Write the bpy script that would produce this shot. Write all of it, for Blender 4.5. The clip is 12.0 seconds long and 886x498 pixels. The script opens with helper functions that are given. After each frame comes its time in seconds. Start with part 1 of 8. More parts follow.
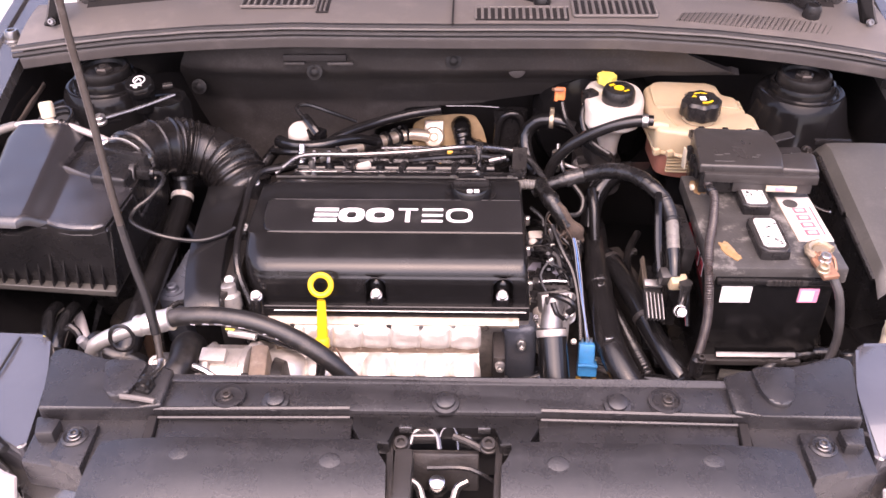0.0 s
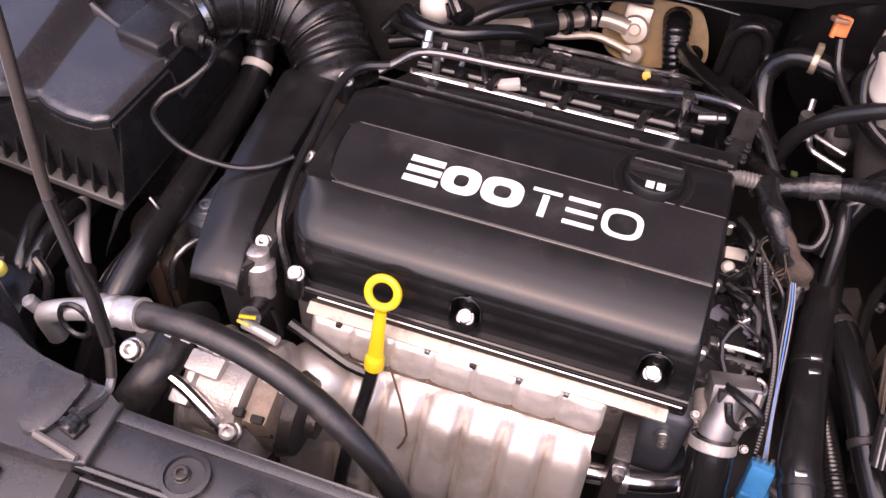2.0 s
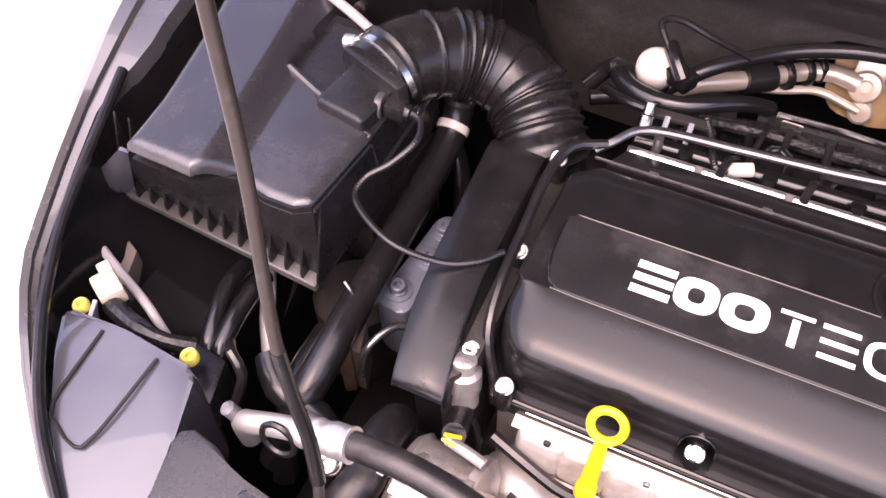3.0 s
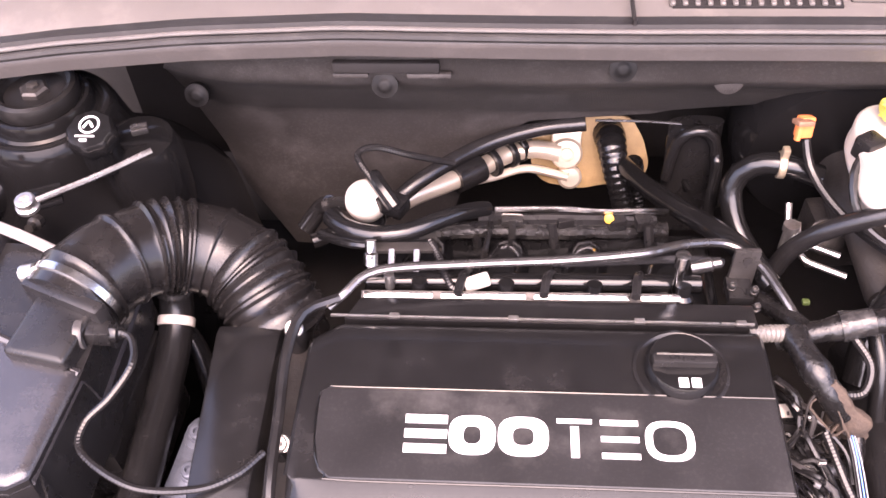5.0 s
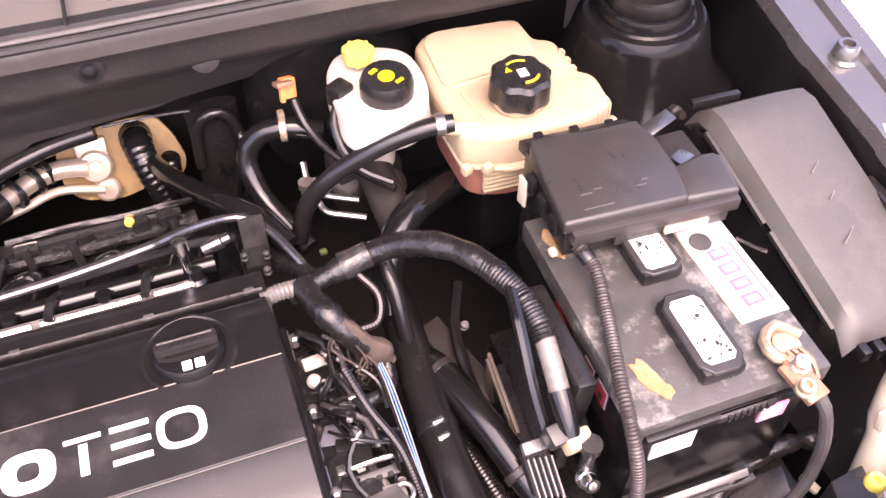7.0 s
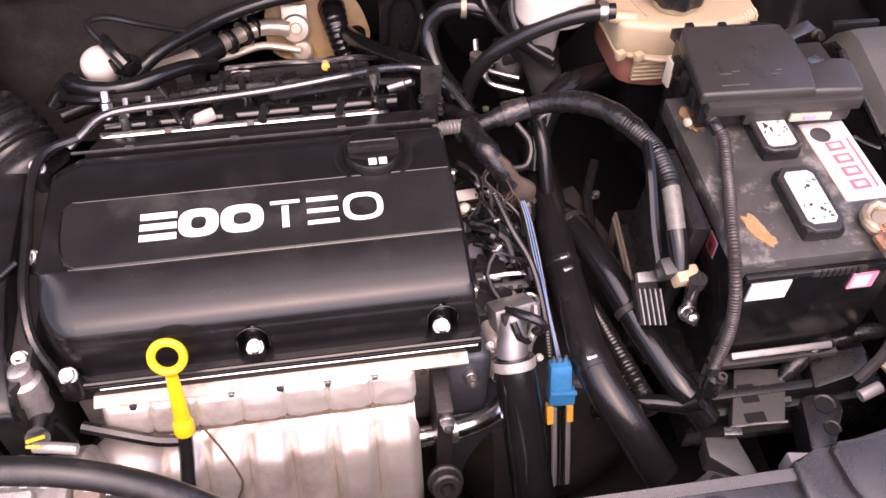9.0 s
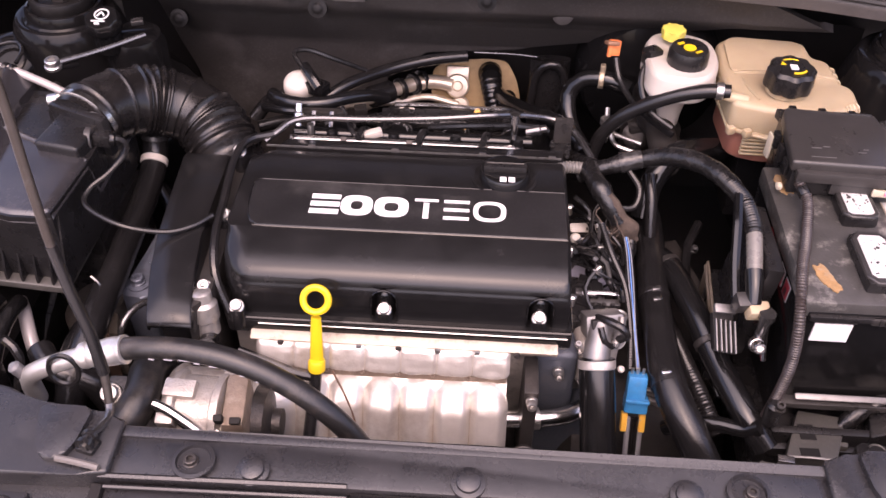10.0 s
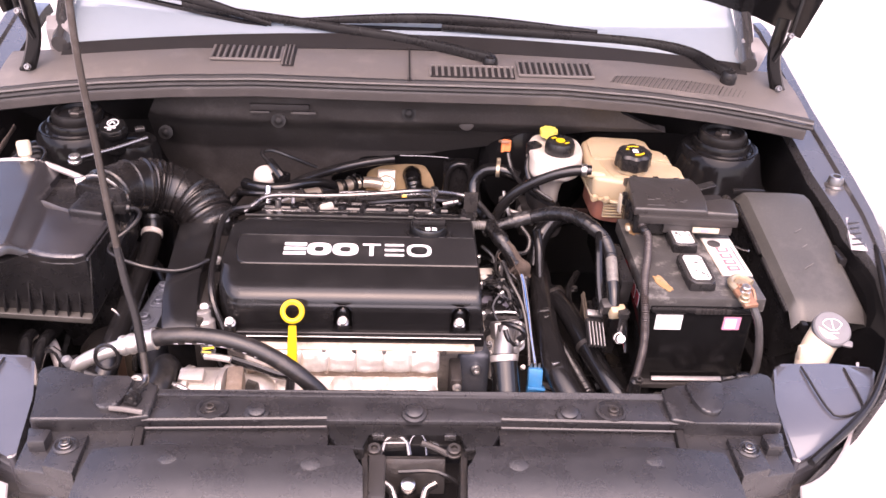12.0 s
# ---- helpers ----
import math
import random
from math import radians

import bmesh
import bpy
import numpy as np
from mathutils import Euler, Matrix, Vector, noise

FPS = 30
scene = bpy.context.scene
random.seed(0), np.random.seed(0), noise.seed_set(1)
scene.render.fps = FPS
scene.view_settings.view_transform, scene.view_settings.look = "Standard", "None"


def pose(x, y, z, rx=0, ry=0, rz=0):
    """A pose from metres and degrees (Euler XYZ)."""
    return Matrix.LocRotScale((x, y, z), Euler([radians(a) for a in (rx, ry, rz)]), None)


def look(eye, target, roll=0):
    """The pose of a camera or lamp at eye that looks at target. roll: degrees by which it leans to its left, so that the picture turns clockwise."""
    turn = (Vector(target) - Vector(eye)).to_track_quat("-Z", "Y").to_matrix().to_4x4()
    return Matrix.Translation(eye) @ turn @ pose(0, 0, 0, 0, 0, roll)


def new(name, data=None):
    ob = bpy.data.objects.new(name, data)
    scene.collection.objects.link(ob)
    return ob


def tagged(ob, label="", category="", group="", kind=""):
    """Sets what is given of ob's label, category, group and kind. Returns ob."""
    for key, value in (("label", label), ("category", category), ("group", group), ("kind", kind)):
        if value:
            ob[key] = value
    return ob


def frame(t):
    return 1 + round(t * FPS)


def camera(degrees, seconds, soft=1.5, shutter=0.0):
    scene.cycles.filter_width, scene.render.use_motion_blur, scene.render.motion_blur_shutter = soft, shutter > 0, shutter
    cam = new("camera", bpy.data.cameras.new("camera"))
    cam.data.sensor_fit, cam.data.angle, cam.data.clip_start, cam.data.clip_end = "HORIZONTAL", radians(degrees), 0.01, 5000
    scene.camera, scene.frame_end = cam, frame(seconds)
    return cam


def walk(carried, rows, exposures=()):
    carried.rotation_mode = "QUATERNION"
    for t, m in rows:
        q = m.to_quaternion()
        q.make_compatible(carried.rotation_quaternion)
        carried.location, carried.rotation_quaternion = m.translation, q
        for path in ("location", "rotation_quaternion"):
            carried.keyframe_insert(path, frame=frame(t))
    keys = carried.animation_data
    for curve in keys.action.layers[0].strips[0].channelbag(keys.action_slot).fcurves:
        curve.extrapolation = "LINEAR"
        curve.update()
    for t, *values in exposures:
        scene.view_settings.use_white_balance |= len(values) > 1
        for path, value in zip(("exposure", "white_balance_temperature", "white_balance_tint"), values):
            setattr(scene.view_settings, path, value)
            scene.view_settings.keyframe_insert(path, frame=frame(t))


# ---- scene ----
cam = camera(52.4, 12.0)
PATH = [
    (0, (0.026, -0.776, 1.593), (-0.03, 0.841, 0.417), -0.7),
    (0.5, (0.012, -0.608, 1.566), (-0.082, 0.968, 0.339), -0.9),
    (1, (0.004, -0.456, 1.527), (-0.073, 1.034, 0.195), 0.2),
    (1.5, (0.04, -0.32, 1.496), (-0.139, 1.056, 0.055), 3.2),
    (2, (0.011, -0.234, 1.482), (-0.349, 0.979, -0.067), 3.0),
    (2.5, (-0.079, -0.181, 1.482), (-0.608, 0.907, -0.111), -0.9),
    (2.7, (-0.109, -0.156, 1.489), (-0.672, 0.894, -0.118), -2.4),
    (4.3, (-0.244, -0.024, 1.507), (-0.583, 1.223, -0.02), -4.2),
    (4.5, (-0.217, -0.018, 1.501), (-0.494, 1.249, -0.021), -3.8),
    (5, (-0.131, -0.013, 1.5), (-0.264, 1.306, 0.003), -3.3),
    (5.5, (-0.05, -0.007, 1.497), (-0.087, 1.313, -0.005), -3.4),
    (6, (0.025, -0.013, 1.496), (0.157, 1.305, -0.002), -2.9),
    (6.5, (0.067, -0.027, 1.495), (0.373, 1.266, 0.0), -1.1),
    (7, (0.085, -0.054, 1.487), (0.537, 1.174, -0.026), 0.5),
    (7.2, (0.083, -0.068, 1.484), (0.562, 1.133, -0.042), 0.6),
    (8.8, (-0.019, -0.221, 1.494), (0.331, 0.973, -0.072), 2.2),
    (9, (-0.014, -0.259, 1.5), (0.207, 1.012, -0.029), 1.4),
    (9.5, (-0.01, -0.368, 1.518), (-0.002, 1.008, 0.067), 1.3),
    (10, (-0.009, -0.481, 1.546), (-0.071, 0.985, 0.188), 1.3),
    (10.5, (-0.019, -0.642, 1.572), (-0.057, 0.941, 0.35), 0.8),
    (11, (-0.039, -0.791, 1.597), (-0.048, 0.846, 0.447), 1.4),
    (11.5, (-0.037, -0.871, 1.607), (0.038, 0.812, 0.528), 2.7),
    (12, (-0.035, -0.906, 1.616), (0.08, 0.792, 0.566), 3.1),
]
walk(cam, [(t, look(eye, target, roll)) for t, eye, target, roll in PATH],
     exposures=[(0.0, 1.86, 7250, 36), (1.5, 1.34, 7200, 36), (2.7, 1.62, 7150, 36), (4.3, 2.86, 7250, 36), (5.5, 2.66, 7300, 36), (6.3, 2.58, 7350, 36), (7.2, 2.44, 7350, 36), (8.8, 1.74, 7250, 36), (9.5, 1.40, 7200, 36), (10.5, 1.42, 7250, 36), (11.0, 1.72, 7300, 36), (12.0, 1.92, 7350, 36)])

# ---- world, sun, exposure ----
world = bpy.data.worlds.new("world")
scene.world = world
world.use_nodes = True
_bg = world.node_tree.nodes["Background"]
_sky = world.node_tree.nodes.new("ShaderNodeTexSky")
_sky.sky_type = "NISHITA"
_sky.sun_disc = False
_sky.sun_elevation = radians(62)
_sky.sun_rotation = radians(184)
_sky.dust_density = 3.0
world.node_tree.links.new(_sky.outputs[0], _bg.inputs[0])
_bg.inputs[1].default_value = 0.15
_sun = bpy.data.lights.new("sun", "SUN")
_sun.energy, _sun.angle, _sun.color = 1.6, radians(92), (1.0, 0.955, 0.92)
new("sun", _sun).matrix_world = look((-0.15, -0.95, 3.2), (0, 0.3, 0.8))


# ---- materials ----
def material(name, base, rough=0.5, metal=0.0, var=0.25, scale=30.0, bump=0.15, fine=400.0, dirt=None, dirt_amount=0.0,
             spec=0.5, coat=0.0, trans=0.0, sub=0.0, rough_var=0.12, speck=0.0):
    """A procedural surface: base colour broken up at two scales, dust patches, roughness wear and fine relief."""
    m = bpy.data.materials.new(name)
    m.use_nodes = True
    nt = m.node_tree
    b = nt.nodes["Principled BSDF"]
    L = nt.links.new
    tc = nt.nodes.new("ShaderNodeTexCoord")
    info = nt.nodes.new("ShaderNodeObjectInfo")
    add = nt.nodes.new("ShaderNodeVectorMath")
    geo = nt.nodes.new("ShaderNodeNewGeometry")
    L(geo.outputs["Position"], add.inputs[0])
    L(info.outputs["Random"], add.inputs[1])
    n1 = nt.nodes.new("ShaderNodeTexNoise")
    n1.inputs["Scale"].default_value, n1.inputs["Detail"].default_value, n1.inputs["Roughness"].default_value = scale, 6, 0.6
    n2 = nt.nodes.new("ShaderNodeTexNoise")
    n2.inputs["Scale"].default_value, n2.inputs["Detail"].default_value = fine, 3
    L(add.outputs[0], n1.inputs["Vector"])
    L(add.outputs[0], n2.inputs["Vector"])
    mix = nt.nodes.new("ShaderNodeMix")
    mix.data_type = "RGBA"
    lo = [max(0, c * (1 - var)) for c in base]
    hi = [min(1, c * (1 + var)) for c in base]
    mix.inputs["A"].default_value, mix.inputs["B"].default_value = (*lo, 1), (*hi, 1)
    L(n1.outputs[0], mix.inputs["Factor"])
    out = mix.outputs["Result"]
    if dirt:
        ramp = nt.nodes.new("ShaderNodeMapRange")
        ramp.inputs["From Min"].default_value, ramp.inputs["From Max"].default_value = 0.52, 0.75
        ramp.inputs["To Max"].default_value = dirt_amount
        n3 = nt.nodes.new("ShaderNodeTexNoise")
        n3.inputs["Scale"].default_value, n3.inputs["Detail"].default_value, n3.inputs["Roughness"].default_value = scale * 0.6, 9, 0.7
        L(add.outputs[0], n3.inputs["Vector"])
        L(n3.outputs[0], ramp.inputs["Value"])
        mx = nt.nodes.new("ShaderNodeMix")
        mx.data_type = "RGBA"
        mx.inputs["B"].default_value = (*dirt, 1)
        L(ramp.outputs[0], mx.inputs["Factor"])
        L(out, mx.inputs["A"])
        out = mx.outputs["Result"]
    if speck:
        n4 = nt.nodes.new("ShaderNodeTexNoise")
        n4.inputs["Scale"].default_value, n4.inputs["Detail"].default_value, n4.inputs["Roughness"].default_value = 260, 4, 0.7
        L(add.outputs[0], n4.inputs["Vector"])
        r4 = nt.nodes.new("ShaderNodeMapRange")
        r4.inputs["From Min"].default_value, r4.inputs["From Max"].default_value = 0.50, 0.72
        r4.inputs["To Max"].default_value = speck
        L(n4.outputs[0], r4.inputs["Value"])
        fade = nt.nodes.new("ShaderNodeMath")
        fade.operation = "MULTIPLY"
        L(r4.outputs[0], fade.inputs[0])
        L(n1.outputs[0], fade.inputs[1])
        m4 = nt.nodes.new("ShaderNodeMix")
        m4.data_type = "RGBA"
        m4.inputs["B"].default_value = (*(dirt or (0.2, 0.18, 0.17)), 1)
        L(fade.outputs[0], m4.inputs["Factor"])
        L(out, m4.inputs["A"])
        out = m4.outputs["Result"]
    L(out, b.inputs["Base Color"])
    rr = nt.nodes.new("ShaderNodeMapRange")
    rr.inputs["To Min"].default_value, rr.inputs["To Max"].default_value = max(0.02, rough - rough_var), min(1, rough + rough_var)
    L(n1.outputs[0], rr.inputs["Value"])
    L(rr.outputs[0], b.inputs["Roughness"])
    b.inputs["Metallic"].default_value = metal
    b.inputs["Specular IOR Level"].default_value = spec
    b.inputs["Coat Weight"].default_value = coat
    b.inputs["Transmission Weight"].default_value = trans
    if sub:
        b.inputs["Subsurface Weight"].default_value = sub
        b.inputs["Subsurface Radius"].default_value = (0.03, 0.02, 0.012)
        b.inputs["Subsurface Scale"].default_value = 0.5
    if bump:
        bp = nt.nodes.new("ShaderNodeBump")
        bp.inputs["Strength"].default_value, bp.inputs["Distance"].default_value = bump, 0.001
        L(n2.outputs[0], bp.inputs["Height"])
        L(bp.outputs[0], b.inputs["Normal"])
    return m


DUST = (0.17, 0.157, 0.152)
PLASTIC = material("black_satin_plastic", (0.0122, 0.0116, 0.0118), 0.28, var=0.3, dirt=DUST, dirt_amount=0.07, bump=0.10, fine=700, spec=0.4)
COVER = material("black_cover_plastic", (0.0090, 0.0086, 0.0088), 0.22, var=0.35, scale=34, dirt=DUST, dirt_amount=0.05, speck=0.03, spec=0.43, rough_var=0.08, bump=0.05, fine=900)
NAMEPANEL = material("dusty_name_panel_plastic", (0.0145, 0.0138, 0.0142), 0.34, var=0.45, scale=15, dirt=(0.18, 0.17, 0.16), dirt_amount=0.30, speck=0.12, spec=0.45, rough_var=0.10, bump=0.12, fine=900)
PANELP = material("grey_black_textured_plastic", (0.0195, 0.0188, 0.0200), 0.28, spec=0.65, speck=0.10, var=0.25, dirt=DUST, dirt_amount=0.10, bump=0.25, fine=1200)
GREYP = material("weathered_grey_plastic", (0.125, 0.113, 0.104), 0.46, var=0.15, scale=18, dirt=(0.3, 0.26, 0.23), dirt_amount=0.3, bump=0.2, fine=900)
CLIPBLACK = material("matt_black_clip", (0.009, 0.0084, 0.0082), 0.5, var=0.3, scale=60, bump=0.1, spec=0.25)
FELT = material("insulation_mat", (0.0265, 0.0230, 0.0212), 0.60, speck=0.28, var=0.35, scale=12, dirt=DUST, dirt_amount=0.25, bump=0.5, fine=600)
RUBBER = material("black_rubber", (0.0112, 0.0106, 0.0108), 0.22, var=0.3, scale=40, dirt=DUST, dirt_amount=0.05, bump=0.12, fine=500)
HOSE = material("matt_rubber_hose", (0.0092, 0.0087, 0.0089), 0.22, var=0.3, scale=40, dirt=DUST, dirt_amount=0.06, bump=0.12, fine=500, spec=0.42)
GLOSS = material("black_gloss_hose", (0.007, 0.0068, 0.007), 0.15, var=0.2, scale=40, dirt=DUST, dirt_amount=0.03, bump=0.05)
TAPE = material("wrapped_tape", (0.0085, 0.0080, 0.0080), 0.27, var=0.5, scale=60, dirt=DUST, dirt_amount=0.10, bump=1.0, fine=150)
CLOTH = material("fabric_loom", (0.014, 0.0115, 0.010), 0.85, var=0.4, scale=80, bump=0.8, fine=700)
PAINT = material("dark_grey_metallic_paint", (0.062, 0.0585, 0.0570), 0.26, metal=0.15, var=0.14, scale=10, coat=1.0, dirt=DUST, dirt_amount=0.15, bump=0.03, spec=1.0)
BAYPAINT = material("black_bay_paint", (0.0072, 0.0069, 0.0071), 0.12, var=0.3, scale=14, rough_var=0.05, coat=0.0, dirt=DUST, dirt_amount=0.015, bump=0.03, spec=0.2)
SILVERP = material("pale_silver_paint", (0.42, 0.39, 0.38), 0.35, metal=0.2, var=0.08, scale=8, coat=0.3, dirt=DUST, dirt_amount=0.3, bump=0.03)
ALU = material("cast_aluminium", (0.52, 0.49, 0.46), 0.36, metal=0.75, var=0.35, scale=50, dirt=(0.06, 0.048, 0.04), dirt_amount=0.8, bump=0.6, fine=500)
CASTALU = material("bright_dirty_casting", (0.50, 0.46, 0.42), 0.38, metal=0.6, var=0.3, scale=55, dirt=(0.16, 0.115, 0.085), dirt_amount=0.75, bump=0.7, fine=400)
BELLOWS = material("dusty_bellows_rubber", (0.010, 0.0090, 0.0088), 0.26, var=0.35, scale=40, dirt=DUST, dirt_amount=0.09, bump=0.12, fine=500, spec=0.5)
DUSTHOSE = material("dusty_rubber_hose", (0.014, 0.0133, 0.0133), 0.34, var=0.35, scale=50, dirt=(0.24, 0.19, 0.15), dirt_amount=0.18, bump=0.2, fine=350)
SHIELD = material("stamped_steel_shield", (0.57, 0.525, 0.475), 0.37, metal=0.55, var=0.28, scale=26, dirt=(0.28, 0.21, 0.155), dirt_amount=0.7, bump=0.3, fine=300)
# Brown of the shield seam's shade; also for shield bolts and the grimy alternator bracket.
SHADEGRIME = material("seam_shade_and_grimy_metal", (0.25, 0.19, 0.145), 0.5, metal=0.35, var=0.5, scale=70, dirt=(0.45, 0.39, 0.33), dirt_amount=0.7, bump=0.5)
LEDGETAN = material("stained_pale_ledge_metal", (0.42, 0.36, 0.29), 0.45, metal=0.4, var=0.4, scale=60, dirt=(0.12, 0.085, 0.06), dirt_amount=0.85, bump=0.5)
LAVENDER = material("pale_violet_grey_plate", (0.24, 0.235, 0.285), 0.38, metal=0.35, var=0.2, scale=40, dirt=(0.1, 0.08, 0.07), dirt_amount=0.5, bump=0.2)
CRIMP = material("satin_crimped_aluminium", (0.60, 0.575, 0.54), 0.32, metal=0.7, var=0.15, scale=60, dirt=(0.22, 0.17, 0.13), dirt_amount=0.5, bump=0.1)
DUSTYP = material("dusty_grey_plastic", (0.024, 0.0228, 0.0248), 0.22, spec=0.9, speck=0.10, var=0.3, scale=14, dirt=(0.2, 0.18, 0.17), dirt_amount=0.12, bump=0.15, fine=900, rough_var=0.06)
LAMPTOP = material("glossy_lamp_housing", (0.066, 0.0655, 0.0730), 0.22, var=0.2, scale=10, coat=1.0, dirt=DUST, dirt_amount=0.12, bump=0.03, spec=1.0)
ECUP = material("sunbleached_grey_plastic", (0.047, 0.0450, 0.0405), 0.36, speck=0.15, var=0.2, scale=16, dirt=(0.22, 0.2, 0.18), dirt_amount=0.2, bump=0.2, fine=900)
SLATEP = material("slate_plastic", (0.031, 0.0285, 0.0272), 0.30, var=0.25, scale=18, dirt=DUST, dirt_amount=0.15, bump=0.2, fine=900)
GREYMETAL = material("dull_grey_tube", (0.19, 0.183, 0.18), 0.24, metal=0.9, var=0.2, scale=70, dirt=(0.05, 0.045, 0.04), dirt_amount=0.5, bump=0.1)
STEEL = material("bright_steel", (0.68, 0.66, 0.64), 0.20, metal=1.0, var=0.12, scale=60, bump=0.1)
ZINC = material("zinc_bolt", (0.58, 0.56, 0.54), 0.32, metal=0.95, var=0.25, scale=120, dirt=(0.12, 0.095, 0.075), dirt_amount=0.5, bump=0.1)
DARKMETAL = material("dark_cast_metal", (0.055, 0.050, 0.047), 0.42, metal=0.6, var=0.4, scale=40, dirt=(0.10, 0.075, 0.06), dirt_amount=0.4, bump=0.6, fine=300)
RUSTDARK = material("rust_brown_bracket", (0.13, 0.075, 0.05), 0.6, metal=0.3, var=0.4, scale=60, dirt=(0.22, 0.12, 0.07), dirt_amount=0.5, bump=0.5)
BROWNLIP = material("dirty_brown_lip", (0.050, 0.036, 0.028), 0.85, var=0.5, scale=60, dirt=(0.12, 0.09, 0.07), dirt_amount=0.5, bump=0.8)
# The blue in the base colour stands in for sky reflected on the mount.
MOUNTCAST = material("sky_tinted_mount_casting", (0.135, 0.150, 0.185), 0.42, metal=0.4, var=0.3, scale=60, dirt=(0.05, 0.045, 0.04), dirt_amount=0.6, bump=0.3)
BLUECAST = material("blue_grey_casting", (0.075, 0.085, 0.105), 0.5, metal=0.4, var=0.3, scale=50, dirt=(0.12, 0.1, 0.09), dirt_amount=0.4, bump=0.5, fine=250)
RUST = material("rusty_plate", (0.30, 0.195, 0.088), 0.50, metal=0.2, var=0.5, scale=35, dirt=(0.17, 0.10, 0.045), dirt_amount=0.8, bump=0.4)
TANPIPE = material("tan_aluminium_pipe", (0.62, 0.53, 0.43), 0.34, metal=0.6, var=0.18, scale=40, dirt=(0.5, 0.37, 0.26), dirt_amount=0.4, bump=0.1)
YELLOW = material("yellow_plastic", (0.78, 0.52, 0.015), 0.40, var=0.06, scale=30, bump=0.06)
PALEYELLOW = material("pale_yellow_plastic", (0.66, 0.55, 0.10), 0.42, var=0.15, scale=60, dirt=DUST, dirt_amount=0.3, bump=0.06)
TANK = material("aged_translucent_tank", (0.400, 0.318, 0.207), 0.42, var=0.22, scale=14, dirt=(0.46, 0.31, 0.19), dirt_amount=0.4, bump=0.12, fine=250, sub=0.25)
COOLANT = material("pink_coolant_tank", (0.26, 0.105, 0.075), 0.40, var=0.15, scale=20, bump=0.1, sub=0.15)
WHITEP = material("white_plastic", (0.50, 0.455, 0.405), 0.38, var=0.16, scale=25, dirt=(0.5, 0.42, 0.34), dirt_amount=0.35, bump=0.06, sub=0.1)
WHITE = material("white_paint", (0.76, 0.75, 0.74), 0.45, var=0.04, scale=60, bump=0.03)
ORANGE = material("orange_connector", (0.80, 0.22, 0.07), 0.45, var=0.15, scale=60, bump=0.08)
BLUE = material("blue_connector", (0.015, 0.165, 0.36), 0.42, var=0.35, scale=70, dirt=DUST, dirt_amount=0.3, bump=0.1)
AMBER = material("amber_clip", (0.78, 0.42, 0.06), 0.45, var=0.15, scale=80, bump=0.05)
WIREW = material("pale_wire", (0.27, 0.27, 0.29), 0.45, var=0.1, scale=60, bump=0.05)
WIREB = material("blue_wire", (0.12, 0.30, 0.75), 0.45, var=0.1, scale=60, bump=0.05)
REDP = material("red_print", (0.65, 0.03, 0.05), 0.5, var=0.1, scale=60, bump=0.03)
PINK = material("pink_label", (0.80, 0.30, 0.42), 0.5, var=0.1, scale=60, bump=0.03)
STICKER = material("worn_white_sticker", (0.56, 0.53, 0.49), 0.5, var=0.15, scale=70, dirt=(0.30, 0.26, 0.22), dirt_amount=0.7, bump=0.1)
FADEDRED = material("faded_red_print", (0.46, 0.12, 0.15), 0.5, var=0.3, scale=120, dirt=(0.56, 0.53, 0.49), dirt_amount=0.3, bump=0.05)
BATTOP = material("dusty_battery_lid", (0.050, 0.048, 0.046), 0.42, var=0.5, scale=55, dirt=(0.38, 0.36, 0.33), dirt_amount=0.75, bump=0.4, fine=350)
STAIN = material("ochre_stain", (0.30, 0.175, 0.075), 0.8, var=0.5, scale=120, dirt=(0.30, 0.26, 0.2), dirt_amount=0.8, bump=0.8, fine=300)
COPPER = material("corroded_copper", (0.30, 0.16, 0.10), 0.5, metal=0.5, var=0.4, scale=120, dirt=(0.45, 0.36, 0.30), dirt_amount=0.5, bump=0.6)
LEAD = material("brass_clamp", (0.46, 0.37, 0.26), 0.4, metal=0.7, var=0.3, scale=100, dirt=(0.62, 0.55, 0.47), dirt_amount=0.6, bump=0.4)
TANPLATE = material("tan_bracket", (0.13, 0.105, 0.08), 0.5, metal=0.3, var=0.3, scale=40, dirt=(0.12, 0.1, 0.08), dirt_amount=0.5, bump=0.3)
FINMETAL = material("dull_finned_aluminium", (0.20, 0.192, 0.187), 0.35, metal=0.6, var=0.35, scale=60, dirt=(0.05, 0.045, 0.04), dirt_amount=0.6, bump=0.2)
DULLCABLE = material("dull_dark_cable", (0.055, 0.052, 0.051), 0.33, var=0.3, scale=60, bump=0.1)
GREYCABLE = material("grey_cable", (0.135, 0.126, 0.114), 0.28, var=0.3, scale=60, dirt=(0.06, 0.05, 0.045), dirt_amount=0.4, bump=0.1)
CONCRETE = material("pale_concrete", (0.54, 0.515, 0.49), 0.85, var=0.12, scale=3, dirt=(0.45, 0.42, 0.39), dirt_amount=0.4, bump=0.5, fine=120)
# Opaque glass; the pale sky reflection is put into the base colour.
GLASS = material("windscreen_glass", (0.27, 0.315, 0.345), 0.05, var=0.12, scale=4, bump=0, rough_var=0.02, spec=0.8)
CREAM = material("cream_plastic", (0.54, 0.47, 0.36), 0.42, var=0.12, scale=20, dirt=(0.36, 0.28, 0.2), dirt_amount=0.4, bump=0.08, sub=0.12)
GREYCAP = material("grey_cap", (0.13, 0.13, 0.135), 0.45, var=0.15, scale=60, bump=0.1)
SEALRUBBER = material("dusty_mount_rubber", (0.0095, 0.0088, 0.0086), 0.34, var=0.3, scale=40, dirt=DUST, dirt_amount=0.14, bump=0.15, spec=0.25)
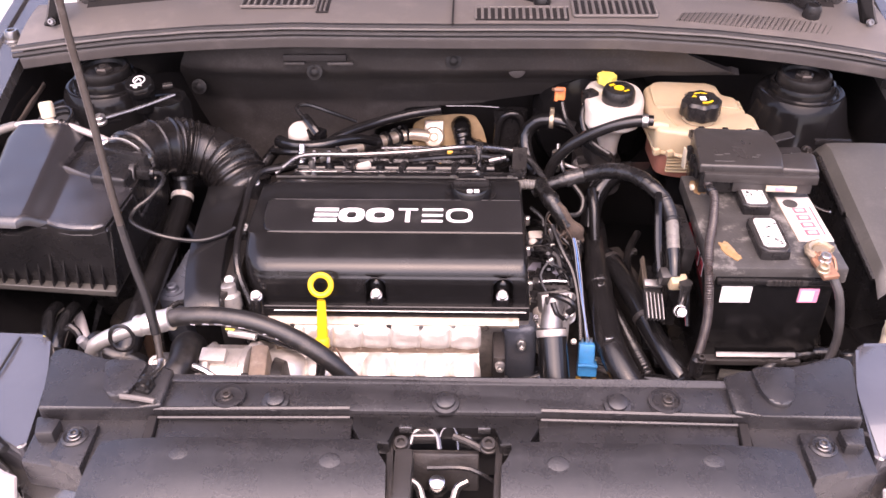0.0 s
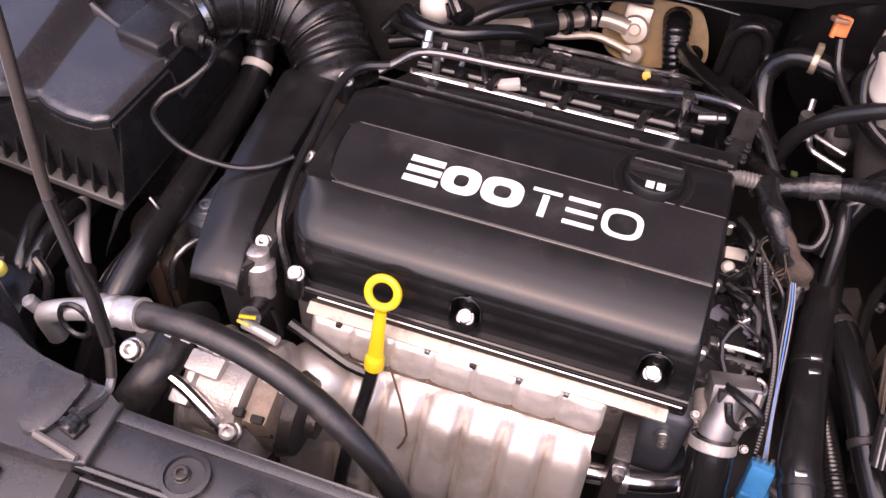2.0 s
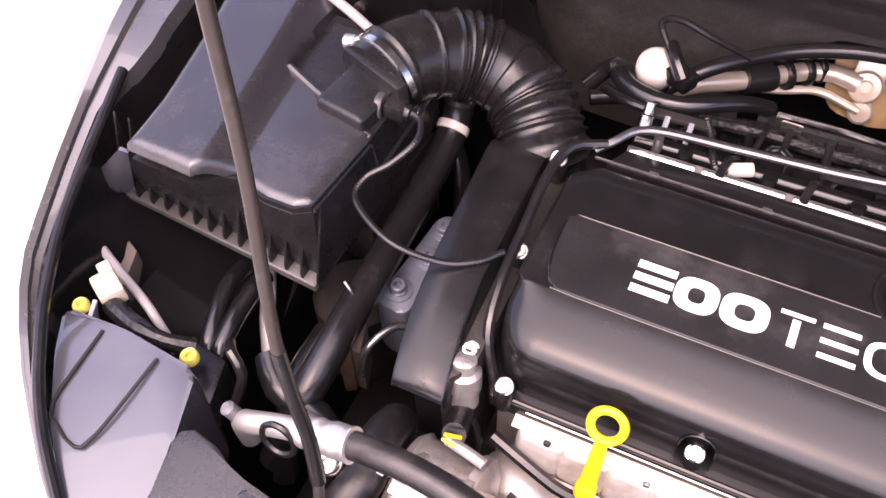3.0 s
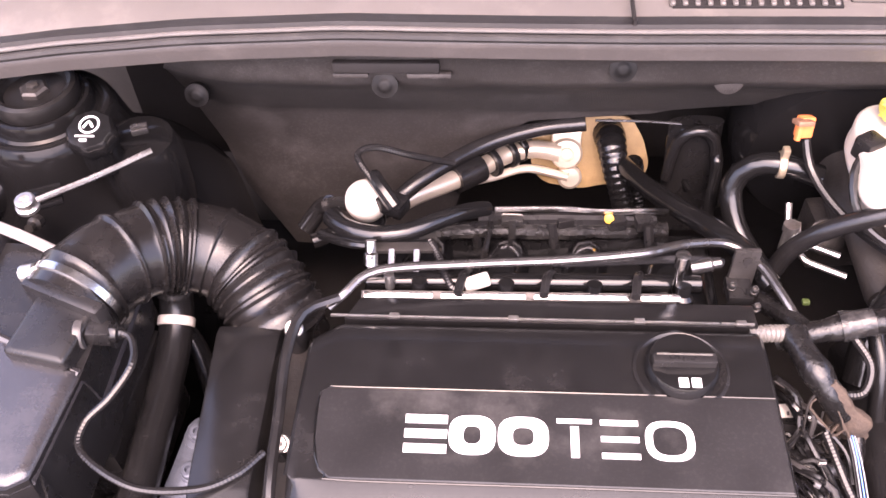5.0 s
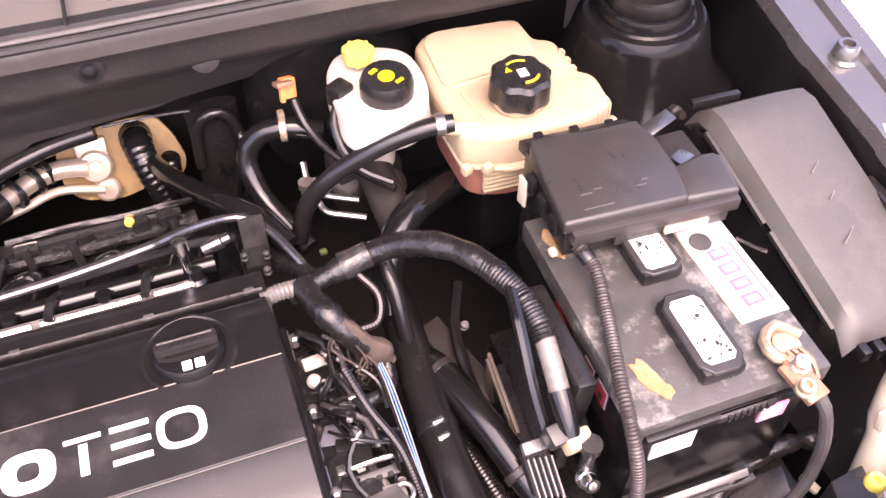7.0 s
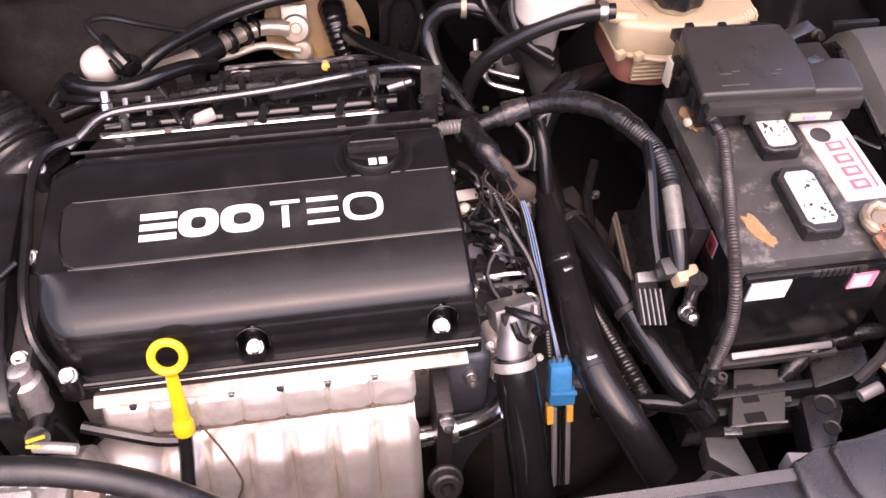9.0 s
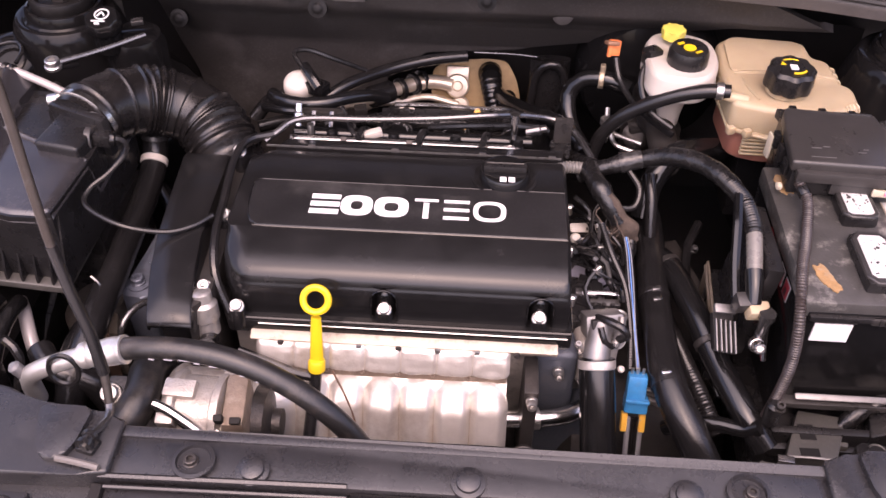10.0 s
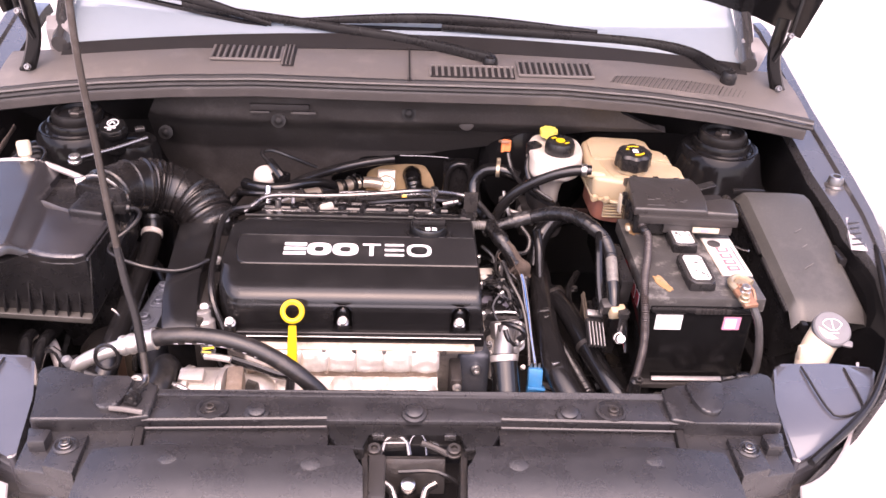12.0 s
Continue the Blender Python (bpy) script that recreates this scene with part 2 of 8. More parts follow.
BROWNRIB = material("brown_black_conduit", (0.034, 0.026, 0.024), 0.34, var=0.4, scale=50, dirt=DUST, dirt_amount=0.2, bump=0.1)
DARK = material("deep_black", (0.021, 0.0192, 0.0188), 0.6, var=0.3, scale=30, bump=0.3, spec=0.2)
SCUFF = material("scuffed_white_print", (0.55, 0.54, 0.52), 0.5, var=0.1, scale=330, dirt=(0.03, 0.03, 0.03), dirt_amount=1.0, bump=0.2)


# ---- builders ----
def mesh_of(bm, name, angle=35):
    bmesh.ops.recalc_face_normals(bm, faces=bm.faces)
    me = bpy.data.meshes.new(name)
    bm.to_mesh(me)
    bm.free()
    for p in me.polygons:
        p.use_smooth = True
    me.set_sharp_from_angle(angle=radians(angle))
    return me


def part(name, bm, mat, parent=None, label=""):
    """Links a bmesh as one mesh object, under a thing or a part."""
    me = mesh_of(bm, name)
    me.materials.append(mat)
    ob = new(name, me)
    if parent is not None:
        ob.parent = parent
    if label:
        tagged(ob, label)
    return ob


def thing(name, label, category, group="", kind="", at=(0, 0, 0)):
    ob = new(name)
    ob.location = at
    ob.empty_display_size = 0.05
    return tagged(ob, label, category, group, kind)


def box(c, s, rot=(0, 0, 0), bevel=0.003, bm=None, seg=2, taper=1.0):
    bm = bm or bmesh.new()
    m = pose(*c, *rot)
    vs = []
    for z in (-0.5, 0.5):
        k = taper if z > 0 else 1.0
        for x, y in ((-0.5, -0.5), (0.5, -0.5), (0.5, 0.5), (-0.5, 0.5)):
            vs.append(bm.verts.new(m @ Vector((x * s[0] * k, y * s[1] * k, z * s[2]))))
    fs = [bm.faces.new([vs[i] for i in f]) for f in ((3, 2, 1, 0), (4, 5, 6, 7), (0, 1, 5, 4), (1, 2, 6, 5), (2, 3, 7, 6), (3, 0, 4, 7))]
    if bevel:
        es = list({e for f in fs for e in f.edges})
        bmesh.ops.bevel(bm, geom=es, offset=bevel, segments=seg, affect="EDGES", profile=0.6)
    return bm


def frame_of(p0, p1):
    d = (Vector(p1) - Vector(p0))
    return Matrix.Translation(p0) @ d.to_track_quat("Z", "Y").to_matrix().to_4x4()


def lathe(p0, axis_to, profile, seg=24, bm=None, wave=None):
    """Turns (radius, height) pairs round the line from p0 towards axis_to. wave: (count, depth) for a fluted rim."""
    bm = bm or bmesh.new()
    m = frame_of(p0, axis_to)
    rings = []
    for r, h in profile:
        ring = []
        for k in range(seg):
            a = 2 * math.pi * k / seg
            rr = r * (1 + (wave[1] * math.cos(wave[0] * a) if wave else 0))
            ring.append(bm.verts.new(m @ Vector((rr * math.cos(a), rr * math.sin(a), h))))
        rings.append(ring)
    for a, b in zip(rings, rings[1:]):
        for k in range(seg):
            bm.faces.new((a[k], a[(k + 1) % seg], b[(k + 1) % seg], b[k]))
    bm.faces.new(list(reversed(rings[0])))
    bm.faces.new(rings[-1])
    return bm


def spline(pts, step):
    P = [Vector(p) for p in pts]
    P = [P[0] * 2 - P[1]] + P + [P[-1] * 2 - P[-2]]
    out = []
    for i in range(1, len(P) - 2):
        n = max(2, int((P[i + 1] - P[i]).length / step))
        for k in range(n):
            t = k / n
            a, b, c, d = P[i - 1:i + 3]
            out.append(0.5 * ((2 * b) + (c - a) * t + (2 * a - 5 * b + 4 * c - d) * t * t + (3 * b - a - 3 * c + d) * t ** 3))
    out.append(P[-2])
    return out


def tube(pts, r, seg=10, step=0.012, rib=None, bm=None, squash=1.0, wobble=0.0):
    """A hose or wire through points. r: a radius or a function of 0..1. rib: (pitch, depth) of a corrugated sleeve."""
    bm = bm or bmesh.new()
    if rib:
        step = rib[0] / 4
    C = spline(pts, step)
    n = len(C)
    dirs = [(C[min(i + 1, n - 1)] - C[max(i - 1, 0)]).normalized() for i in range(n)]
    ref = Vector((0, 0, 1)) if abs(dirs[0].z) < 0.9 else Vector((1, 0, 0))
    u = (ref - dirs[0] * ref.dot(dirs[0])).normalized()
    rings, run = [], 0.0
    for i in range(n):
        if i:
            run += (C[i] - C[i - 1]).length
        u = (u - dirs[i] * u.dot(dirs[i])).normalized()
        v = dirs[i].cross(u)
        rad = r(i / (n - 1)) if callable(r) else r
        if rib:
            rad += rib[1] * (0.5 + 0.5 * math.cos(2 * math.pi * run / rib[0])) - rib[1] / 2
        if wobble:
            rad *= 1 + wobble * noise.noise(C[i] * 60)
        rings.append([bm.verts.new(C[i] + (u * math.cos(2 * math.pi * k / seg) + v * squash * math.sin(2 * math.pi * k / seg)) * rad) for k in range(seg)])
    for a, b in zip(rings, rings[1:]):
        for k in range(seg):
            bm.faces.new((a[k], a[(k + 1) % seg], b[(k + 1) % seg], b[k]))
    bm.faces.new(list(reversed(rings[0])))
    bm.faces.new(rings[-1])
    return bm


def prism(outline, z0, z1, bevel=0.004, seg=2, top=None, bm=None):
    """A plate or tank with a plan outline; z0 and z1 may be functions of (x, y). top: scale of the upper outline about its middle."""
    bm = bm or bmesh.new()
    cx = sum(p[0] for p in outline) / len(outline)
    cy = sum(p[1] for p in outline) / len(outline)
    k = top or 1.0
    f0 = z0 if callable(z0) else (lambda x, y: z0)
    f1 = z1 if callable(z1) else (lambda x, y: z1)
    lo = [bm.verts.new((x, y, f0(x, y))) for x, y in outline]
    hi = [bm.verts.new((cx + (x - cx) * k, cy + (y - cy) * k, f1(x, y))) for x, y in outline]
    n = len(outline)
    fs = [bm.faces.new(list(reversed(lo))), bm.faces.new(hi)]
    for i in range(n):
        fs.append(bm.faces.new((lo[i], lo[(i + 1) % n], hi[(i + 1) % n], hi[i])))
    if bevel:
        es = list({e for f in (fs[:2] if n > 18 else fs) for e in f.edges})
        bmesh.ops.bevel(bm, geom=es, offset=bevel, segments=seg, affect="EDGES", profile=0.6)
    return bm


def sheet(f, us, vs, thick=0.003, bm=None):
    """A curved sheet of the given thickness through f(u, v)."""
    bm = bm or bmesh.new()
    g = [[Vector(f(u, v)) for v in vs] for u in us]
    nu, nv = len(us), len(vs)
    nor = [[None] * nv for _ in range(nu)]
    for i in range(nu):
        for j in range(nv):
            a = g[min(i + 1, nu - 1)][j] - g[max(i - 1, 0)][j]
            b = g[i][min(j + 1, nv - 1)] - g[i][max(j - 1, 0)]
            nor[i][j] = a.cross(b).normalized()
    A = [[bm.verts.new(g[i][j]) for j in range(nv)] for i in range(nu)]
    B = [[bm.verts.new(g[i][j] - nor[i][j] * thick) for j in range(nv)] for i in range(nu)]
    for i in range(nu - 1):
        for j in range(nv - 1):
            bm.faces.new((A[i][j], A[i + 1][j], A[i + 1][j + 1], A[i][j + 1]))
            bm.faces.new((B[i][j + 1], B[i + 1][j + 1], B[i + 1][j], B[i][j]))
    rim = [(i, 0) for i in range(nu)] + [(nu - 1, j) for j in range(1, nv)] + [(i, nv - 1) for i in range(nu - 2, -1, -1)] + [(0, j) for j in range(nv - 2, 0, -1)]
    for (i, j), (k, l) in zip(rim, rim[1:] + rim[:1]):
        bm.faces.new((A[k][l], A[i][j], B[i][j], B[k][l]))
    return bm


def loft(A, za, B, zb, bm=None):
    """A skirt between an upper and a lower outline, capped at both ends."""
    bm = bm or bmesh.new()
    hi = [bm.verts.new((x, y, za)) for x, y in A]
    lo = [bm.verts.new((x, y, zb)) for x, y in B]
    n = len(A)
    for i in range(n):
        bm.faces.new((lo[i], lo[(i + 1) % n], hi[(i + 1) % n], hi[i]))
    bm.faces.new(hi)
    bm.faces.new(lo[::-1])
    return bm


def vessel(outline, z0, z1, r, tilt=None, n=5):
    """A moulded tank: a plan outline carried up, rolled over at top and bottom. tilt: added height by (x, y)."""
    bm = bmesh.new()
    cx = sum(p[0] for p in outline) / len(outline)
    cy = sum(p[1] for p in outline) / len(outline)
    size = sum(math.hypot(x - cx, y - cy) for x, y in outline) / len(outline)
    steps = []
    for i in range(n + 1):
        a = math.pi / 2 * i / n
        steps.append((1 - r / size * (1 - math.sin(a)), z0 + r * (1 - math.cos(a))))
    steps += [(k, z1 + z0 - z) for k, z in reversed(steps)]
    rings = [[bm.verts.new((cx + (x - cx) * k, cy + (y - cy) * k, z + (tilt(x, y) if tilt else 0))) for x, y in outline] for k, z in steps]
    m = len(outline)
    for a, b in zip(rings, rings[1:]):
        for i in range(m):
            bm.faces.new((a[i], a[(i + 1) % m], b[(i + 1) % m], b[i]))
    bm.faces.new(rings[0][::-1])
    bm.faces.new(rings[-1])
    return bm


def soft(outline, r=0.014, n=4):
    """Rounds the corners of a plan outline."""
    out = []
    m = len(outline)
    for i in range(m):
        p, a, b = Vector(outline[i]), Vector(outline[i - 1]), Vector(outline[(i + 1) % m])
        u, v = a - p, b - p
        k = min(r, u.length * 0.45)
        l = min(r, v.length * 0.45)
        s, e = p + u.normalized() * k, p + v.normalized() * l
        for j in range(n + 1):
            t = j / n
            q = s * (1 - t) ** 2 + p * 2 * t * (1 - t) + e * t * t
            out.append((q.x, q.y))
    return out


def spread(a, b, n):
    return [a + (b - a) * i / (n - 1) for i in range(n)]


def interp(table, x):
    return float(np.interp(x, [t[0] for t in table], [t[1] for t in table]))


def bolt(p, towards, r=0.010, h=0.008):
    """A flanged hex bolt with a socketed head."""
    bm = lathe(p, towards, [(r, 0), (r, h * 0.28), (r * 0.9, h * 0.36)], 18)
    lathe(p, towards, [(r * 0.82, h * 0.3), (r * 0.82, h * 0.9), (r * 0.7, h), (r * 0.42, h), (r * 0.38, h * 0.55)], 12, bm)
    return bm


def plus(p, q):
    return tuple(a + b for a, b in zip(p, q))


UP = (0, 0, 1)

# ---- setting: ground and the bay's own walls ----
tagged(part("ground", sheet(lambda u, v: (u, v, 0), spread(-60, 60, 9), spread(-60, 60, 9), 0.1), CONCRETE),
       "pale sunlit concrete yard under the car", "ground", kind="structure")

# ---- car body: floor of the bay, inner wings, front crossmember ----
car = thing("car", "dark grey car body with its engine bay open", "car")
part("bay_floor", box((0, 0.62, 0.30), (1.24, 1.10, 0.02), bevel=0), DARK, car)


def wheel(x, y):
    """A tyre with its rim, standing on the ground."""
    s = 1 if x > 0 else -1
    t = part("wheel", lathe((x - s * 0.10, y, 0.315), (x + s, y, 0.315), [(0.20, 0), (0.295, 0.006), (0.313, 0.03), (0.315, 0.10), (0.313, 0.17), (0.295, 0.194), (0.215, 0.20), (0.205, 0.175)], 48), RUBBER, car, "black tyre on a grey rim")
    part("rim", lathe((x + s * 0.055, y, 0.315), (x + s, y, 0.315), [(0.208, 0), (0.206, 0.028), (0.19, 0.02), (0.06, 0.030), (0.03, 0.036)], 36), SILVERP, t)


for wx in (-0.70, 0.70):
    for wy in (0.48, 3.05):
        wheel(wx, wy)
part("crossmember", box((0, 0.03, 0.50), (1.2, 0.05, 0.40), bevel=0.01), DARK, car)
part("firewall", sheet(lambda u, v: (u, interp([(0.28, 1.10), (0.62, 1.08), (0.74, 1.02), (0.82, 0.93), (0.94, 0.87)], v), v),
                       spread(-0.78, 0.78, 9), spread(0.28, 0.94, 10), 0.01), DARK, car)


def edge(y, s=1):
    """Half-width of the body at the wing's shoulder; the bay sits a little off the middle."""
    a = interp([(-0.10, 0.485), (-0.05, 0.548), (0.01, 0.625), (0.07, 0.688), (0.13, 0.740), (0.185, 0.772), (0.28, 0.795), (0.42, 0.822), (0.47, 0.830), (0.58, 0.836), (0.82, 0.842), (1.2, 0.865)], y)
    return a + (0.0 if s > 0 else interp([(0.2, 0.004), (0.5, 0.030), (0.8, 0.055)], y))


def wing_z(y):
    return interp([(-0.16, 0.70), (0.06, 0.765), (0.16, 0.785), (0.45, 0.846), (0.7, 0.884), (1.2, 0.955)], y)


def gutter(y):
    """Width of the gutter inside the shoulder, as a share of its widest."""
    return interp([(0.10, 0.12), (0.36, 0.2), (0.43, 0.72), (0.60, 1.0)], y)


def inner_wing(s):
    low = [(0.28, 0.56), (0.62, 0.62), (0.66, 0.73), (0.74, 0.79)]

    def f(y, k):
        x1 = edge(y, s) - 0.070 * gutter(y)
        z1 = wing_z(y) - 0.027
        if k < 4:
            return (s * min(low[int(k)][1], x1 - 0.01), y, min(low[int(k)][0], z1 - 0.03))
        return (s * (x1 - (0.004 if k == 4 else -0.001)), y, z1 - (0.012 if k == 4 else 0))

    return sheet(f, spread(0.10, 1.0, 16), range(6), 0.004 * s)


def fender(s):
    """The wing: a gutter with a step along the bay, the rounded shoulder, and the outer skin down to the sill."""
    rows = [(-0.070, -0.028), (-0.066, -0.010), (-0.022, -0.008), (-0.017, 0.0), (0.0, 0.002), (0.012, -0.006), (0.020, -0.03), (0.03, -0.16), (0.02, -0.45)]

    def f(y, k):
        dx, dz = rows[int(k)]
        if dx < 0:
            dx *= gutter(y)
        else:
            g = interp([(0.08, 0), (0.32, 1)], y)
            dx = dx * g - 0.16 * (1 - g) * max(0, -dz)
        return (s * (edge(y, s) + dx), y, wing_z(y) + dz)

    return sheet(f, spread(-0.06, 1.25, 40), range(len(rows)), 0.003 * s)


for s in (1, -1):
    part("inner_wing", inner_wing(s), BAYPAINT, car)
    w = part("fender", fender(s), PAINT, car, "dark grey painted fender with a stepped gutter")
    for y in (0.575, 0.86):
        x, z = s * (edge(y, s) - 0.036), wing_z(y) - 0.009
        part("bolt", lathe((x, y, z), (x, y, 2), [(0.0195, 0), (0.0195, 0.003), (0.0155, 0.006), (0.0135, 0.019), (0.0115, 0.0215), (0.0075, 0.0215), (0.0065, 0.014)], 24), PAINT, w, "painted conical fender bolt")
    part("gutter_seal", tube([(s * 0.530, -0.055, 0.765), (s * 0.640, 0.035, 0.774), (s * 0.700, 0.11, 0.784), (s * 0.735, 0.17, 0.792), (s * 0.765, 0.24, 0.802), (s * 0.81, 0.40, 0.83)], 0.006), RUBBER, car)
label_ = part("rail_label", prism([(0.762, 0.392), (0.790, 0.388), (0.806, 0.475), (0.784, 0.478)], 0.828, lambda x, y: wing_z(y) - 0.0065, 0.0008, 1), SILVERP, car, "worn pale label on the rail")
for k in range(5):
    part("print_bar", box((0.778 + 0.0035 * k, 0.405 + 0.014 * k, wing_z(0.405 + 0.014 * k) - 0.0058), (0.020 - 0.003 * (k % 2), 0.0032, 0.0012), rot=(9, 0, 8), bevel=0), SLATEP, label_)
# bumper skin below the front cover
part("bumper", sheet(lambda x, v: (x, interp([(0, -0.155), (0.3, -0.20), (1, -0.23)], v) + 0.30 * (abs(x) / 0.7) ** 2.6, interp([(0, 0.735), (0.3, 0.70), (1, 0.42)], v)),
                     spread(-0.72, 0.72, 29), (0, 0.1, 0.3, 0.6, 1), 0.004), PAINT, car, "dark painted bumper skin")


def strut_tower(s):
    x, y = (0.626, 0.728) if s > 0 else (-0.650, 0.748)
    t = thing("strut_tower", "glossy black stepped strut tower with a ringed rubber mount", "strut tower", "strut towers")
    part("tower", lathe((x, y, 0.55), (x, y, 2), [(0.205, 0), (0.190, 0.13), (0.165, 0.17), (0.136, 0.198), (0.120, 0.214), (0.104, 0.232), (0.095, 0.250), (0.0880, 0.272), (0.0810, 0.299), (0.0770, 0.309), (0.0735, 0.3135), (0.069, 0.3145), (0.062, 0.3125), (0.0590, 0.3150), (0.0580, 0.324), (0.0555, 0.3295), (0.0520, 0.3305), (0.048, 0.328)], 56), BAYPAINT, t)
    m = part("top_mount", lathe((x, y, 0.874), (x, y, 2), [(0.0460, 0), (0.0470, 0.003), (0.0475, 0.015), (0.0455, 0.0205), (0.0410, 0.0225), (0.0365, 0.0205), (0.034, 0.014), (0.024, 0.013)], 40), SEALRUBBER, t, "ringed grey-black rubber mount")
    part("nut", lathe((x, y, 0.884), (x, y, 2), [(0.0165, 0), (0.0165, 0.008), (0.0135, 0.0105), (0.007, 0.0105), (0.007, 0.014), (0.005, 0.015)], 6), DARKMETAL, m, "dull rusty centre nut")
    part("stud", lathe((x - s * 0.015, y - 0.118, 0.805), (x - s * 0.015, y - 0.20, 0.84), [(0.008, 0), (0.008, 0.010), (0.005, 0.014), (0.005, 0.022)], 10), DARKMETAL, t)
    return t


strut_tower(1)
left_tower = strut_tower(-1)
# Added dome, tilted forward so that a pale sky reflection shows here.
part("lobe", lathe((-0.722, 0.690, 0.805), (-0.722, 0.640, 0.905), [(0.050, 0), (0.047, 0.016), (0.040, 0.024), (0.028, 0.0275), (0.010, 0.029)], 32), BAYPAINT, left_tower, "rounded glossy dome added beside the tower for a sky reflection")
part("lobe_cable", tube([(-0.692, 0.640, 0.836), (-0.690, 0.662, 0.842), (-0.703, 0.682, 0.845), (-0.730, 0.680, 0.842), (-0.752, 0.655, 0.832), (-0.756, 0.63, 0.82)], 0.0030, 8), RUBBER, left_tower)
# Tube added for the inner wing's edge lip with its brown dirt.
part("wing_foam", tube([(-0.798, 0.80, 0.832), (-0.792, 0.735, 0.832), (-0.790, 0.68, 0.828), (-0.792, 0.635, 0.822)], 0.0060, 10, wobble=0.5, squash=0.5), BROWNLIP, car, "dirty brown edge lip along the inner wing")

# ---- firewall insulation ----
mat_ = thing("insulation_panel", "dark brown-grey felt insulation panel held by black push clips", "insulation")


def insul(u, v):
    left = interp([(0, -0.47), (0.087, -0.512), (0.233, -0.546), (0.378, -0.548), (0.465, -0.535), (0.58, -0.510), (0.73, -0.495), (1.0, -0.44)], v)
    right = interp([(0, 0.40), (0.45, 0.43), (1, 0.53)], v)
    x = left + (right - left) * u
    low = interp([(-0.56, 0.50), (-0.225, 0.50), (-0.165, 0.71), (-0.10, 0.755), (0.05, 0.765), (0.20, 0.80), (0.38, 0.855), (0.50, 0.86)], x)
    z = 0.94 + (low - 0.94) * v
    y = interp([(0.50, 0.874), (0.60, 0.872), (0.70, 0.870), (0.77, 0.862), (0.825, 0.828), (0.845, 0.806), (0.868, 0.792), (0.895, 0.789), (0.955, 0.776)], z)
    y += 0.006 * math.exp(-((z - 0.842) / 0.012) ** 2) + 0.004 * math.sin(9 * x) * v + 0.003 * noise.noise(Vector((x * 9, z * 9, 2)))
    for cx, cz in ((-0.004, 0.889), (-0.267, 0.866), (-0.508, 0.812), (0.376, 0.879)):
        y += 0.006 * math.exp(-(((x - cx) / 0.03) ** 2 + ((z - cz) / 0.022) ** 2))
    side = max(0, (-x - 0.42) / 0.14)
    return (x, y + 0.045 * side * side * (1 if x < 0 else 0), z)


part("mat", sheet(insul, spread(0, 1, 90), spread(0, 1, 60), -0.014), FELT, mat_)
part("slot", box((-0.262, 0.7810, 0.8985), (0.118, 0.010, 0.013), rot=(-8, 0, 0), bevel=0.003), DARK, mat_, "dark stiffening slot")
for x, w in ((-0.302, 0.040), (-0.215, 0.050)):
    part("slot_ledge", box((x, 0.7825, 0.8865), (w, 0.008, 0.006), rot=(-8, 0, 0), bevel=0.002), FELT, mat_)
for p in ((-0.004, 0.790, 0.889), (-0.267, 0.789, 0.866), (-0.508, 0.836, 0.812), (0.376, 0.800, 0.879)):
    d = (p[0], p[1] - 1, p[2] + 0.35)
    part("push_clip", lathe(p, d, [(0.0150, -0.008), (0.0150, -0.0008), (0.010, -0.0004), (0.0075, 0.0012), (0.0055, 0.0024), (0.003, 0.0028)], 20), CLIPBLACK, mat_)
part("dimple", lathe((0.115, 0.800, 0.868), (0.115, -0.2, 1.2), [(0.018, -0.01), (0.017, 0.000), (0.010, 0.003)], 18), FELT, mat_)

# ---- cowl: seal lip, panel with vent slots, wipers, windscreen ----
cowl = thing("cowl_panel", "weathered grey plastic cowl with comb-like vent slots", "cowl")


def lip(x):
    """Plan and height of the cowl's front edge: straight in the middle, swept forward and down at the corners."""
    a = abs(x)
    y = interp([(0, 0.768), (0.30, 0.771), (0.465, 0.763), (0.60, 0.750), (0.70, 0.737), (0.82, 0.715)], a)
    z = interp([(0, 0.966), (0.30, 0.966), (0.465, 0.961), (0.60, 0.953), (0.70, 0.944), (0.82, 0.932)], a)
    return y - math.copysign(0.020 * (a / 0.7) ** 2, x), z


def cowl_f(x, v):
    y, z = lip(x)
    back = interp([(0, 0.925), (0.45, 0.92), (0.80, 0.87)], abs(x))
    zb = interp([(0, 0.980), (0.45, 0.978), (0.80, 0.965)], abs(x))
    k = v ** 0.8
    return (x, y + (back - y) * v, z + (zb - z) * k + 0.004 * math.sin(math.pi * v))


part("panel", sheet(cowl_f, spread(-0.80, 0.78, 60), spread(0, 1, 12), 0.004), GREYP, cowl)
SEAL = material("matt_seal_rubber", (0.020, 0.0185, 0.018), 0.6, var=0.2, scale=30, dirt=DUST, dirt_amount=0.15, bump=0.2)
part("seal_band", sheet(lambda x, v: (x, lip(x)[0] + 0.004 - 0.022 * v, lip(x)[1] + interp([(0, -0.004), (0.35, -0.003), (0.7, -0.001), (1, 0.001)], v)), spread(-0.80, 0.78, 60), spread(0, 1, 8), 0.006), SEAL, cowl, "black rubber bonnet seal")
part("seal_bead", tube([(x, lip(x)[0] - 0.0195, lip(x)[1] + 0.0005) for x in spread(-0.80, 0.78, 40)], 0.0026, 8), material("pale_seal_edge", (0.10, 0.092, 0.086), 0.45, var=0.3, scale=40), cowl, "pale seal edge")
# Dark tube in place of the groove below the pale bead.
part("seal_bead", tube([(x, lip(x)[0] - 0.0195, lip(x)[1] - 0.0085) for x in spread(-0.80, 0.78, 40)], 0.0050, 8), SEAL, cowl)
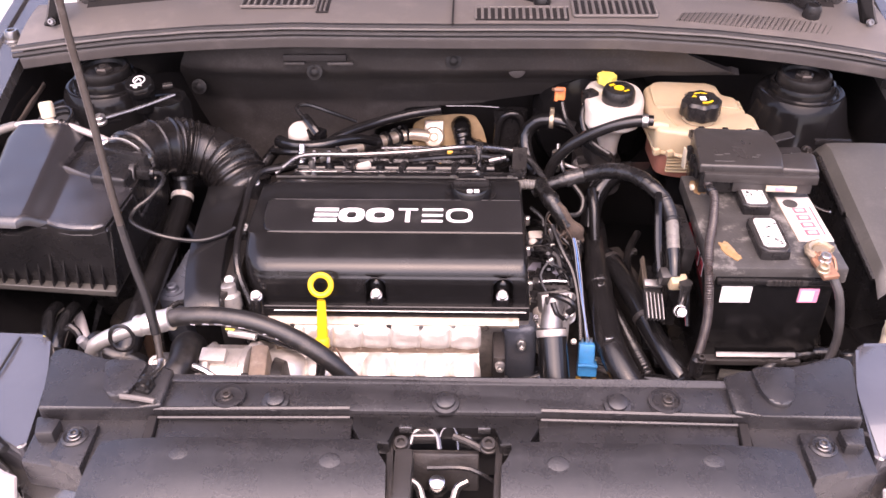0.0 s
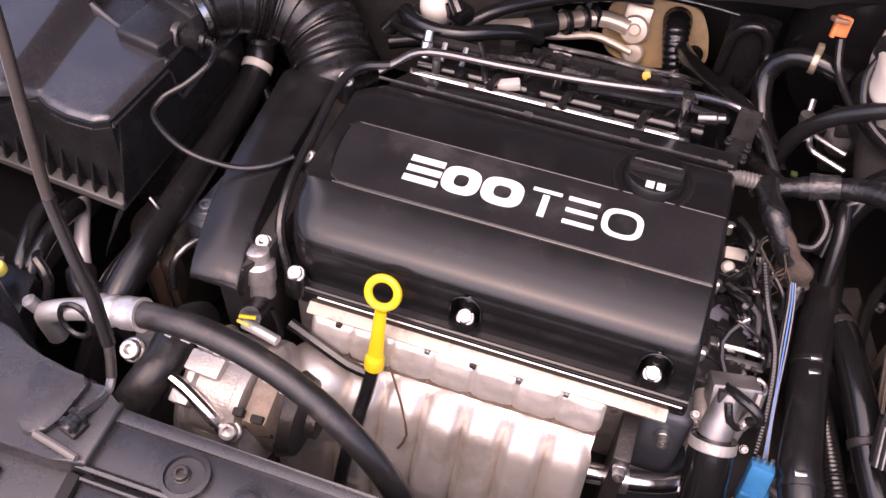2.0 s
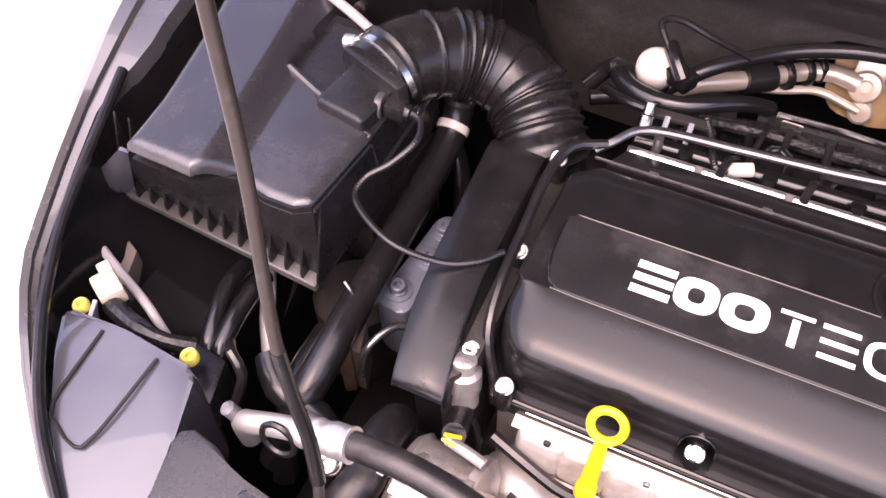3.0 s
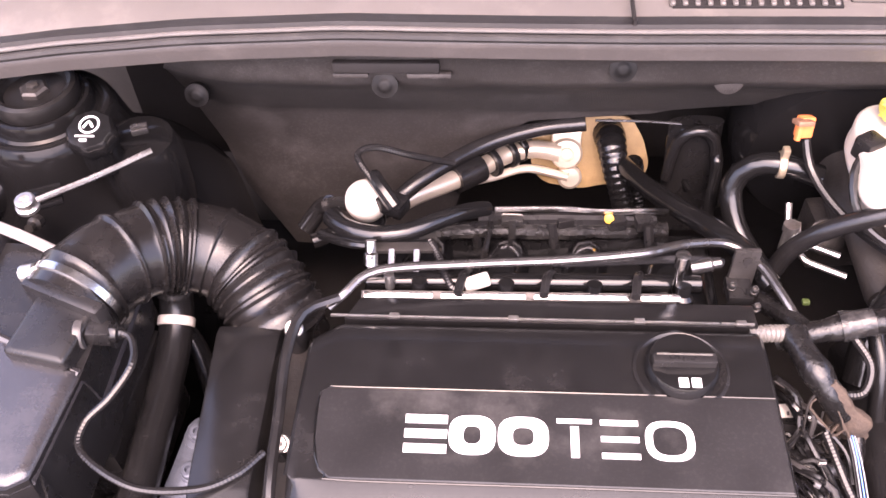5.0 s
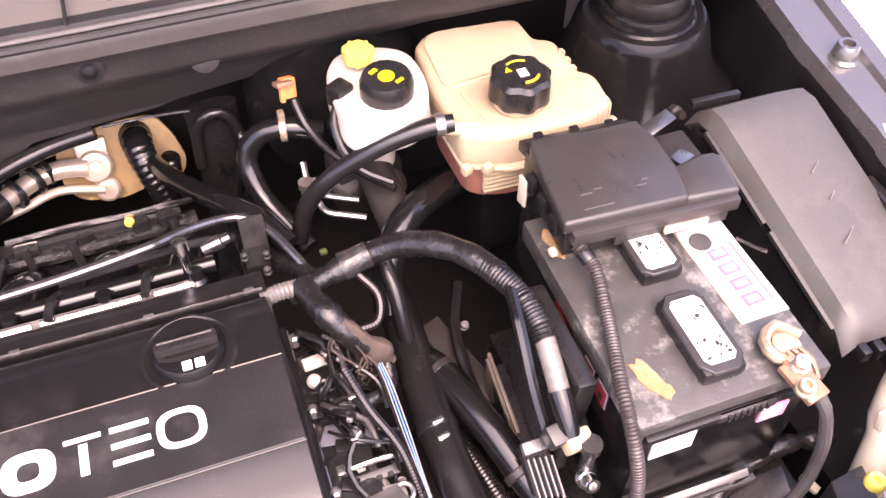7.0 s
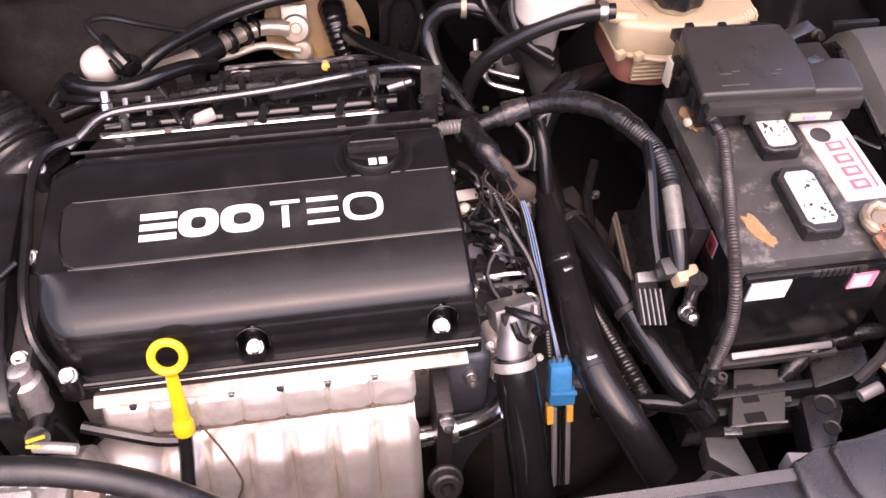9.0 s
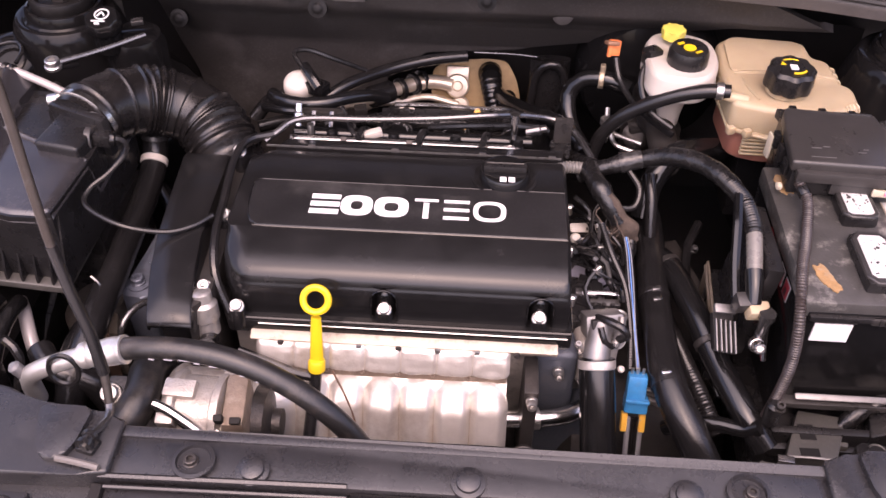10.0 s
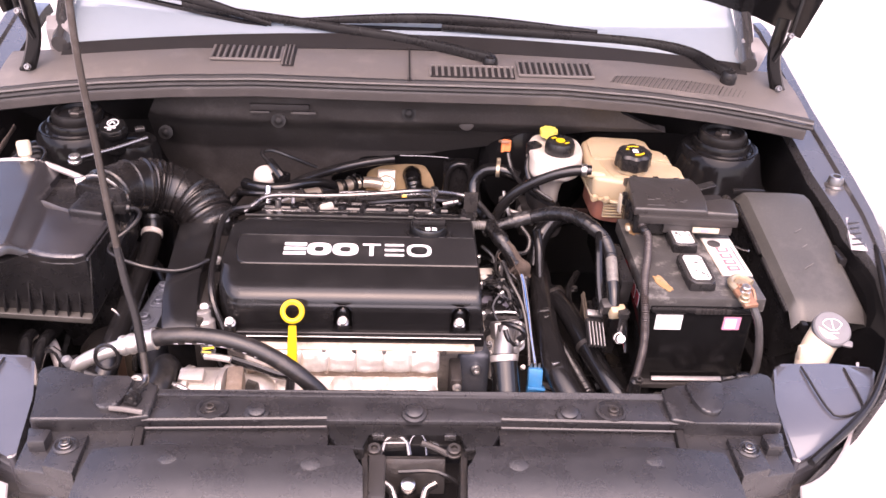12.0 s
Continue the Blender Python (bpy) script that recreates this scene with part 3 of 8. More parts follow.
part("under_lip", sheet(lambda x, v: (x, lip(x)[0] + interp([(0, -0.0175), (0.2, -0.0205), (0.8, -0.0165), (1, 0.002)], v), lip(x)[1] - interp([(0, 0.013), (0.2, 0.016), (0.8, 0.038), (1, 0.043)], v)), spread(-0.79, 0.77, 60), spread(0, 1, 9), -0.004), material("dull_brown_grey_plastic", (0.066, 0.059, 0.056), 0.5, var=0.2, scale=20, dirt=(0.2, 0.175, 0.16), dirt_amount=0.25, bump=0.2, fine=900, speck=0.12), cowl, "dull front face under the seal")
part("seam", box((-0.005, 0.83, 0.9795), (0.003, 0.16, 0.006), rot=(3, 0, 0), bevel=0), DARK, cowl)


def vent(x0, x1, v0, v1, pitch, bridge):
    """A comb of slots: a dark plate stands in for their shade, with raised teeth over it."""
    n = int((x1 - x0) / pitch)
    a, b = Vector(cowl_f((x0 + x1) / 2, v0)), Vector(cowl_f((x0 + x1) / 2, v1))
    g = part("vent_recess", box(((x0 + x1) / 2, (a.y + b.y) / 2, (a.z + b.z) / 2 + 0.0015), (x1 - x0, (b - a).length, 0.004), rot=(math.degrees(math.atan2(b.z - a.z, b.y - a.y)), 0, 0), bevel=0.001), DARK, cowl, "dark plate for the shade between the slats")
    for i in range(n + 1):
        x = x0 + i * pitch
        part("slat", box((x, (a.y + b.y) / 2, (a.z + b.z) / 2 + 0.004), (pitch * 0.42, (b - a).length * 0.98, 0.005), rot=(math.degrees(math.atan2(b.z - a.z, b.y - a.y)), 0, 0), bevel=0.001, seg=1), GREYP, g)
    if bridge:
        e = b if bridge > 0 else a
        part("bridge", box(((x0 + x1) / 2, e.y, e.z + 0.004), (x1 - x0, 0.006, 0.005), bevel=0.001, seg=1), GREYP, g)


vent(0.036, 0.205, 0.10, 0.36, 0.0125, 1)
vent(0.214, 0.365, 0.17, 0.56, 0.0125, -1)
vent(-0.40, -0.262, 0.37, 0.82, 0.0125, -1)
vent(-0.258, -0.235, 0.25, 0.90, 0.008, 0)
for i in range(58):
    x = 0.405 + i * 0.0046
    a = cowl_f(x, 0.14)
    part("fine_slat", box((x, a[1] + 0.018 + 0.006 * (i / 58), a[2] + 0.0035), (0.0018, 0.026 + 0.020 * math.sin(math.pi * (i + 3) / 64), 0.003), rot=(8, 0, -30), bevel=0), SLATEP if i % 2 else GREYP, cowl)

windscreen = thing("windscreen", "tilted opaque windscreen glass with the pale sky reflection in its colour", "windscreen")
part("glass", sheet(lambda x, v: (x, 0.925 + 0.75 * v - 0.06 * (x / 0.7) ** 2, 0.985 + 0.42 * v - 0.02 * (x / 0.7) ** 2), spread(-0.70, 0.70, 17), spread(0, 1, 6), 0.005), GLASS, windscreen)
part("black_border", sheet(lambda x, v: (x, 0.905 + 0.04 * v - 0.06 * (x / 0.7) ** 2, 0.983 + 0.018 * v - 0.02 * (x / 0.7) ** 2), spread(-0.70, 0.70, 17), (0, 1), 0.004), DARK, windscreen)
for s in (-1, 1):
    part("pillar", tube([(s * 0.70, 0.86, 0.985), (s * 0.715, 1.10, 1.12), (s * 0.69, 1.7, 1.46)], 0.024, 12, squash=0.7), PAINT, car, "dark painted roof pillar")
part("roof", box((0, 2.5, 1.46), (1.3, 1.7, 0.04), bevel=0.015), PAINT, car)
part("cabin", box((0, 2.45, 0.66), (1.62, 2.3, 0.72), bevel=0.06), PAINT, car)
for s in (-1, 1):
    part("side_window", sheet(lambda u, v, s=s: (s * (0.79 - 0.14 * v), 1.12 + 2.38 * u + v * (0.58 - 0.80 * u), 1.01 + 0.44 * v), spread(0, 1, 8), spread(0, 1, 4), 0.006 * s), GLASS, car)
part("rear_window", sheet(lambda u, v: ((u - 0.5) * (1.56 - 0.28 * v), 3.50 - 0.22 * v, 1.01 + 0.44 * v), spread(0, 1, 8), spread(0, 1, 4), 0.006), GLASS, car)
part("dashboard", box((0, 1.25, 0.72), (1.35, 0.55, 0.30), bevel=0.05), DARK, car)


def wiper(base, elbow, tip0, tip1, label):
    w = thing("windscreen_wiper", label, "wiper", "windscreen wipers")
    part("pivot", lathe((base[0], base[1], base[2] - 0.02), plus(base, (0, -0.2, 1)), [(0.016, 0), (0.016, 0.018), (0.011, 0.026), (0.004, 0.028)], 16), PLASTIC, w)
    part("arm", tube([base, elbow, tuple((a + b) / 2 for a, b in zip(tip0, tip1))], lambda t: 0.0135 - 0.005 * t, 8, squash=0.55), PLASTIC, w)
    b = part("blade", tube([tip0, plus(tuple((p + q) / 2 for p, q in zip(tip0, tip1)), (0, -0.004, 0.018)), tip1], lambda t: 0.005 + 0.006 * math.sin(math.pi * t), 8, squash=0.6), PLASTIC, w)
    part("rubber", tube([plus(tip0, (0, 0.01, -0.012)), plus(tip1, (0, 0.01, -0.012))], 0.006, 6), RUBBER, b)
    return w


wiper((0.645, 0.815, 0.985), (0.523, 0.930, 1.000), (-0.269, 0.955, 1.018), (0.395, 0.955, 1.016), "black wiper arm and blade lying low on the windscreen")
wiper((0.159, 0.850, 0.988), (-0.034, 0.930, 0.998), (-0.66, 0.98, 1.075), (-0.293, 0.950, 1.012), "black wiper arm and blade parked across the windscreen")

# ---- bonnet, propped open, with hinges ----
hood = thing("hood", "dark grey bonnet propped open over the bay", "hood")


def hood_f(x, v):
    w = 1 - 0.12 * v ** 3
    bulge = 0.03 * (1 - (x / 0.75) ** 2)
    a = radians(57)
    d = 1.02 * v
    return (x * w, 0.985 - d * math.cos(a) + bulge * math.sin(a), 1.125 + d * math.sin(a) + bulge * math.cos(a) - 0.06 * (x / 0.76) ** 4 * (1 - v))


part("skin", sheet(hood_f, spread(-0.845, 0.845, 21), spread(0, 1, 14), 0.006), PAINT, hood)
part("inner_frame", sheet(lambda x, v: (hood_f(x, v)[0], hood_f(x, v)[1] - 0.02, hood_f(x, v)[2] - 0.02), spread(-0.84, 0.84, 17), spread(0.004, 0.97, 12), 0.014), BAYPAINT, hood, "dark glossy inner frame")
for s in (-1, 1):
    part("hinge", tube([(s * 0.785, 0.80, 0.905), (s * 0.762, 0.80, 0.935), (s * 0.742, 0.80, 0.968), (s * 0.724, 0.805, 1.03), (s * 0.732, 0.815, 1.10)], 0.014, 8, squash=0.55), BAYPAINT, hood, "black stamped hinge arm")
    part("hinge_link", tube([(s * 0.722, 0.795, 1.02), (s * 0.740, 0.79, 1.075), (s * 0.752, 0.80, 1.15)], 0.0045, 8), BAYPAINT, hood)
    for q in ((s * 0.742, 0.788, 0.965), (s * 0.738, 0.785, 1.075)):
        part("hinge_bolt", bolt(q, (q[0], q[1] - 1, q[2] + 0.4), 0.007, 0.008), GREYMETAL, hood)
    part("hinge_foot", box((s * 0.712, 0.90, 0.99), (0.045, 0.05, 0.075), rot=(20, 0, 15), bevel=0.012), SILVERP, hood)

rod = thing("hood_prop_rod", "thin grey steel prop rod holding the bonnet up", "prop rod")
ROD = [(-0.366, 0.062, 0.808), (-0.370, 0.077, 0.837), (-0.375, 0.086, 0.890), (-0.382, 0.091, 0.935), (-0.388, 0.097, 0.990), (-0.396, 0.112, 1.045), (-0.404, 0.130, 1.107), (-0.410, 0.141, 1.157), (-0.415, 0.150, 1.219), (-0.4165, 0.157, 1.280), (-0.4145, 0.165, 1.330), (-0.408, 0.171, 1.365), (-0.400, 0.190, 1.50), (-0.396, 0.262, 1.70), (-0.392, 0.41, 1.935)]
part("shaft", tube(ROD, 0.0046, 12), material("worn_grey_rod", (0.050, 0.041, 0.035), 0.34, metal=0.5, var=0.2, scale=60, dirt=DUST, dirt_amount=0.4), rod)
part("rubber_sleeve", tube(ROD[1:5], lambda t: 0.0064 - 0.0012 * t, 12), RUBBER, rod, "black rubber sleeve on the rod's lower end")
part("foot", tube([Vector((-0.372, 0.004, 0.811)), Vector((-0.369, 0.022, 0.810)), Vector((-0.363, 0.044, 0.804)), Vector(ROD[0]), Vector(ROD[1])], 0.0042, 8), GREYMETAL, rod, "bent foot of the rod")
part("retaining_bar", tube([(-0.352, -0.013, 0.8065), (-0.374, -0.009, 0.8075), (-0.396, -0.005, 0.8065)], 0.0035, 8), GREYP, rod)
part("grommet", lathe((-0.3725, 0.006, 0.811), (-0.3695, 0.022, 0.810), [(0.009, 0), (0.009, 0.005), (0.0065, 0.006), (0.0065, 0.010), (0.009, 0.011), (0.009, 0.015)], 14), RUBBER, rod)
part("socket", box((-0.371, 0.012, 0.804), (0.020, 0.018, 0.008), rot=(0, 0, -15), bevel=0.003), PLASTIC, rod)

# ---- front cover panel over the radiator support ----
front = thing("radiator_cover", "matt black plastic cover over the radiator support", "trim panel")


def top_z(x, y):
    return 0.798 + 0.045 * y - 0.03 * x * x


part("rear_strip", prism([(-0.36, -0.012), (0.36, -0.012), (0.36, 0.040), (0.22, 0.037), (0, 0.037), (-0.22, 0.037), (-0.36, 0.040)], 0.765, top_z, 0.004), PANELP, front)
part("rear_flange", prism([(-0.36, 0.030), (0.36, 0.030), (0.40, 0.043), (0.24, 0.040), (0, 0.040), (-0.24, 0.040), (-0.36, 0.043)], lambda x, y: top_z(x, y) - 0.008, lambda x, y: top_z(x, y) + 0.003, 0.0015), PANELP, front)
for s in (-1, 1):
    # sunk shelf beside the latch, and the sloping apron in front of it
    part("shelf", prism([(s * 0.112, -0.060), (s * 0.112, -0.0125), (s * 0.352, -0.0125), (s * 0.345, -0.060)], 0.755, 0.782, 0.003), PANELP, front)
    part("ridge", tube([(s * 0.115, -0.0135, 0.7995), (s * 0.355, -0.0135, 0.794)], 0.0032, 6), PANELP, front)
    part("ridge", tube([(s * 0.115, -0.020, 0.7905), (s * 0.350, -0.020, 0.786)], 0.0022, 6), PANELP, front)
    part("ridge", tube([(s * 0.082, -0.0605, 0.7935), (s * 0.20, -0.0605, 0.7932), (s * 0.345, -0.0605, 0.789)], 0.0020, 6), PANELP, front)
    part("end_slot", prism([(s * 0.347, -0.062), (s * 0.351, -0.018), (s * 0.362, -0.018), (s * 0.358, -0.062)], 0.76, 0.788, 0.002), DARK, front)

    def apron(u, v, s=s):
        x0 = interp([(0, 0.078), (0.12, 0.078), (0.2, 0.066), (1, 0.060)], v)
        x = s * (x0 + (0.405 + 0.02 * v - x0) * u)
        a = max(0, (abs(x) - 0.30) / 0.12)
        return (x, -0.060 - 0.15 * v + 0.05 * a * a * v, 0.792 - 0.003 * v - 0.058 * v ** 3 - 0.012 * a * a + 0.0015 * math.sin(math.pi * min(1, v * 6)))

    part("apron", sheet(apron, spread(0, 1, 26), spread(0, 1, 14), 0.004 * s), PANELP, front, "smooth sloping black plastic apron")
    # raised corner cover with its U-shaped boss, screw platform and pad
    part("corner", prism([(s * x, y) for x, y in ((0.345, -0.014), (0.375, -0.019), (0.494, -0.022), (0.497, 0.024), (0.511, 0.062), (0.509, 0.076), (0.498, 0.082), (0.474, 0.077), (0.452, 0.066), (0.436, 0.058), (0.380, 0.056), (0.370, 0.050), (0.345, 0.046))], 0.76, lambda x, y: 0.802 + 0.05 * max(0, y), 0.0035, 3), PANELP, front)
    part("boss", prism(soft([(s * 0.378, 0.053), (s * 0.383, 0.010), (s * 0.392, -0.006), (s * 0.409, -0.008), (s * 0.421, 0.006), (s * 0.433, 0.054)], 0.008), 0.79, lambda x, y: 0.8095 + 0.05 * max(0, y), 0.004, 3), PANELP, front)
    part("corner_lower", prism([(s * 0.366, -0.105), (s * 0.500, -0.080), (s * 0.497, -0.014), (s * 0.362, -0.014)], 0.73, lambda x, y: 0.781 + 0.16 * min(0, y + 0.03), 0.006), PANELP, front)
    part("platform", prism([(s * 0.418, -0.031), (s * 0.456, -0.031), (s * 0.461, -0.085), (s * 0.420, -0.098)], 0.75, lambda x, y: 0.787 + 0.05 * (y + 0.03), 0.003), PANELP, front)
    part("pad", prism([(s * 0.464, -0.030), (s * 0.495, -0.026), (s * 0.488, -0.054), (s * 0.466, -0.054)], 0.765, 0.793, 0.004), PANELP, front)
    part("screw_cup", lathe((s * 0.441, -0.052, 0.785), (s * 0.441, -0.052, 2), [(0.016, -0.01), (0.016, 0.002), (0.013, 0.0035), (0.011, 0.001)], 20), PANELP, front)
    part("screw", bolt((s * 0.441, -0.052, 0.786), (s * 0.441, -0.052, 2), 0.0085, 0.007), GREYMETAL, front)
    part("screw_recess", lathe((s * 0.267, 0.006, 0.794), (s * 0.267, 0.006, 2), [(0.021, 0.000), (0.021, 0.006), (0.017, 0.0065), (0.016, 0.003)], 24), PANELP, front)
    part("screw", bolt((s * 0.270, 0.006, 0.796), (s * 0.270, 0.006, 2), 0.008, 0.007), DARKMETAL, front)
    for x, y in ((0.130, -0.092), (0.306, -0.086)):
        z = 0.7905
        part("push_clip", lathe((s * x, y, z - 0.004), (s * x, y - 0.25, z + 1), [(0.0145, 0), (0.0145, 0.006), (0.012, 0.0085), (0.006, 0.0095)], 20), PANELP, front)
for x in (-0.208, 0.0, 0.208):
    part("push_clip", lathe((x, 0.0, 0.794), (x, -0.15, 2), [(0.0165, 0), (0.0165, 0.005), (0.012, 0.006), (0.0115, 0.010), (0.008, 0.0115)], 22), PANELP, front)
part("latch_plate", prism([(-0.112, -0.0125), (0.112, -0.0125), (0.112, -0.030), (0.10, -0.055), (0.065, -0.060), (0.062, -0.030), (-0.062, -0.030), (-0.065, -0.060), (-0.10, -0.055), (-0.112, -0.030)], 0.77, 0.789, 0.003), PLASTIC, front, "dark plate with folded edges round the latch")

latch = thing("hood_latch", "greasy dark steel bonnet latch with bright striker jaws", "latch")
part("well", box((0, -0.11, 0.67), (0.15, 0.20, 0.02), bevel=0.004), DARK, latch)
for s in (-1, 1):
    part("side_plate", prism([(s * 0.055, -0.14), (s * 0.062, -0.03), (s * 0.070, -0.03), (s * 0.064, -0.14)], 0.68, 0.775, 0.002), DARKMETAL, latch)
    part("folded_tab", box((s * 0.047, -0.033, 0.786), (0.016, 0.006, 0.010), bevel=0.002), GREYMETAL, latch)
    part("bolt", bolt((s * 0.052, -0.047, 0.772), (s * 0.052, -0.2, 2), 0.011, 0.010), DARKMETAL, latch)
def half_disc(x, y, z, r, h, turn):
    out = [(x + r * math.cos(a + turn), y + 0.62 * r * math.sin(a + turn)) for a in spread(0, math.pi, 13)]
    return prism(out, z - h, lambda px, py: z + 0.3 * (py - y), 0.002, 2)


part("jaw", half_disc(-0.024, -0.038, 0.779, 0.017, 0.014, 0.05), GREYMETAL, latch, "worn bright latch jaw")
part("jaw_hook", tube([(-0.042, -0.044, 0.771), (-0.036, -0.030, 0.779), (-0.022, -0.026, 0.781), (-0.010, -0.034, 0.778), (-0.006, -0.048, 0.768)], 0.0034, 8, step=0.004), GREYMETAL, latch)
part("pawl", half_disc(0.022, -0.040, 0.778, 0.011, 0.016, -0.5), GREYMETAL, latch)
part("pawl_arm", tube([(0.010, -0.036, 0.778), (0.026, -0.042, 0.776), (0.044, -0.048, 0.770)], 0.0045, 8, step=0.004), DARKMETAL, latch)
part("spring", tube([(-0.008, -0.040, 0.774), (-0.002, -0.030, 0.784), (0.008, -0.028, 0.786), (0.014, -0.034, 0.782), (0.016, -0.050, 0.770)], 0.0013, 6, step=0.004), GREYMETAL, latch)
part("backplate", box((-0.004, -0.058, 0.742), (0.090, 0.010, 0.050), rot=(-20, 0, 0), bevel=0.003), DARKMETAL, latch)
part("rivet", lathe((-0.008, -0.086, 0.744), (-0.008, -0.25, 1.5), [(0.012, 0), (0.012, 0.010), (0.009, 0.016), (0.004, 0.018)], 20), STEEL, latch)
part("hook", tube([(-0.058, -0.086, 0.756), (-0.042, -0.086, 0.756), (-0.030, -0.092, 0.752), (-0.024, -0.106, 0.744), (-0.008, -0.112, 0.740), (0.010, -0.106, 0.744), (0.016, -0.092, 0.752), (0.028, -0.086, 0.756)], 0.0062, 10, step=0.004, squash=0.8), GREYMETAL, latch, "curved safety hook")
part("cover_block", box((-0.048, -0.092, 0.752), (0.022, 0.075, 0.050), bevel=0.004), SLATEP, latch, "grey upright latch post")
part("cable", tube([(-0.02, -0.07, 0.76), (0.03, -0.075, 0.765), (0.07, -0.08, 0.74), (0.12, -0.06, 0.70)], 0.003, 6), RUBBER, latch)

# ---- headlamps: black top housings at both front corners ----


def headlamp(s):
    h = thing("headlamp", "headlamp with a glossy black top housing and thin seam lines", "headlamp", "headlamps")
    out = [(s * x, y) for x, y in ((0.508, -0.055), (0.522, 0.06), (0.546, 0.140), (0.64, 0.151), (0.715, 0.150), (0.690, 0.105), (0.640, 0.040), (0.565, -0.025))]
    part("housing", prism(soft(out if s > 0 else out[::-1], 0.012), 0.62, lambda x, y: 0.772 - 0.10 * max(0, abs(x) - 0.58) + 0.06 * (y - 0.1), 0.006), LAMPTOP, h)
    part("seam", tube([(s * 0.658, 0.141, 0.768), (s * 0.654, 0.062, 0.764), (s * 0.635, 0.045, 0.764), (s * 0.606, 0.034, 0.767), (s * 0.594, 0.05, 0.769), (s * 0.587, 0.135, 0.775)], 0.0018, 6), DARK, h)
    part("adjuster", lathe((s * 0.577, 0.160, 0.742), (s * 0.577, 0.160, 2), [(0.0095, 0), (0.0095, 0.006), (0.0075, 0.009), (0.004, 0.008), (0.003, 0.003)], 16), PALEYELLOW, h, "small pale yellow adjuster cap")
    if s < 0:
        part("adjuster", lathe((s * 0.705, 0.160, 0.752), (s * 0.705, 0.160, 2), [(0.0085, 0), (0.0085, 0.006), (0.0065, 0.009), (0.004, 0.008), (0.003, 0.003)], 16), PALEYELLOW, h)
    part("bracket", prism([(s * 0.545, 0.13), (s * 0.59, 0.145), (s * 0.60, 0.19), (s * 0.56, 0.185)], 0.66, 0.712, 0.004), PLASTIC, h)
    part("lens", sheet(lambda u, v: (s * (0.505 + 0.19 * u + 0.012 * math.sin(math.pi * v)), -0.088 + 0.20 * u * u + 0.06 * u - 0.03 * v, 0.755 - 0.17 * v), spread(0, 1, 12), spread(0, 1, 6), 0.004 * s), SILVERP, h, "clear lens edge over a silver reflector")
    return h


headlamp(1)
headlamp(-1)

# ---- engine ----
engine = thing("engine", "four-cylinder engine under a black plastic cover", "engine")
BOLTX = (-0.110, 0.078)


def cover_front(x):
    """How far the front face steps back: rounded left corner, and a pocket at each bolt."""
    d = 0.0
    if x < -0.270:
        k = min(1, (-0.270 - x) / 0.043)
        d = 0.060 * (1 - math.sqrt(max(0, 1 - k * k)))
    return d


POCKET = 0.0152


def cover_shape():
    """The cover's section swept along its length, with an arched pocket scooped out at each front bolt."""
    bm = bmesh.new()
    shares = (0.0, 0.3, 0.55, 0.75, 0.9, 0.98, 1.0, 1.08)
    cols = [(x, None) for x in [-0.313, -0.3125, -0.311, -0.308] + spread(-0.304, -0.27, 8) + spread(-0.25, -0.14, 5) + spread(-0.08, 0.045, 5) + [0.102, 0.107, 0.110, 0.112]]
    cols += [(b + POCKET * s * k, b) for b in BOLTX for k in shares for s in ((-1, 1) if k else (1,))]
    cols.sort(key=lambda c: c[0])
    base = [(0.262, 0.728), (0.262, 0.745), (0.262, 0.758), (0.262, 0.765), (0.262, 0.769), (0.262, 0.7725), (0.2627, 0.7755), (0.2634, 0.778), (0.264, 0.780), (0.2646, 0.7815), (0.2655, 0.783), (0.2668, 0.7855), (0.268, 0.790), (0.271, 0.794), (0.2745, 0.7975), (0.279, 0.8005), (0.287, 0.8040), (0.299, 0.8077), (0.314, 0.8118), (0.3305, 0.8161), (0.333, 0.8165), (0.42, 0.8165),
            (0.47, 0.815), (0.490, 0.812), (0.500, 0.806), (0.506, 0.797), (0.508, 0.78), (0.508, 0.728)]
    rings = []
    for x, b in cols:
        d = cover_front(x)
        ends = min(x + 0.313, 0.112 - x)
        drop = 0.007 * (1 - min(1, ends / 0.006)) ** 2
        ring = []
        for y, z in base:
            f = max(0.0, min(1.0, (0.335 - y) / 0.035)) if y < 0.335 else 0
            yy = y + d * (1 if y < 0.30 else f)
            if y < 0.335:
                yy = min(yy, max(y, 0.328)) if d < 0.03 else yy
            xx = x
            if b is not None and z < 0.7835 and y < 0.28:
                half = POCKET if z < 0.768 else math.sqrt(max(0.0, POCKET ** 2 - (z - 0.768) ** 2))
                k = (x - b) / POCKET
                xx = b + k * (half if abs(k) <= 1.0 else half + 0.0012)
                if abs(k) < 0.99 and half > 0.001:
                    yy = yy + 0.024 * math.sqrt(1 - k * k) * min(1, half / POCKET + 0.25)
            rear = 0.02 * max(0, (-0.285 - x) / 0.028) if y > 0.45 else 0
            ring.append(bm.verts.new((xx, yy - rear, z - (drop if z > 0.74 else 0))))
        rings.append(ring)
    for a, b in zip(rings, rings[1:]):
        for k in range(len(base) - 1):
            bm.faces.new((a[k], a[k + 1], b[k + 1], b[k]))
    bm.faces.new(rings[0])
    bm.faces.new(list(reversed(rings[-1])))
    bmesh.ops.remove_doubles(bm, verts=bm.verts, dist=0.0002)
    return bm


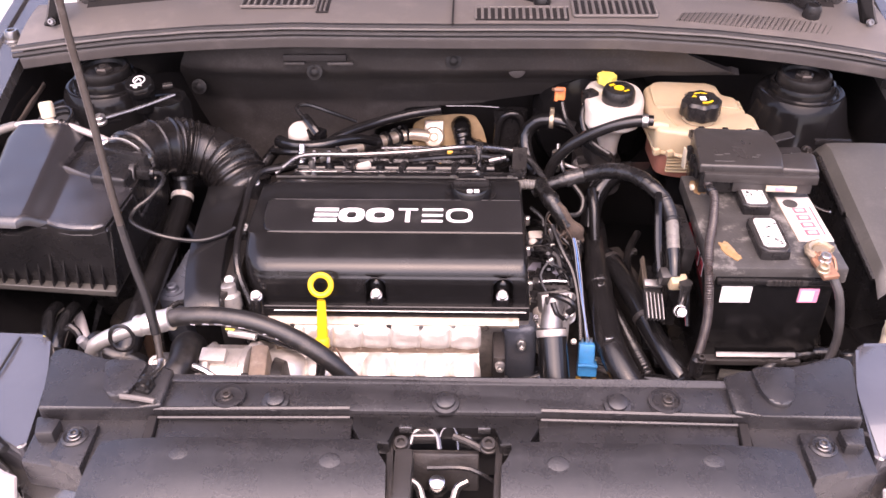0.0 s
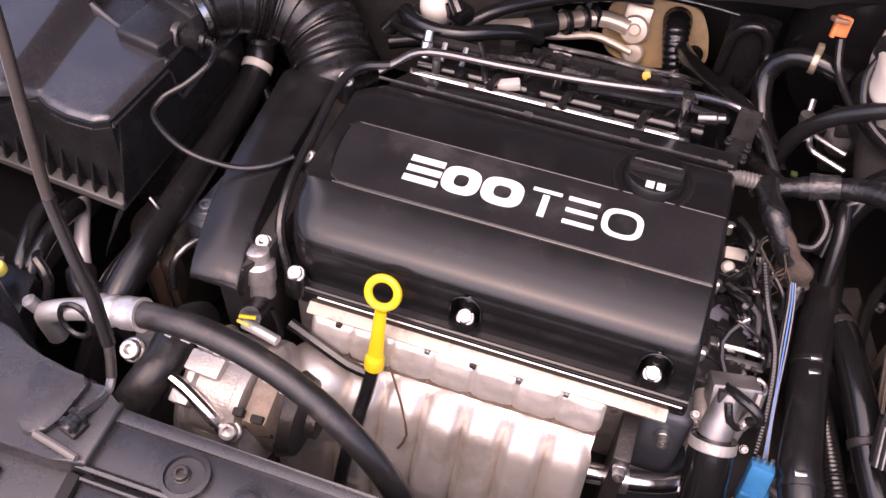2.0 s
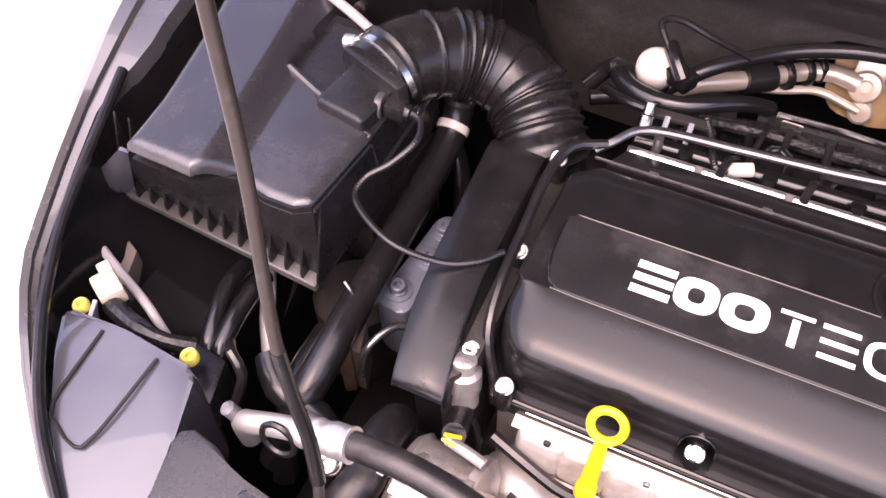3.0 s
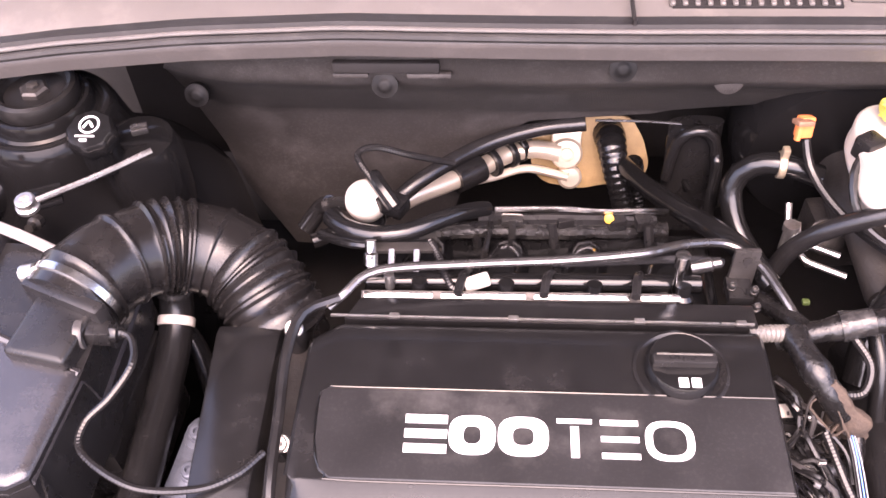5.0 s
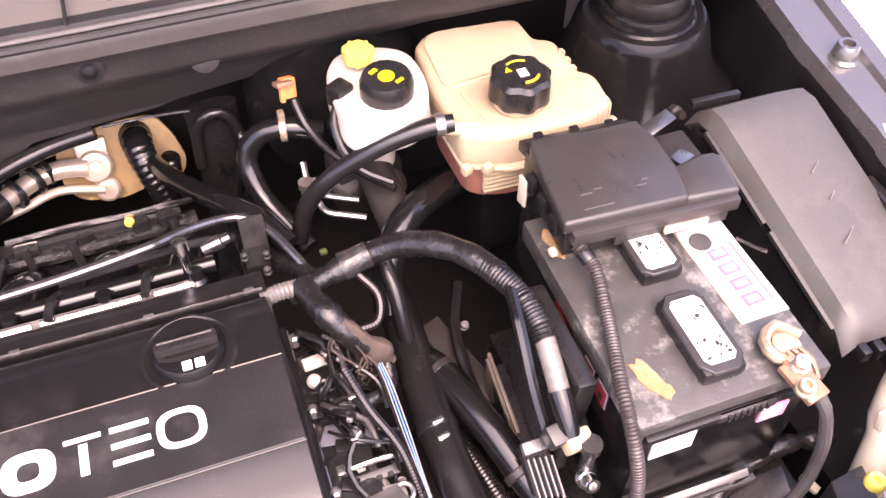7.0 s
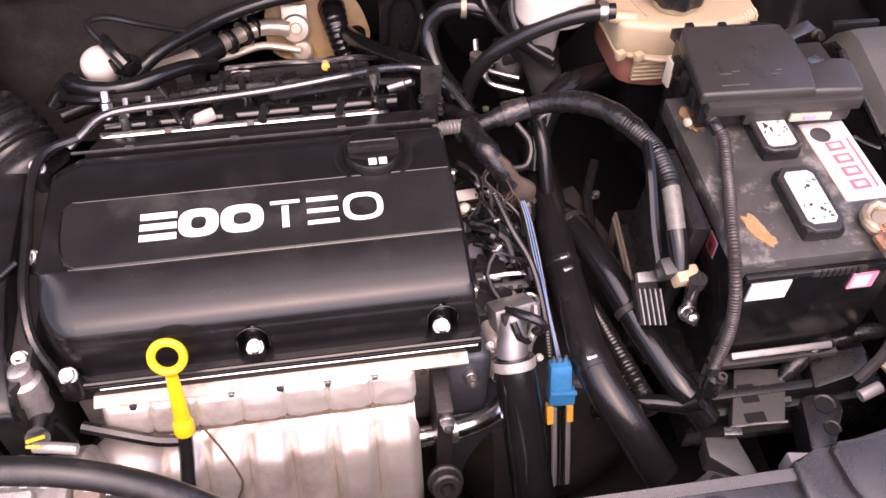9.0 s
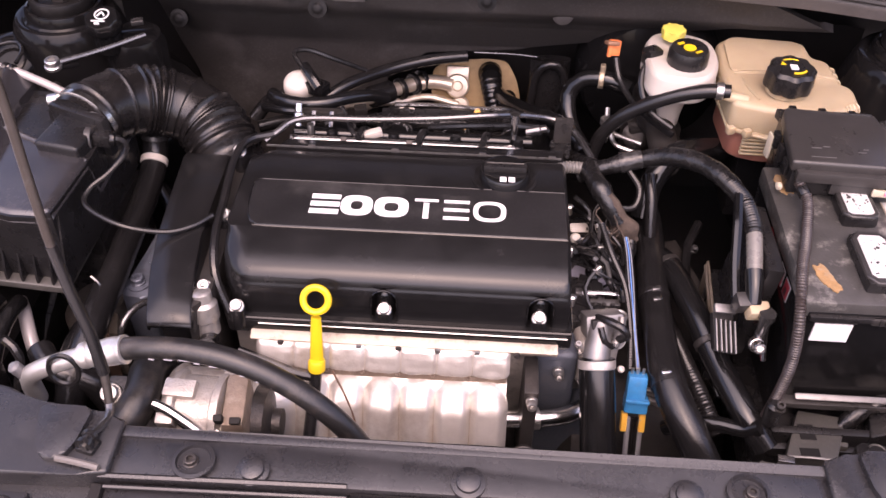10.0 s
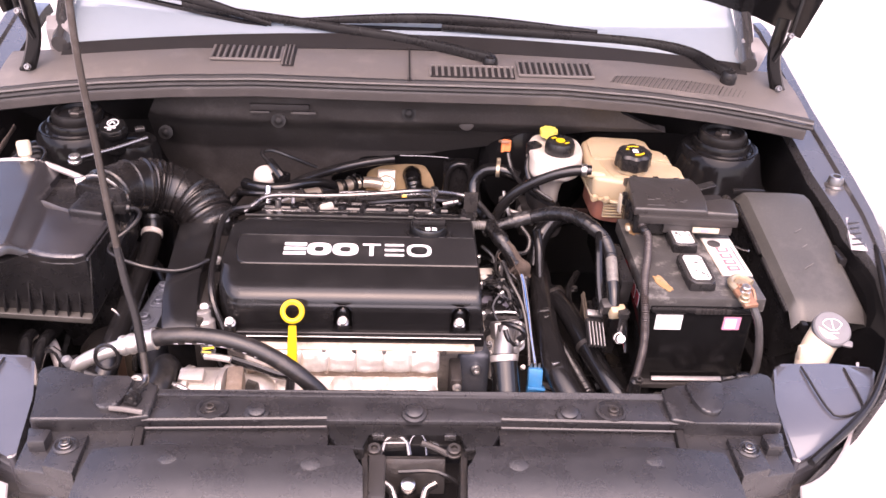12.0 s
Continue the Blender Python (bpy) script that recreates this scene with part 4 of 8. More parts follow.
cover = part("valve_cover", cover_shape(), COVER, engine, "satin black plastic valve cover with dusty smears")
part("rim", prism([(-0.300, 0.2475), (0.118, 0.2475), (0.122, 0.512), (-0.318, 0.512), (-0.330, 0.47), (-0.322, 0.29)], 0.716, 0.737, 0.004), COVER, cover)
part("rim_bead", tube([(-0.28, 0.251, 0.7385), (0.116, 0.251, 0.7385)], 0.0022, 6), COVER, cover)
pl = [(-0.272, 0.332), (0.1075, 0.332), (0.1075, 0.421), (-0.285, 0.421), (-0.292, 0.416), (-0.290, 0.37), (-0.283, 0.340)]
part("logo_panel", prism(pl, 0.815, 0.8185, 0.0012, 1), NAMEPANEL, cover, "flat dusty name panel")
part("panel_edge", tube([(0.1075, 0.3312, 0.8172), (-0.100, 0.3312, 0.8172), (-0.262, 0.3312, 0.8172), (-0.276, 0.336, 0.8176), (-0.2865, 0.352, 0.8178), (-0.2915, 0.385, 0.8178), (-0.2910, 0.410, 0.8178), (-0.282, 0.4215, 0.8172), (-0.260, 0.4222, 0.8170), (-0.05, 0.4222, 0.8170), (0.1075, 0.4222, 0.8170)], 0.0009, 5, step=0.004), GLOSS, cover, "thin engraved outline")
part("rear_rail", box((-0.095, 0.5115, 0.8045), (0.405, 0.0024, 0.003), bevel=0.0008), ZINC, cover)
for x in (-0.235, -0.12, 0.0, 0.095):
    part("rear_clip", box((x, 0.5115, 0.8055), (0.010, 0.006, 0.004), bevel=0.0012), ZINC, cover)
part("rear_shelf", prism([(-0.285, 0.509), (0.112, 0.509), (0.112, 0.540), (-0.272, 0.540)], 0.74, lambda x, y: 0.803 - 0.15 * (y - 0.509), 0.003), COVER, cover)
for p, r in (((-0.287, 0.2535, 0.753), 0.0092), ((-0.110, 0.2640, 0.7500), 0.0092), ((0.077, 0.2630, 0.7500), 0.0092), ((-0.327, 0.267, 0.770), 0.0092), ((-0.331, 0.495, 0.802), 0.0092), ((-0.326, 0.378, 0.788), 0.0095)):
    stub = part("bolt", bolt(p, (p[0], p[1] - 0.45, p[2] + 1), r, 0.010), ZINC, cover, "bright flanged bolt")
    part("boss", lathe((p[0], p[1], p[2] - 0.03), (p[0], p[1], p[2] + 1), [(r * 1.15, 0), (r * 1.15, 0.028), (r, 0.0305)], 16), COVER, cover)

for x in BOLTX:
    arch = [(x + 0.0160 * math.cos(a), 0.2612 + 0.004 * max(0, math.sin(a) - 0.6), 0.768 + 0.0160 * math.sin(a)) for a in spread(0, math.pi, 15)]
    part("pocket_rim", tube([(x + 0.0160, 0.2612, 0.740)] + arch + [(x - 0.0160, 0.2612, 0.740)], 0.0011, 6, step=0.003), GLOSS, cover)
    part("pocket_sleeve", lathe((x, 0.276, 0.738), (x, 0.281, 0.80), [(0.0115, 0), (0.0115, 0.024), (0.0105, 0.031), (0.007, 0.036), (0.002, 0.038)], 20), GLOSS, cover)

# oil filler
cap = part("oil_filler_cap", lathe((0.030, 0.450, 0.812), (0.030, 0.445, 2), [(0.0325, 0), (0.0325, 0.014), (0.030, 0.018), (0.026, 0.0185), (0.020, 0.0175)], 36), GLOSS, cover, "round black oil filler cap with a grip bar")
part("collar", lathe((0.030, 0.450, 0.806), (0.030, 0.450, 2), [(0.043, 0), (0.043, 0.0115), (0.040, 0.0125), (0.036, 0.010)], 36), COVER, cover)
part("grip", box((0.030, 0.449, 0.8335), (0.056, 0.012, 0.010), bevel=0.003), PLASTIC, cap)
part("grip_line", box((0.030, 0.4515, 0.8387), (0.048, 0.0014, 0.0008), bevel=0), GREYCABLE, cap)
for dx in (-0.0055, 0.0055):
    part("symbol", box((0.033 + dx, 0.427, 0.8315), (0.0085, 0.010, 0.0012), bevel=0.0006, seg=1), WHITE, cap)

# name on the panel: plain white bars and rings
ZL = 0.8188


def bar(x0, x1, y0, y1):
    return prism([(x0, y0), (x1, y0), (x1, y1), (x0, y1)], ZL - 0.001, ZL + 0.0008, 0)


def ring(x0, x1, y0, y1, w, gap):
    """A flat rounded ring; gap: the half-angle left open on its right side."""
    bm = bmesh.new()
    n = 40
    cx, cy, a, b = (x0 + x1) / 2, (y0 + y1) / 2, (x1 - x0) / 2, (y1 - y0) / 2
    A = [gap + (2 * math.pi - 2 * gap) * k / n for k in range(n + 1)]

    def pt(t, k, z):
        c, s = math.cos(t), math.sin(t)
        e = 0.72
        return (cx + math.copysign(abs(c) ** e, c) * (a - k), cy + math.copysign(abs(s) ** e, s) * (b - k * 0.8), z)
    q = [[bm.verts.new(pt(t, k, z)) for t in A] for k, z in ((0, ZL - 0.001), (0, ZL + 0.0008), (w, ZL + 0.0008), (w, ZL - 0.001))]
    for i in range(n):
        for m in range(4):
            bm.faces.new((q[m][i], q[m][i + 1], q[(m + 1) % 4][i + 1], q[(m + 1) % 4][i]))
    if gap:
        bm.faces.new([q[m][0] for m in range(4)])
        bm.faces.new([q[m][n] for m in (3, 2, 1, 0)])
    return bm


def bars_mark(x0, x1, w, stem):
    y0, y1 = 0.358, 0.3945
    m = (y0 + y1) / 2
    t = w * 0.85
    for a, b in ((y0, y0 + t), (m - t / 2, m + t / 2), (y1 - t, y1)):
        part("name_bar", bar(x0, x1, a, b), WHITE, cover)


bars_mark(-0.2125, -0.176, 0.0095, 0.0135)
part("name_ring", ring(-0.1745, -0.1345, 0.3575, 0.395, 0.0125, 0), WHITE, cover)
part("name_ring", ring(-0.1325, -0.0895, 0.3575, 0.395, 0.0125, 0), WHITE, cover)
part("name_bar", bar(-0.0825, -0.0525, 0.3905, 0.3945), WHITE, cover)
part("name_bar", bar(-0.0710, -0.0640, 0.358, 0.3870), WHITE, cover)
bars_mark(-0.0455, -0.0135, 0.0058, 0.0062)
part("name_ring", ring(-0.0085, 0.0325, 0.3575, 0.395, 0.0062, 0), WHITE, cover)

# timing belt cover at the end of the engine
TC = [(0.512, 0.60), (0.512, 0.775), (0.506, 0.789), (0.492, 0.795), (0.40, 0.7975), (0.335, 0.7975), (0.328, 0.7965), (0.28, 0.7875), (0.240, 0.7795), (0.222, 0.774), (0.211, 0.768), (0.208, 0.762), (0.216, 0.750), (0.262, 0.742), (0.264, 0.55)]


def timing():
    bm = bmesh.new()
    rings = []
    for k in (0, 0.02, 0.06, 0.94, 0.98, 1):
        drop = 0.006 if k in (0, 1) else 0.0015 if k in (0.02, 0.98) else 0
        ring_ = []
        for y, z in TC:
            x0 = interp([(0.2, -0.381), (0.28, -0.395), (0.512, -0.412)], y)
            x1 = interp([(0.2, -0.327), (0.30, -0.342), (0.512, -0.346)], y)
            ring_.append(bm.verts.new((x0 + (x1 - x0) * k, y, z - drop)))
        rings.append(ring_)
    for a, b in zip(rings, rings[1:]):
        for i in range(len(TC)):
            j = (i + 1) % len(TC)
            bm.faces.new((a[i], a[j], b[j], b[i]))
    bm.faces.new(rings[0])
    bm.faces.new(rings[-1][::-1])
    return bm


tim = part("timing_cover", timing(), COVER, engine, "matt black timing belt cover")
part("back_plate", prism([(-0.338, 0.22), (-0.316, 0.25), (-0.318, 0.50), (-0.345, 0.51)], 0.58, 0.775, 0.003), DARKMETAL, engine)
part("edge_harness", tube([(-0.300, 0.262, 0.735), (-0.318, 0.285, 0.775), (-0.326, 0.33, 0.795), (-0.329, 0.40, 0.803), (-0.331, 0.46, 0.812), (-0.322, 0.505, 0.815), (-0.29, 0.527, 0.812)], 0.0055, 8), RUBBER, engine, "thin black loom along the cover")

# cylinder head and exhaust heat shield
part("cylinder_head", box((-0.09, 0.385, 0.64), (0.42, 0.24, 0.155), bevel=0.008), ALU, engine)
part("engine_block", box((-0.12, 0.40, 0.44), (0.50, 0.26, 0.26), bevel=0.01), DARKMETAL, engine)


PITCH = 0.0437


def shield_f(x, v):
    """A ragged upper strip with raised plates, a bead, and broad rounded flutes below it."""
    y = interp([(0, 0.241), (0.05, 0.239), (0.10, 0.234), (0.22, 0.226), (0.24, 0.2285), (0.285, 0.2275), (0.31, 0.219), (0.37, 0.206), (0.60, 0.174), (1, 0.150)], v)
    z = interp([(0, 0.715), (0.05, 0.712), (0.10, 0.704), (0.22, 0.686), (0.24, 0.683), (0.285, 0.672), (0.31, 0.667), (0.37, 0.652), (0.60, 0.580), (1, 0.44)], v)
    k = (x + 0.2625) / PITCH
    w = abs(math.sin(math.pi * k))
    wide = 1.0 if int(k) % 2 else 0.78
    arch = 0.288 + 0.075 * (1 - math.sqrt(max(0, 1 - (2 * (k % 1) - 1) ** 2)))
    low = min(1, max(0, (v - arch) / 0.06))
    y -= 0.022 * wide * min(1, 1.5 * w) ** 0.7 * math.sin(low * math.pi / 2)
    rim = min(1, max(0, (v - 0.03) / 0.02)) * min(1, max(0, (0.215 - v + 0.02 * w) / 0.02))
    y -= 0.0050 * rim * min(1, w * 4.0)
    if int(k) % 2 and 0.2 < k % 1 < 0.8:
        y -= 0.003 * math.exp(-((v - 0.66) / 0.007) ** 2)
    y += 0.0012 * noise.noise(Vector((x * 60, v * 14, 0)))
    return (x, y, z + 0.0015 * noise.noise(Vector((x * 40, v * 9, 5))))


sh = part("heat_shield", sheet(shield_f, spread(-0.2625, 0.0435, 190), spread(0, 1, 110), 0.003), SHIELD, engine, "bright stamped heat shield with vertical flutes")
# The shadowed gap above the flutes is put into this strip's brown colour.
part("seam", sheet(lambda x, v: (x, 0.2262 - 0.001 * v, 0.6855 - 0.0125 * v + 0.0022 * math.sin(x * 210) * (1 - v) + 0.0015 * noise.noise(Vector((x * 90, v, 1)))), spread(-0.2600, 0.0425, 120), spread(0, 1, 4), 0.002), SHADEGRIME, sh, "brown strip coloured as the shaded gap between the strip and the flutes")
for i in range(6):
    x = -0.2625 + PITCH * (i + 1) - 0.004
    part("bolt", bolt((x, 0.2255, 0.680), (x, -0.6, 1.1), 0.0042, 0.005), SHADEGRIME, sh)
part("shield_lobe", lathe((-0.262, 0.200, 0.46), (-0.246, 0.212, 0.70), [(0.046, 0), (0.052, 0.08), (0.052, 0.15), (0.045, 0.19), (0.030, 0.212), (0.012, 0.220)], 28), SHIELD, engine, "rounded shell at the end of the shield")
part("head_ledge", box((-0.085, 0.246, 0.7165), (0.375, 0.018, 0.010), rot=(24, 0, 0), bevel=0.002), LEDGETAN, engine, "tan stained ledge under the cover's rim")
rng = random.Random(8)
for i in range(7):
    part("ledge_stud", lathe((-0.235 + 0.048 * i, 0.240, 0.712), (-0.235 + 0.048 * i, -0.5, 0.95), [(0.0042, 0), (0.0042, 0.006), (0.003, 0.008)], 10), ZINC if i % 3 else DARKMETAL, engine)
part("gasket_edge", tube([(-0.262, 0.2462, 0.7345), (-0.15, 0.2460, 0.7350), (-0.02, 0.2460, 0.7345), (0.112, 0.2460, 0.7345)], 0.0010, 6), ZINC, engine, "bright steel gasket edge")
for y0, y1 in ((0.505, 0.425), (0.418, 0.352), (0.345, 0.262)):
    part("gasket_edge", tube([(0.1210 - 0.012 * (0.5 - y0), y0, 0.7355), (0.1210 - 0.012 * (0.5 - y1), y1, 0.7355)], 0.0015, 6), STEEL, engine)

# dipstick
dip = part("dipstick", tube([(-0.188, 0.214, 0.700), (-0.187, 0.2255, 0.745), (-0.1865, 0.231, 0.767)], lambda t: 0.0085 - 0.0025 * t, 12, squash=0.6), YELLOW, engine, "yellow plastic dipstick handle with a ring")
RC, RN = Vector((-0.186, 0.237, 0.790)), Vector((0, -0.85, 0.52)).normalized()
ru, rv = Vector((1, 0, 0)), RN.cross(Vector((1, 0, 0)))
loop = [RC + (ru * math.cos(a) + rv * math.sin(a)) * 0.0148 for a in spread(0, 2 * math.pi, 25)]
part("ring", tube(loop, 0.0043, 8, step=0.004), YELLOW, dip)
part("collar", lathe((-0.1882, 0.2125, 0.694), (-0.187, 0.2255, 0.745), [(0.0105, 0), (0.0105, 0.012), (0.0085, 0.015)], 16), YELLOW, dip)
part("dipstick_tube", tube([(-0.1882, 0.212, 0.697), (-0.1905, 0.196, 0.670), (-0.1935, 0.170, 0.640), (-0.197, 0.140, 0.600), (-0.205, 0.12, 0.50)], 0.0075, 10), RUBBER, engine)
part("thin_clip_wire", tube([(-0.17, 0.215, 0.69), (-0.152, 0.195, 0.665), (-0.140, 0.178, 0.64), (-0.147, 0.17, 0.62)], 0.0013, 6), RUSTDARK, engine)
part("heater_wire_stub", tube([(-0.285, 0.225, 0.705), (-0.25, 0.215, 0.70), (-0.215, 0.208, 0.690), (-0.195, 0.208, 0.685)], 0.0065, 8), RUBBER, engine)

# cam sensor with its bright bracket beside the timing cover
sensor = part("cam_sensor", lathe((-0.322, 0.240, 0.722), (-0.327, 0.252, 0.775), [(0.014, 0), (0.014, 0.018), (0.0165, 0.020), (0.0165, 0.040), (0.012, 0.044), (0.012, 0.056), (0.009, 0.058)], 18), ALU, engine, "bright sensor in an aluminium boss")
part("plug", tube([(-0.319, 0.228, 0.720), (-0.315, 0.210, 0.730), (-0.311, 0.194, 0.745)], 0.0115, 12), PLASTIC, sensor)
part("lock_tab", box((-0.309, 0.188, 0.755), (0.017, 0.0035, 0.003), rot=(-25, 0, 12), bevel=0.001), YELLOW, sensor)
part("lock_tab", box((-0.311, 0.182, 0.752), (0.014, 0.003, 0.003), rot=(-25, 0, -8), bevel=0.001), PALEYELLOW, sensor)
part("lead", tube([(-0.312, 0.235, 0.705), (-0.300, 0.225, 0.68), (-0.302, 0.205, 0.64), (-0.292, 0.19, 0.60)], 0.0035, 6), RUBBER, sensor)

# coolant outlet housing and bits at the gearbox end
house = part("coolant_outlet", box((0.152, 0.300, 0.670), (0.052, 0.075, 0.075), rot=(0, 0, 8), bevel=0.012, seg=3), CASTALU, engine, "cast aluminium coolant outlet")
part("neck", lathe((0.1508, 0.246, 0.702), (0.1560, 0.282, 0.738), [(0.0165, 0), (0.0165, 0.020), (0.0150, 0.024), (0.0150, 0.046)], 24), FINMETAL, house)
part("neck_arm", box((0.158, 0.288, 0.722), (0.048, 0.034, 0.030), rot=(-32, 0, 10), bevel=0.005, seg=2), FINMETAL, house)
part("arm_recess", box((0.152, 0.2715, 0.738), (0.020, 0.010, 0.012), rot=(-32, 0, 10), bevel=0.002), DARK, house)
part("neck_rib", tube([(0.170, 0.256, 0.716), (0.178, 0.268, 0.724), (0.180, 0.285, 0.738)], 0.0060, 10), FINMETAL, house)
part("neck_bolt", bolt((0.128, 0.256, 0.714), (0.12, 0.1, 1.1), 0.005, 0.008), GREYMETAL, house)
part("sensor", lathe((0.178, 0.290, 0.690), (0.195, 0.21, 0.80), [(0.013, 0), (0.013, 0.008), (0.009, 0.010), (0.009, 0.022), (0.005, 0.026)], 16), CRIMP, house)
part("sensor_plug", tube([(0.176, 0.262, 0.722), (0.184, 0.256, 0.736), (0.176, 0.258, 0.748), (0.160, 0.268, 0.748), (0.150, 0.282, 0.738)], 0.0052, 10), RUBBER, house)
part("sensor_lead", tube([(0.176, 0.262, 0.722), (0.168, 0.254, 0.718), (0.158, 0.252, 0.728), (0.152, 0.262, 0.742)], 0.0042, 8), RUBBER, house)
for p in ((0.135, 0.268, 0.690), (0.185, 0.325, 0.700), (0.140, 0.262, 0.640), (0.190, 0.272, 0.655)):
    part("bolt", bolt(p, (p[0], p[1] - 0.6, p[2] + 0.8), 0.0050, 0.008), GREYMETAL, house)
part("end_cover", box((0.140, 0.395, 0.672), (0.055, 0.20, 0.085), bevel=0.008), PLASTIC, engine)
for x, y in ((0.1235, 0.408), (0.1215, 0.318), (0.1265, 0.495)):
    part("stud", lathe((x, y, 0.722), (x, y, 2), [(0.0045, 0), (0.0045, 0.008), (0.0055, 0.009), (0.0055, 0.014), (0.003, 0.016)], 6), ZINC, engine)
plug_ = part("map_connector", box((0.1475, 0.474, 0.7135), (0.040, 0.014, 0.013), rot=(28, 0, 5), bevel=0.002), WHITEP, engine, "pale connector block")
for k in range(4):
    part("contact", box((0.151 + 0.0045 * k, 0.4685, 0.7185), (0.0022, 0.0040, 0.0020), rot=(28, 0, 5), bevel=0, seg=1), DARKMETAL, plug_)
part("sensor_cap", lathe((0.134, 0.452, 0.712), (0.132, 0.40, 0.80), [(0.0075, 0), (0.0075, 0.009), (0.005, 0.012)], 14), WHITEP, engine)
for x, y, w in ((0.150, 0.458, 0.018), (0.146, 0.440, 0.020), (0.166, 0.452, 0.014)):
    part("relay", box((x, y, 0.708), (w, 0.012, 0.016), rot=(20, 0, 6), bevel=0.002), GLOSS, engine)
endp = part("end_bracket", prism([(0.119, 0.377), (0.131, 0.398), (0.152, 0.396), (0.150, 0.372)], 0.700, 0.7155, 0.002), LAVENDER, engine, "pale violet-grey sensor plate")
part("wing_plate", prism([(0.160, 0.397), (0.181, 0.394), (0.177, 0.366), (0.160, 0.369)], 0.700, 0.7150, 0.002), LAVENDER, endp)
part("round_plug", lathe((0.155, 0.384, 0.712), (0.153, 0.36, 0.80), [(0.012, 0), (0.012, 0.010), (0.009, 0.013), (0.009, 0.020), (0.006, 0.022)], 20), GLOSS, endp)
bar_ = part("cross_rod", tube([(0.134, 0.344, 0.716), (0.162, 0.345, 0.718), (0.188, 0.345, 0.716)], 0.0034, 10), STEEL, engine, "bright steel cross rod")
for x in (0.133, 0.189):
    part("rod_end", box((x, 0.345, 0.714), (0.009, 0.011, 0.013), bevel=0.002), ZINC, bar_)
part("cross_rail", box((0.160, 0.333, 0.711), (0.052, 0.010, 0.008), rot=(20, 0, 2), bevel=0.002), SLATEP, engine)
for k in range(4):
    part("rail_notch", box((0.143 + 0.011 * k, 0.3288, 0.7135), (0.0055, 0.005, 0.005), rot=(20, 0, 2), bevel=0.001, seg=1), DARK, engine)
foot = part("outlet_bracket", prism(soft([(0.128, 0.322), (0.184, 0.318), (0.186, 0.300), (0.166, 0.290), (0.134, 0.294)], 0.006), 0.706, 0.713, 0.002), CRIMP, engine, "bright stamped bracket")
part("bracket_hole", lathe((0.174, 0.304, 0.7128), (0.174, 0.304, 2), [(0.0065, 0), (0.0065, 0.0012)], 16), DARK, foot)
part("bracket_hole", lathe((0.150, 0.312, 0.7128), (0.150, 0.312, 2), [(0.0040, 0), (0.0040, 0.0012)], 12), DARK, foot)
part("bolt", bolt((0.137, 0.304, 0.713), (0.137, 0.1, 2), 0.006, 0.008), ZINC, foot)
part("sensor_ring", tube([(0.182 + 0.008 * math.cos(a), 0.305 + 0.009 * math.sin(a), 0.718) for a in spread(0, 6.28, 17)], 0.0024, 8, step=0.004), ZINC, engine, "pale ring clip")
part("amber_tip", lathe((0.148, 0.293, 0.716), (0.147, 0.28, 0.76), [(0.003, 0), (0.003, 0.004)], 10), AMBER, engine)

# lower bracket, water pipe and gearbox casing in front
part("water_pipe", tube([(0.045, 0.215, 0.613), (0.095, 0.222, 0.610), (0.135, 0.236, 0.608), (0.165, 0.265, 0.610)], 0.0115, 14), STEEL, engine, "bright bent steel water pipe")
part("pipe_joint", lathe((0.080, 0.2195, 0.611), (0.20, 0.240, 0.605), [(0.0145, 0), (0.0145, 0.008)], 16), ZINC, engine)
part("support_bracket", prism([(0.064, 0.20), (0.082, 0.20), (0.082, 0.26), (0.064, 0.26)], 0.52, 0.686, 0.004), DARKMETAL, engine)
part("side_casting", box((0.105, 0.285, 0.635), (0.055, 0.06, 0.12), bevel=0.012, seg=3), BLUECAST, engine, "blue-grey casting beside the head")
part("bell_housing", box((0.122, 0.278, 0.505), (0.105, 0.050, 0.150), rot=(0, 0, 4), bevel=0.014, seg=3), BLUECAST, engine, "blue-grey cast bell housing")
part("casting_bolt", bolt((0.108, 0.252, 0.668), (0.12, -0.4, 0.9), 0.0075, 0.016), ZINC, engine)
part("bracket_bolt", bolt((0.074, 0.200, 0.672), (0.074, -0.4, 0.9), 0.0075, 0.016), ZINC, engine)
part("gearbox", lathe((0.10, 0.36, 0.43), (0.42, 0.36, 0.43), [(0.10, 0), (0.15, 0.04), (0.14, 0.16), (0.10, 0.24), (0.06, 0.27)], 28), DARKMETAL, engine, "dark cast gearbox casing")
part("casing_bolt", bolt((0.070, 0.175, 0.585), (0.070, -0.3, 0.9), 0.020, 0.020), DARKMETAL, engine)

# intake side behind the cover
intake = part("intake_manifold", box((-0.09, 0.655, 0.655), (0.40, 0.13, 0.11), bevel=0.02, seg=3), GLOSS, engine, "black plastic intake manifold")
for i in range(4):
    x = -0.225 + 0.088 * i
    part("runner", tube([(x, 0.545, 0.735), (x, 0.59, 0.752), (x + 0.01, 0.64, 0.735), (x + 0.015, 0.70, 0.68)], 0.024, 12), GLOSS, intake)
    part("injector", lathe((x + 0.01, 0.552, 0.765), (x + 0.01, 0.575, 0.83), [(0.011, 0), (0.011, 0.020), (0.008, 0.024), (0.008, 0.034)], 14), GLOSS, intake)
rail = part("fuel_rail", box((-0.112, 0.5505, 0.790), (0.322, 0.010, 0.004), rot=(38, 1.2, 1.5), bevel=0.0015), DARKMETAL, engine, "steel rail with a bright edge")
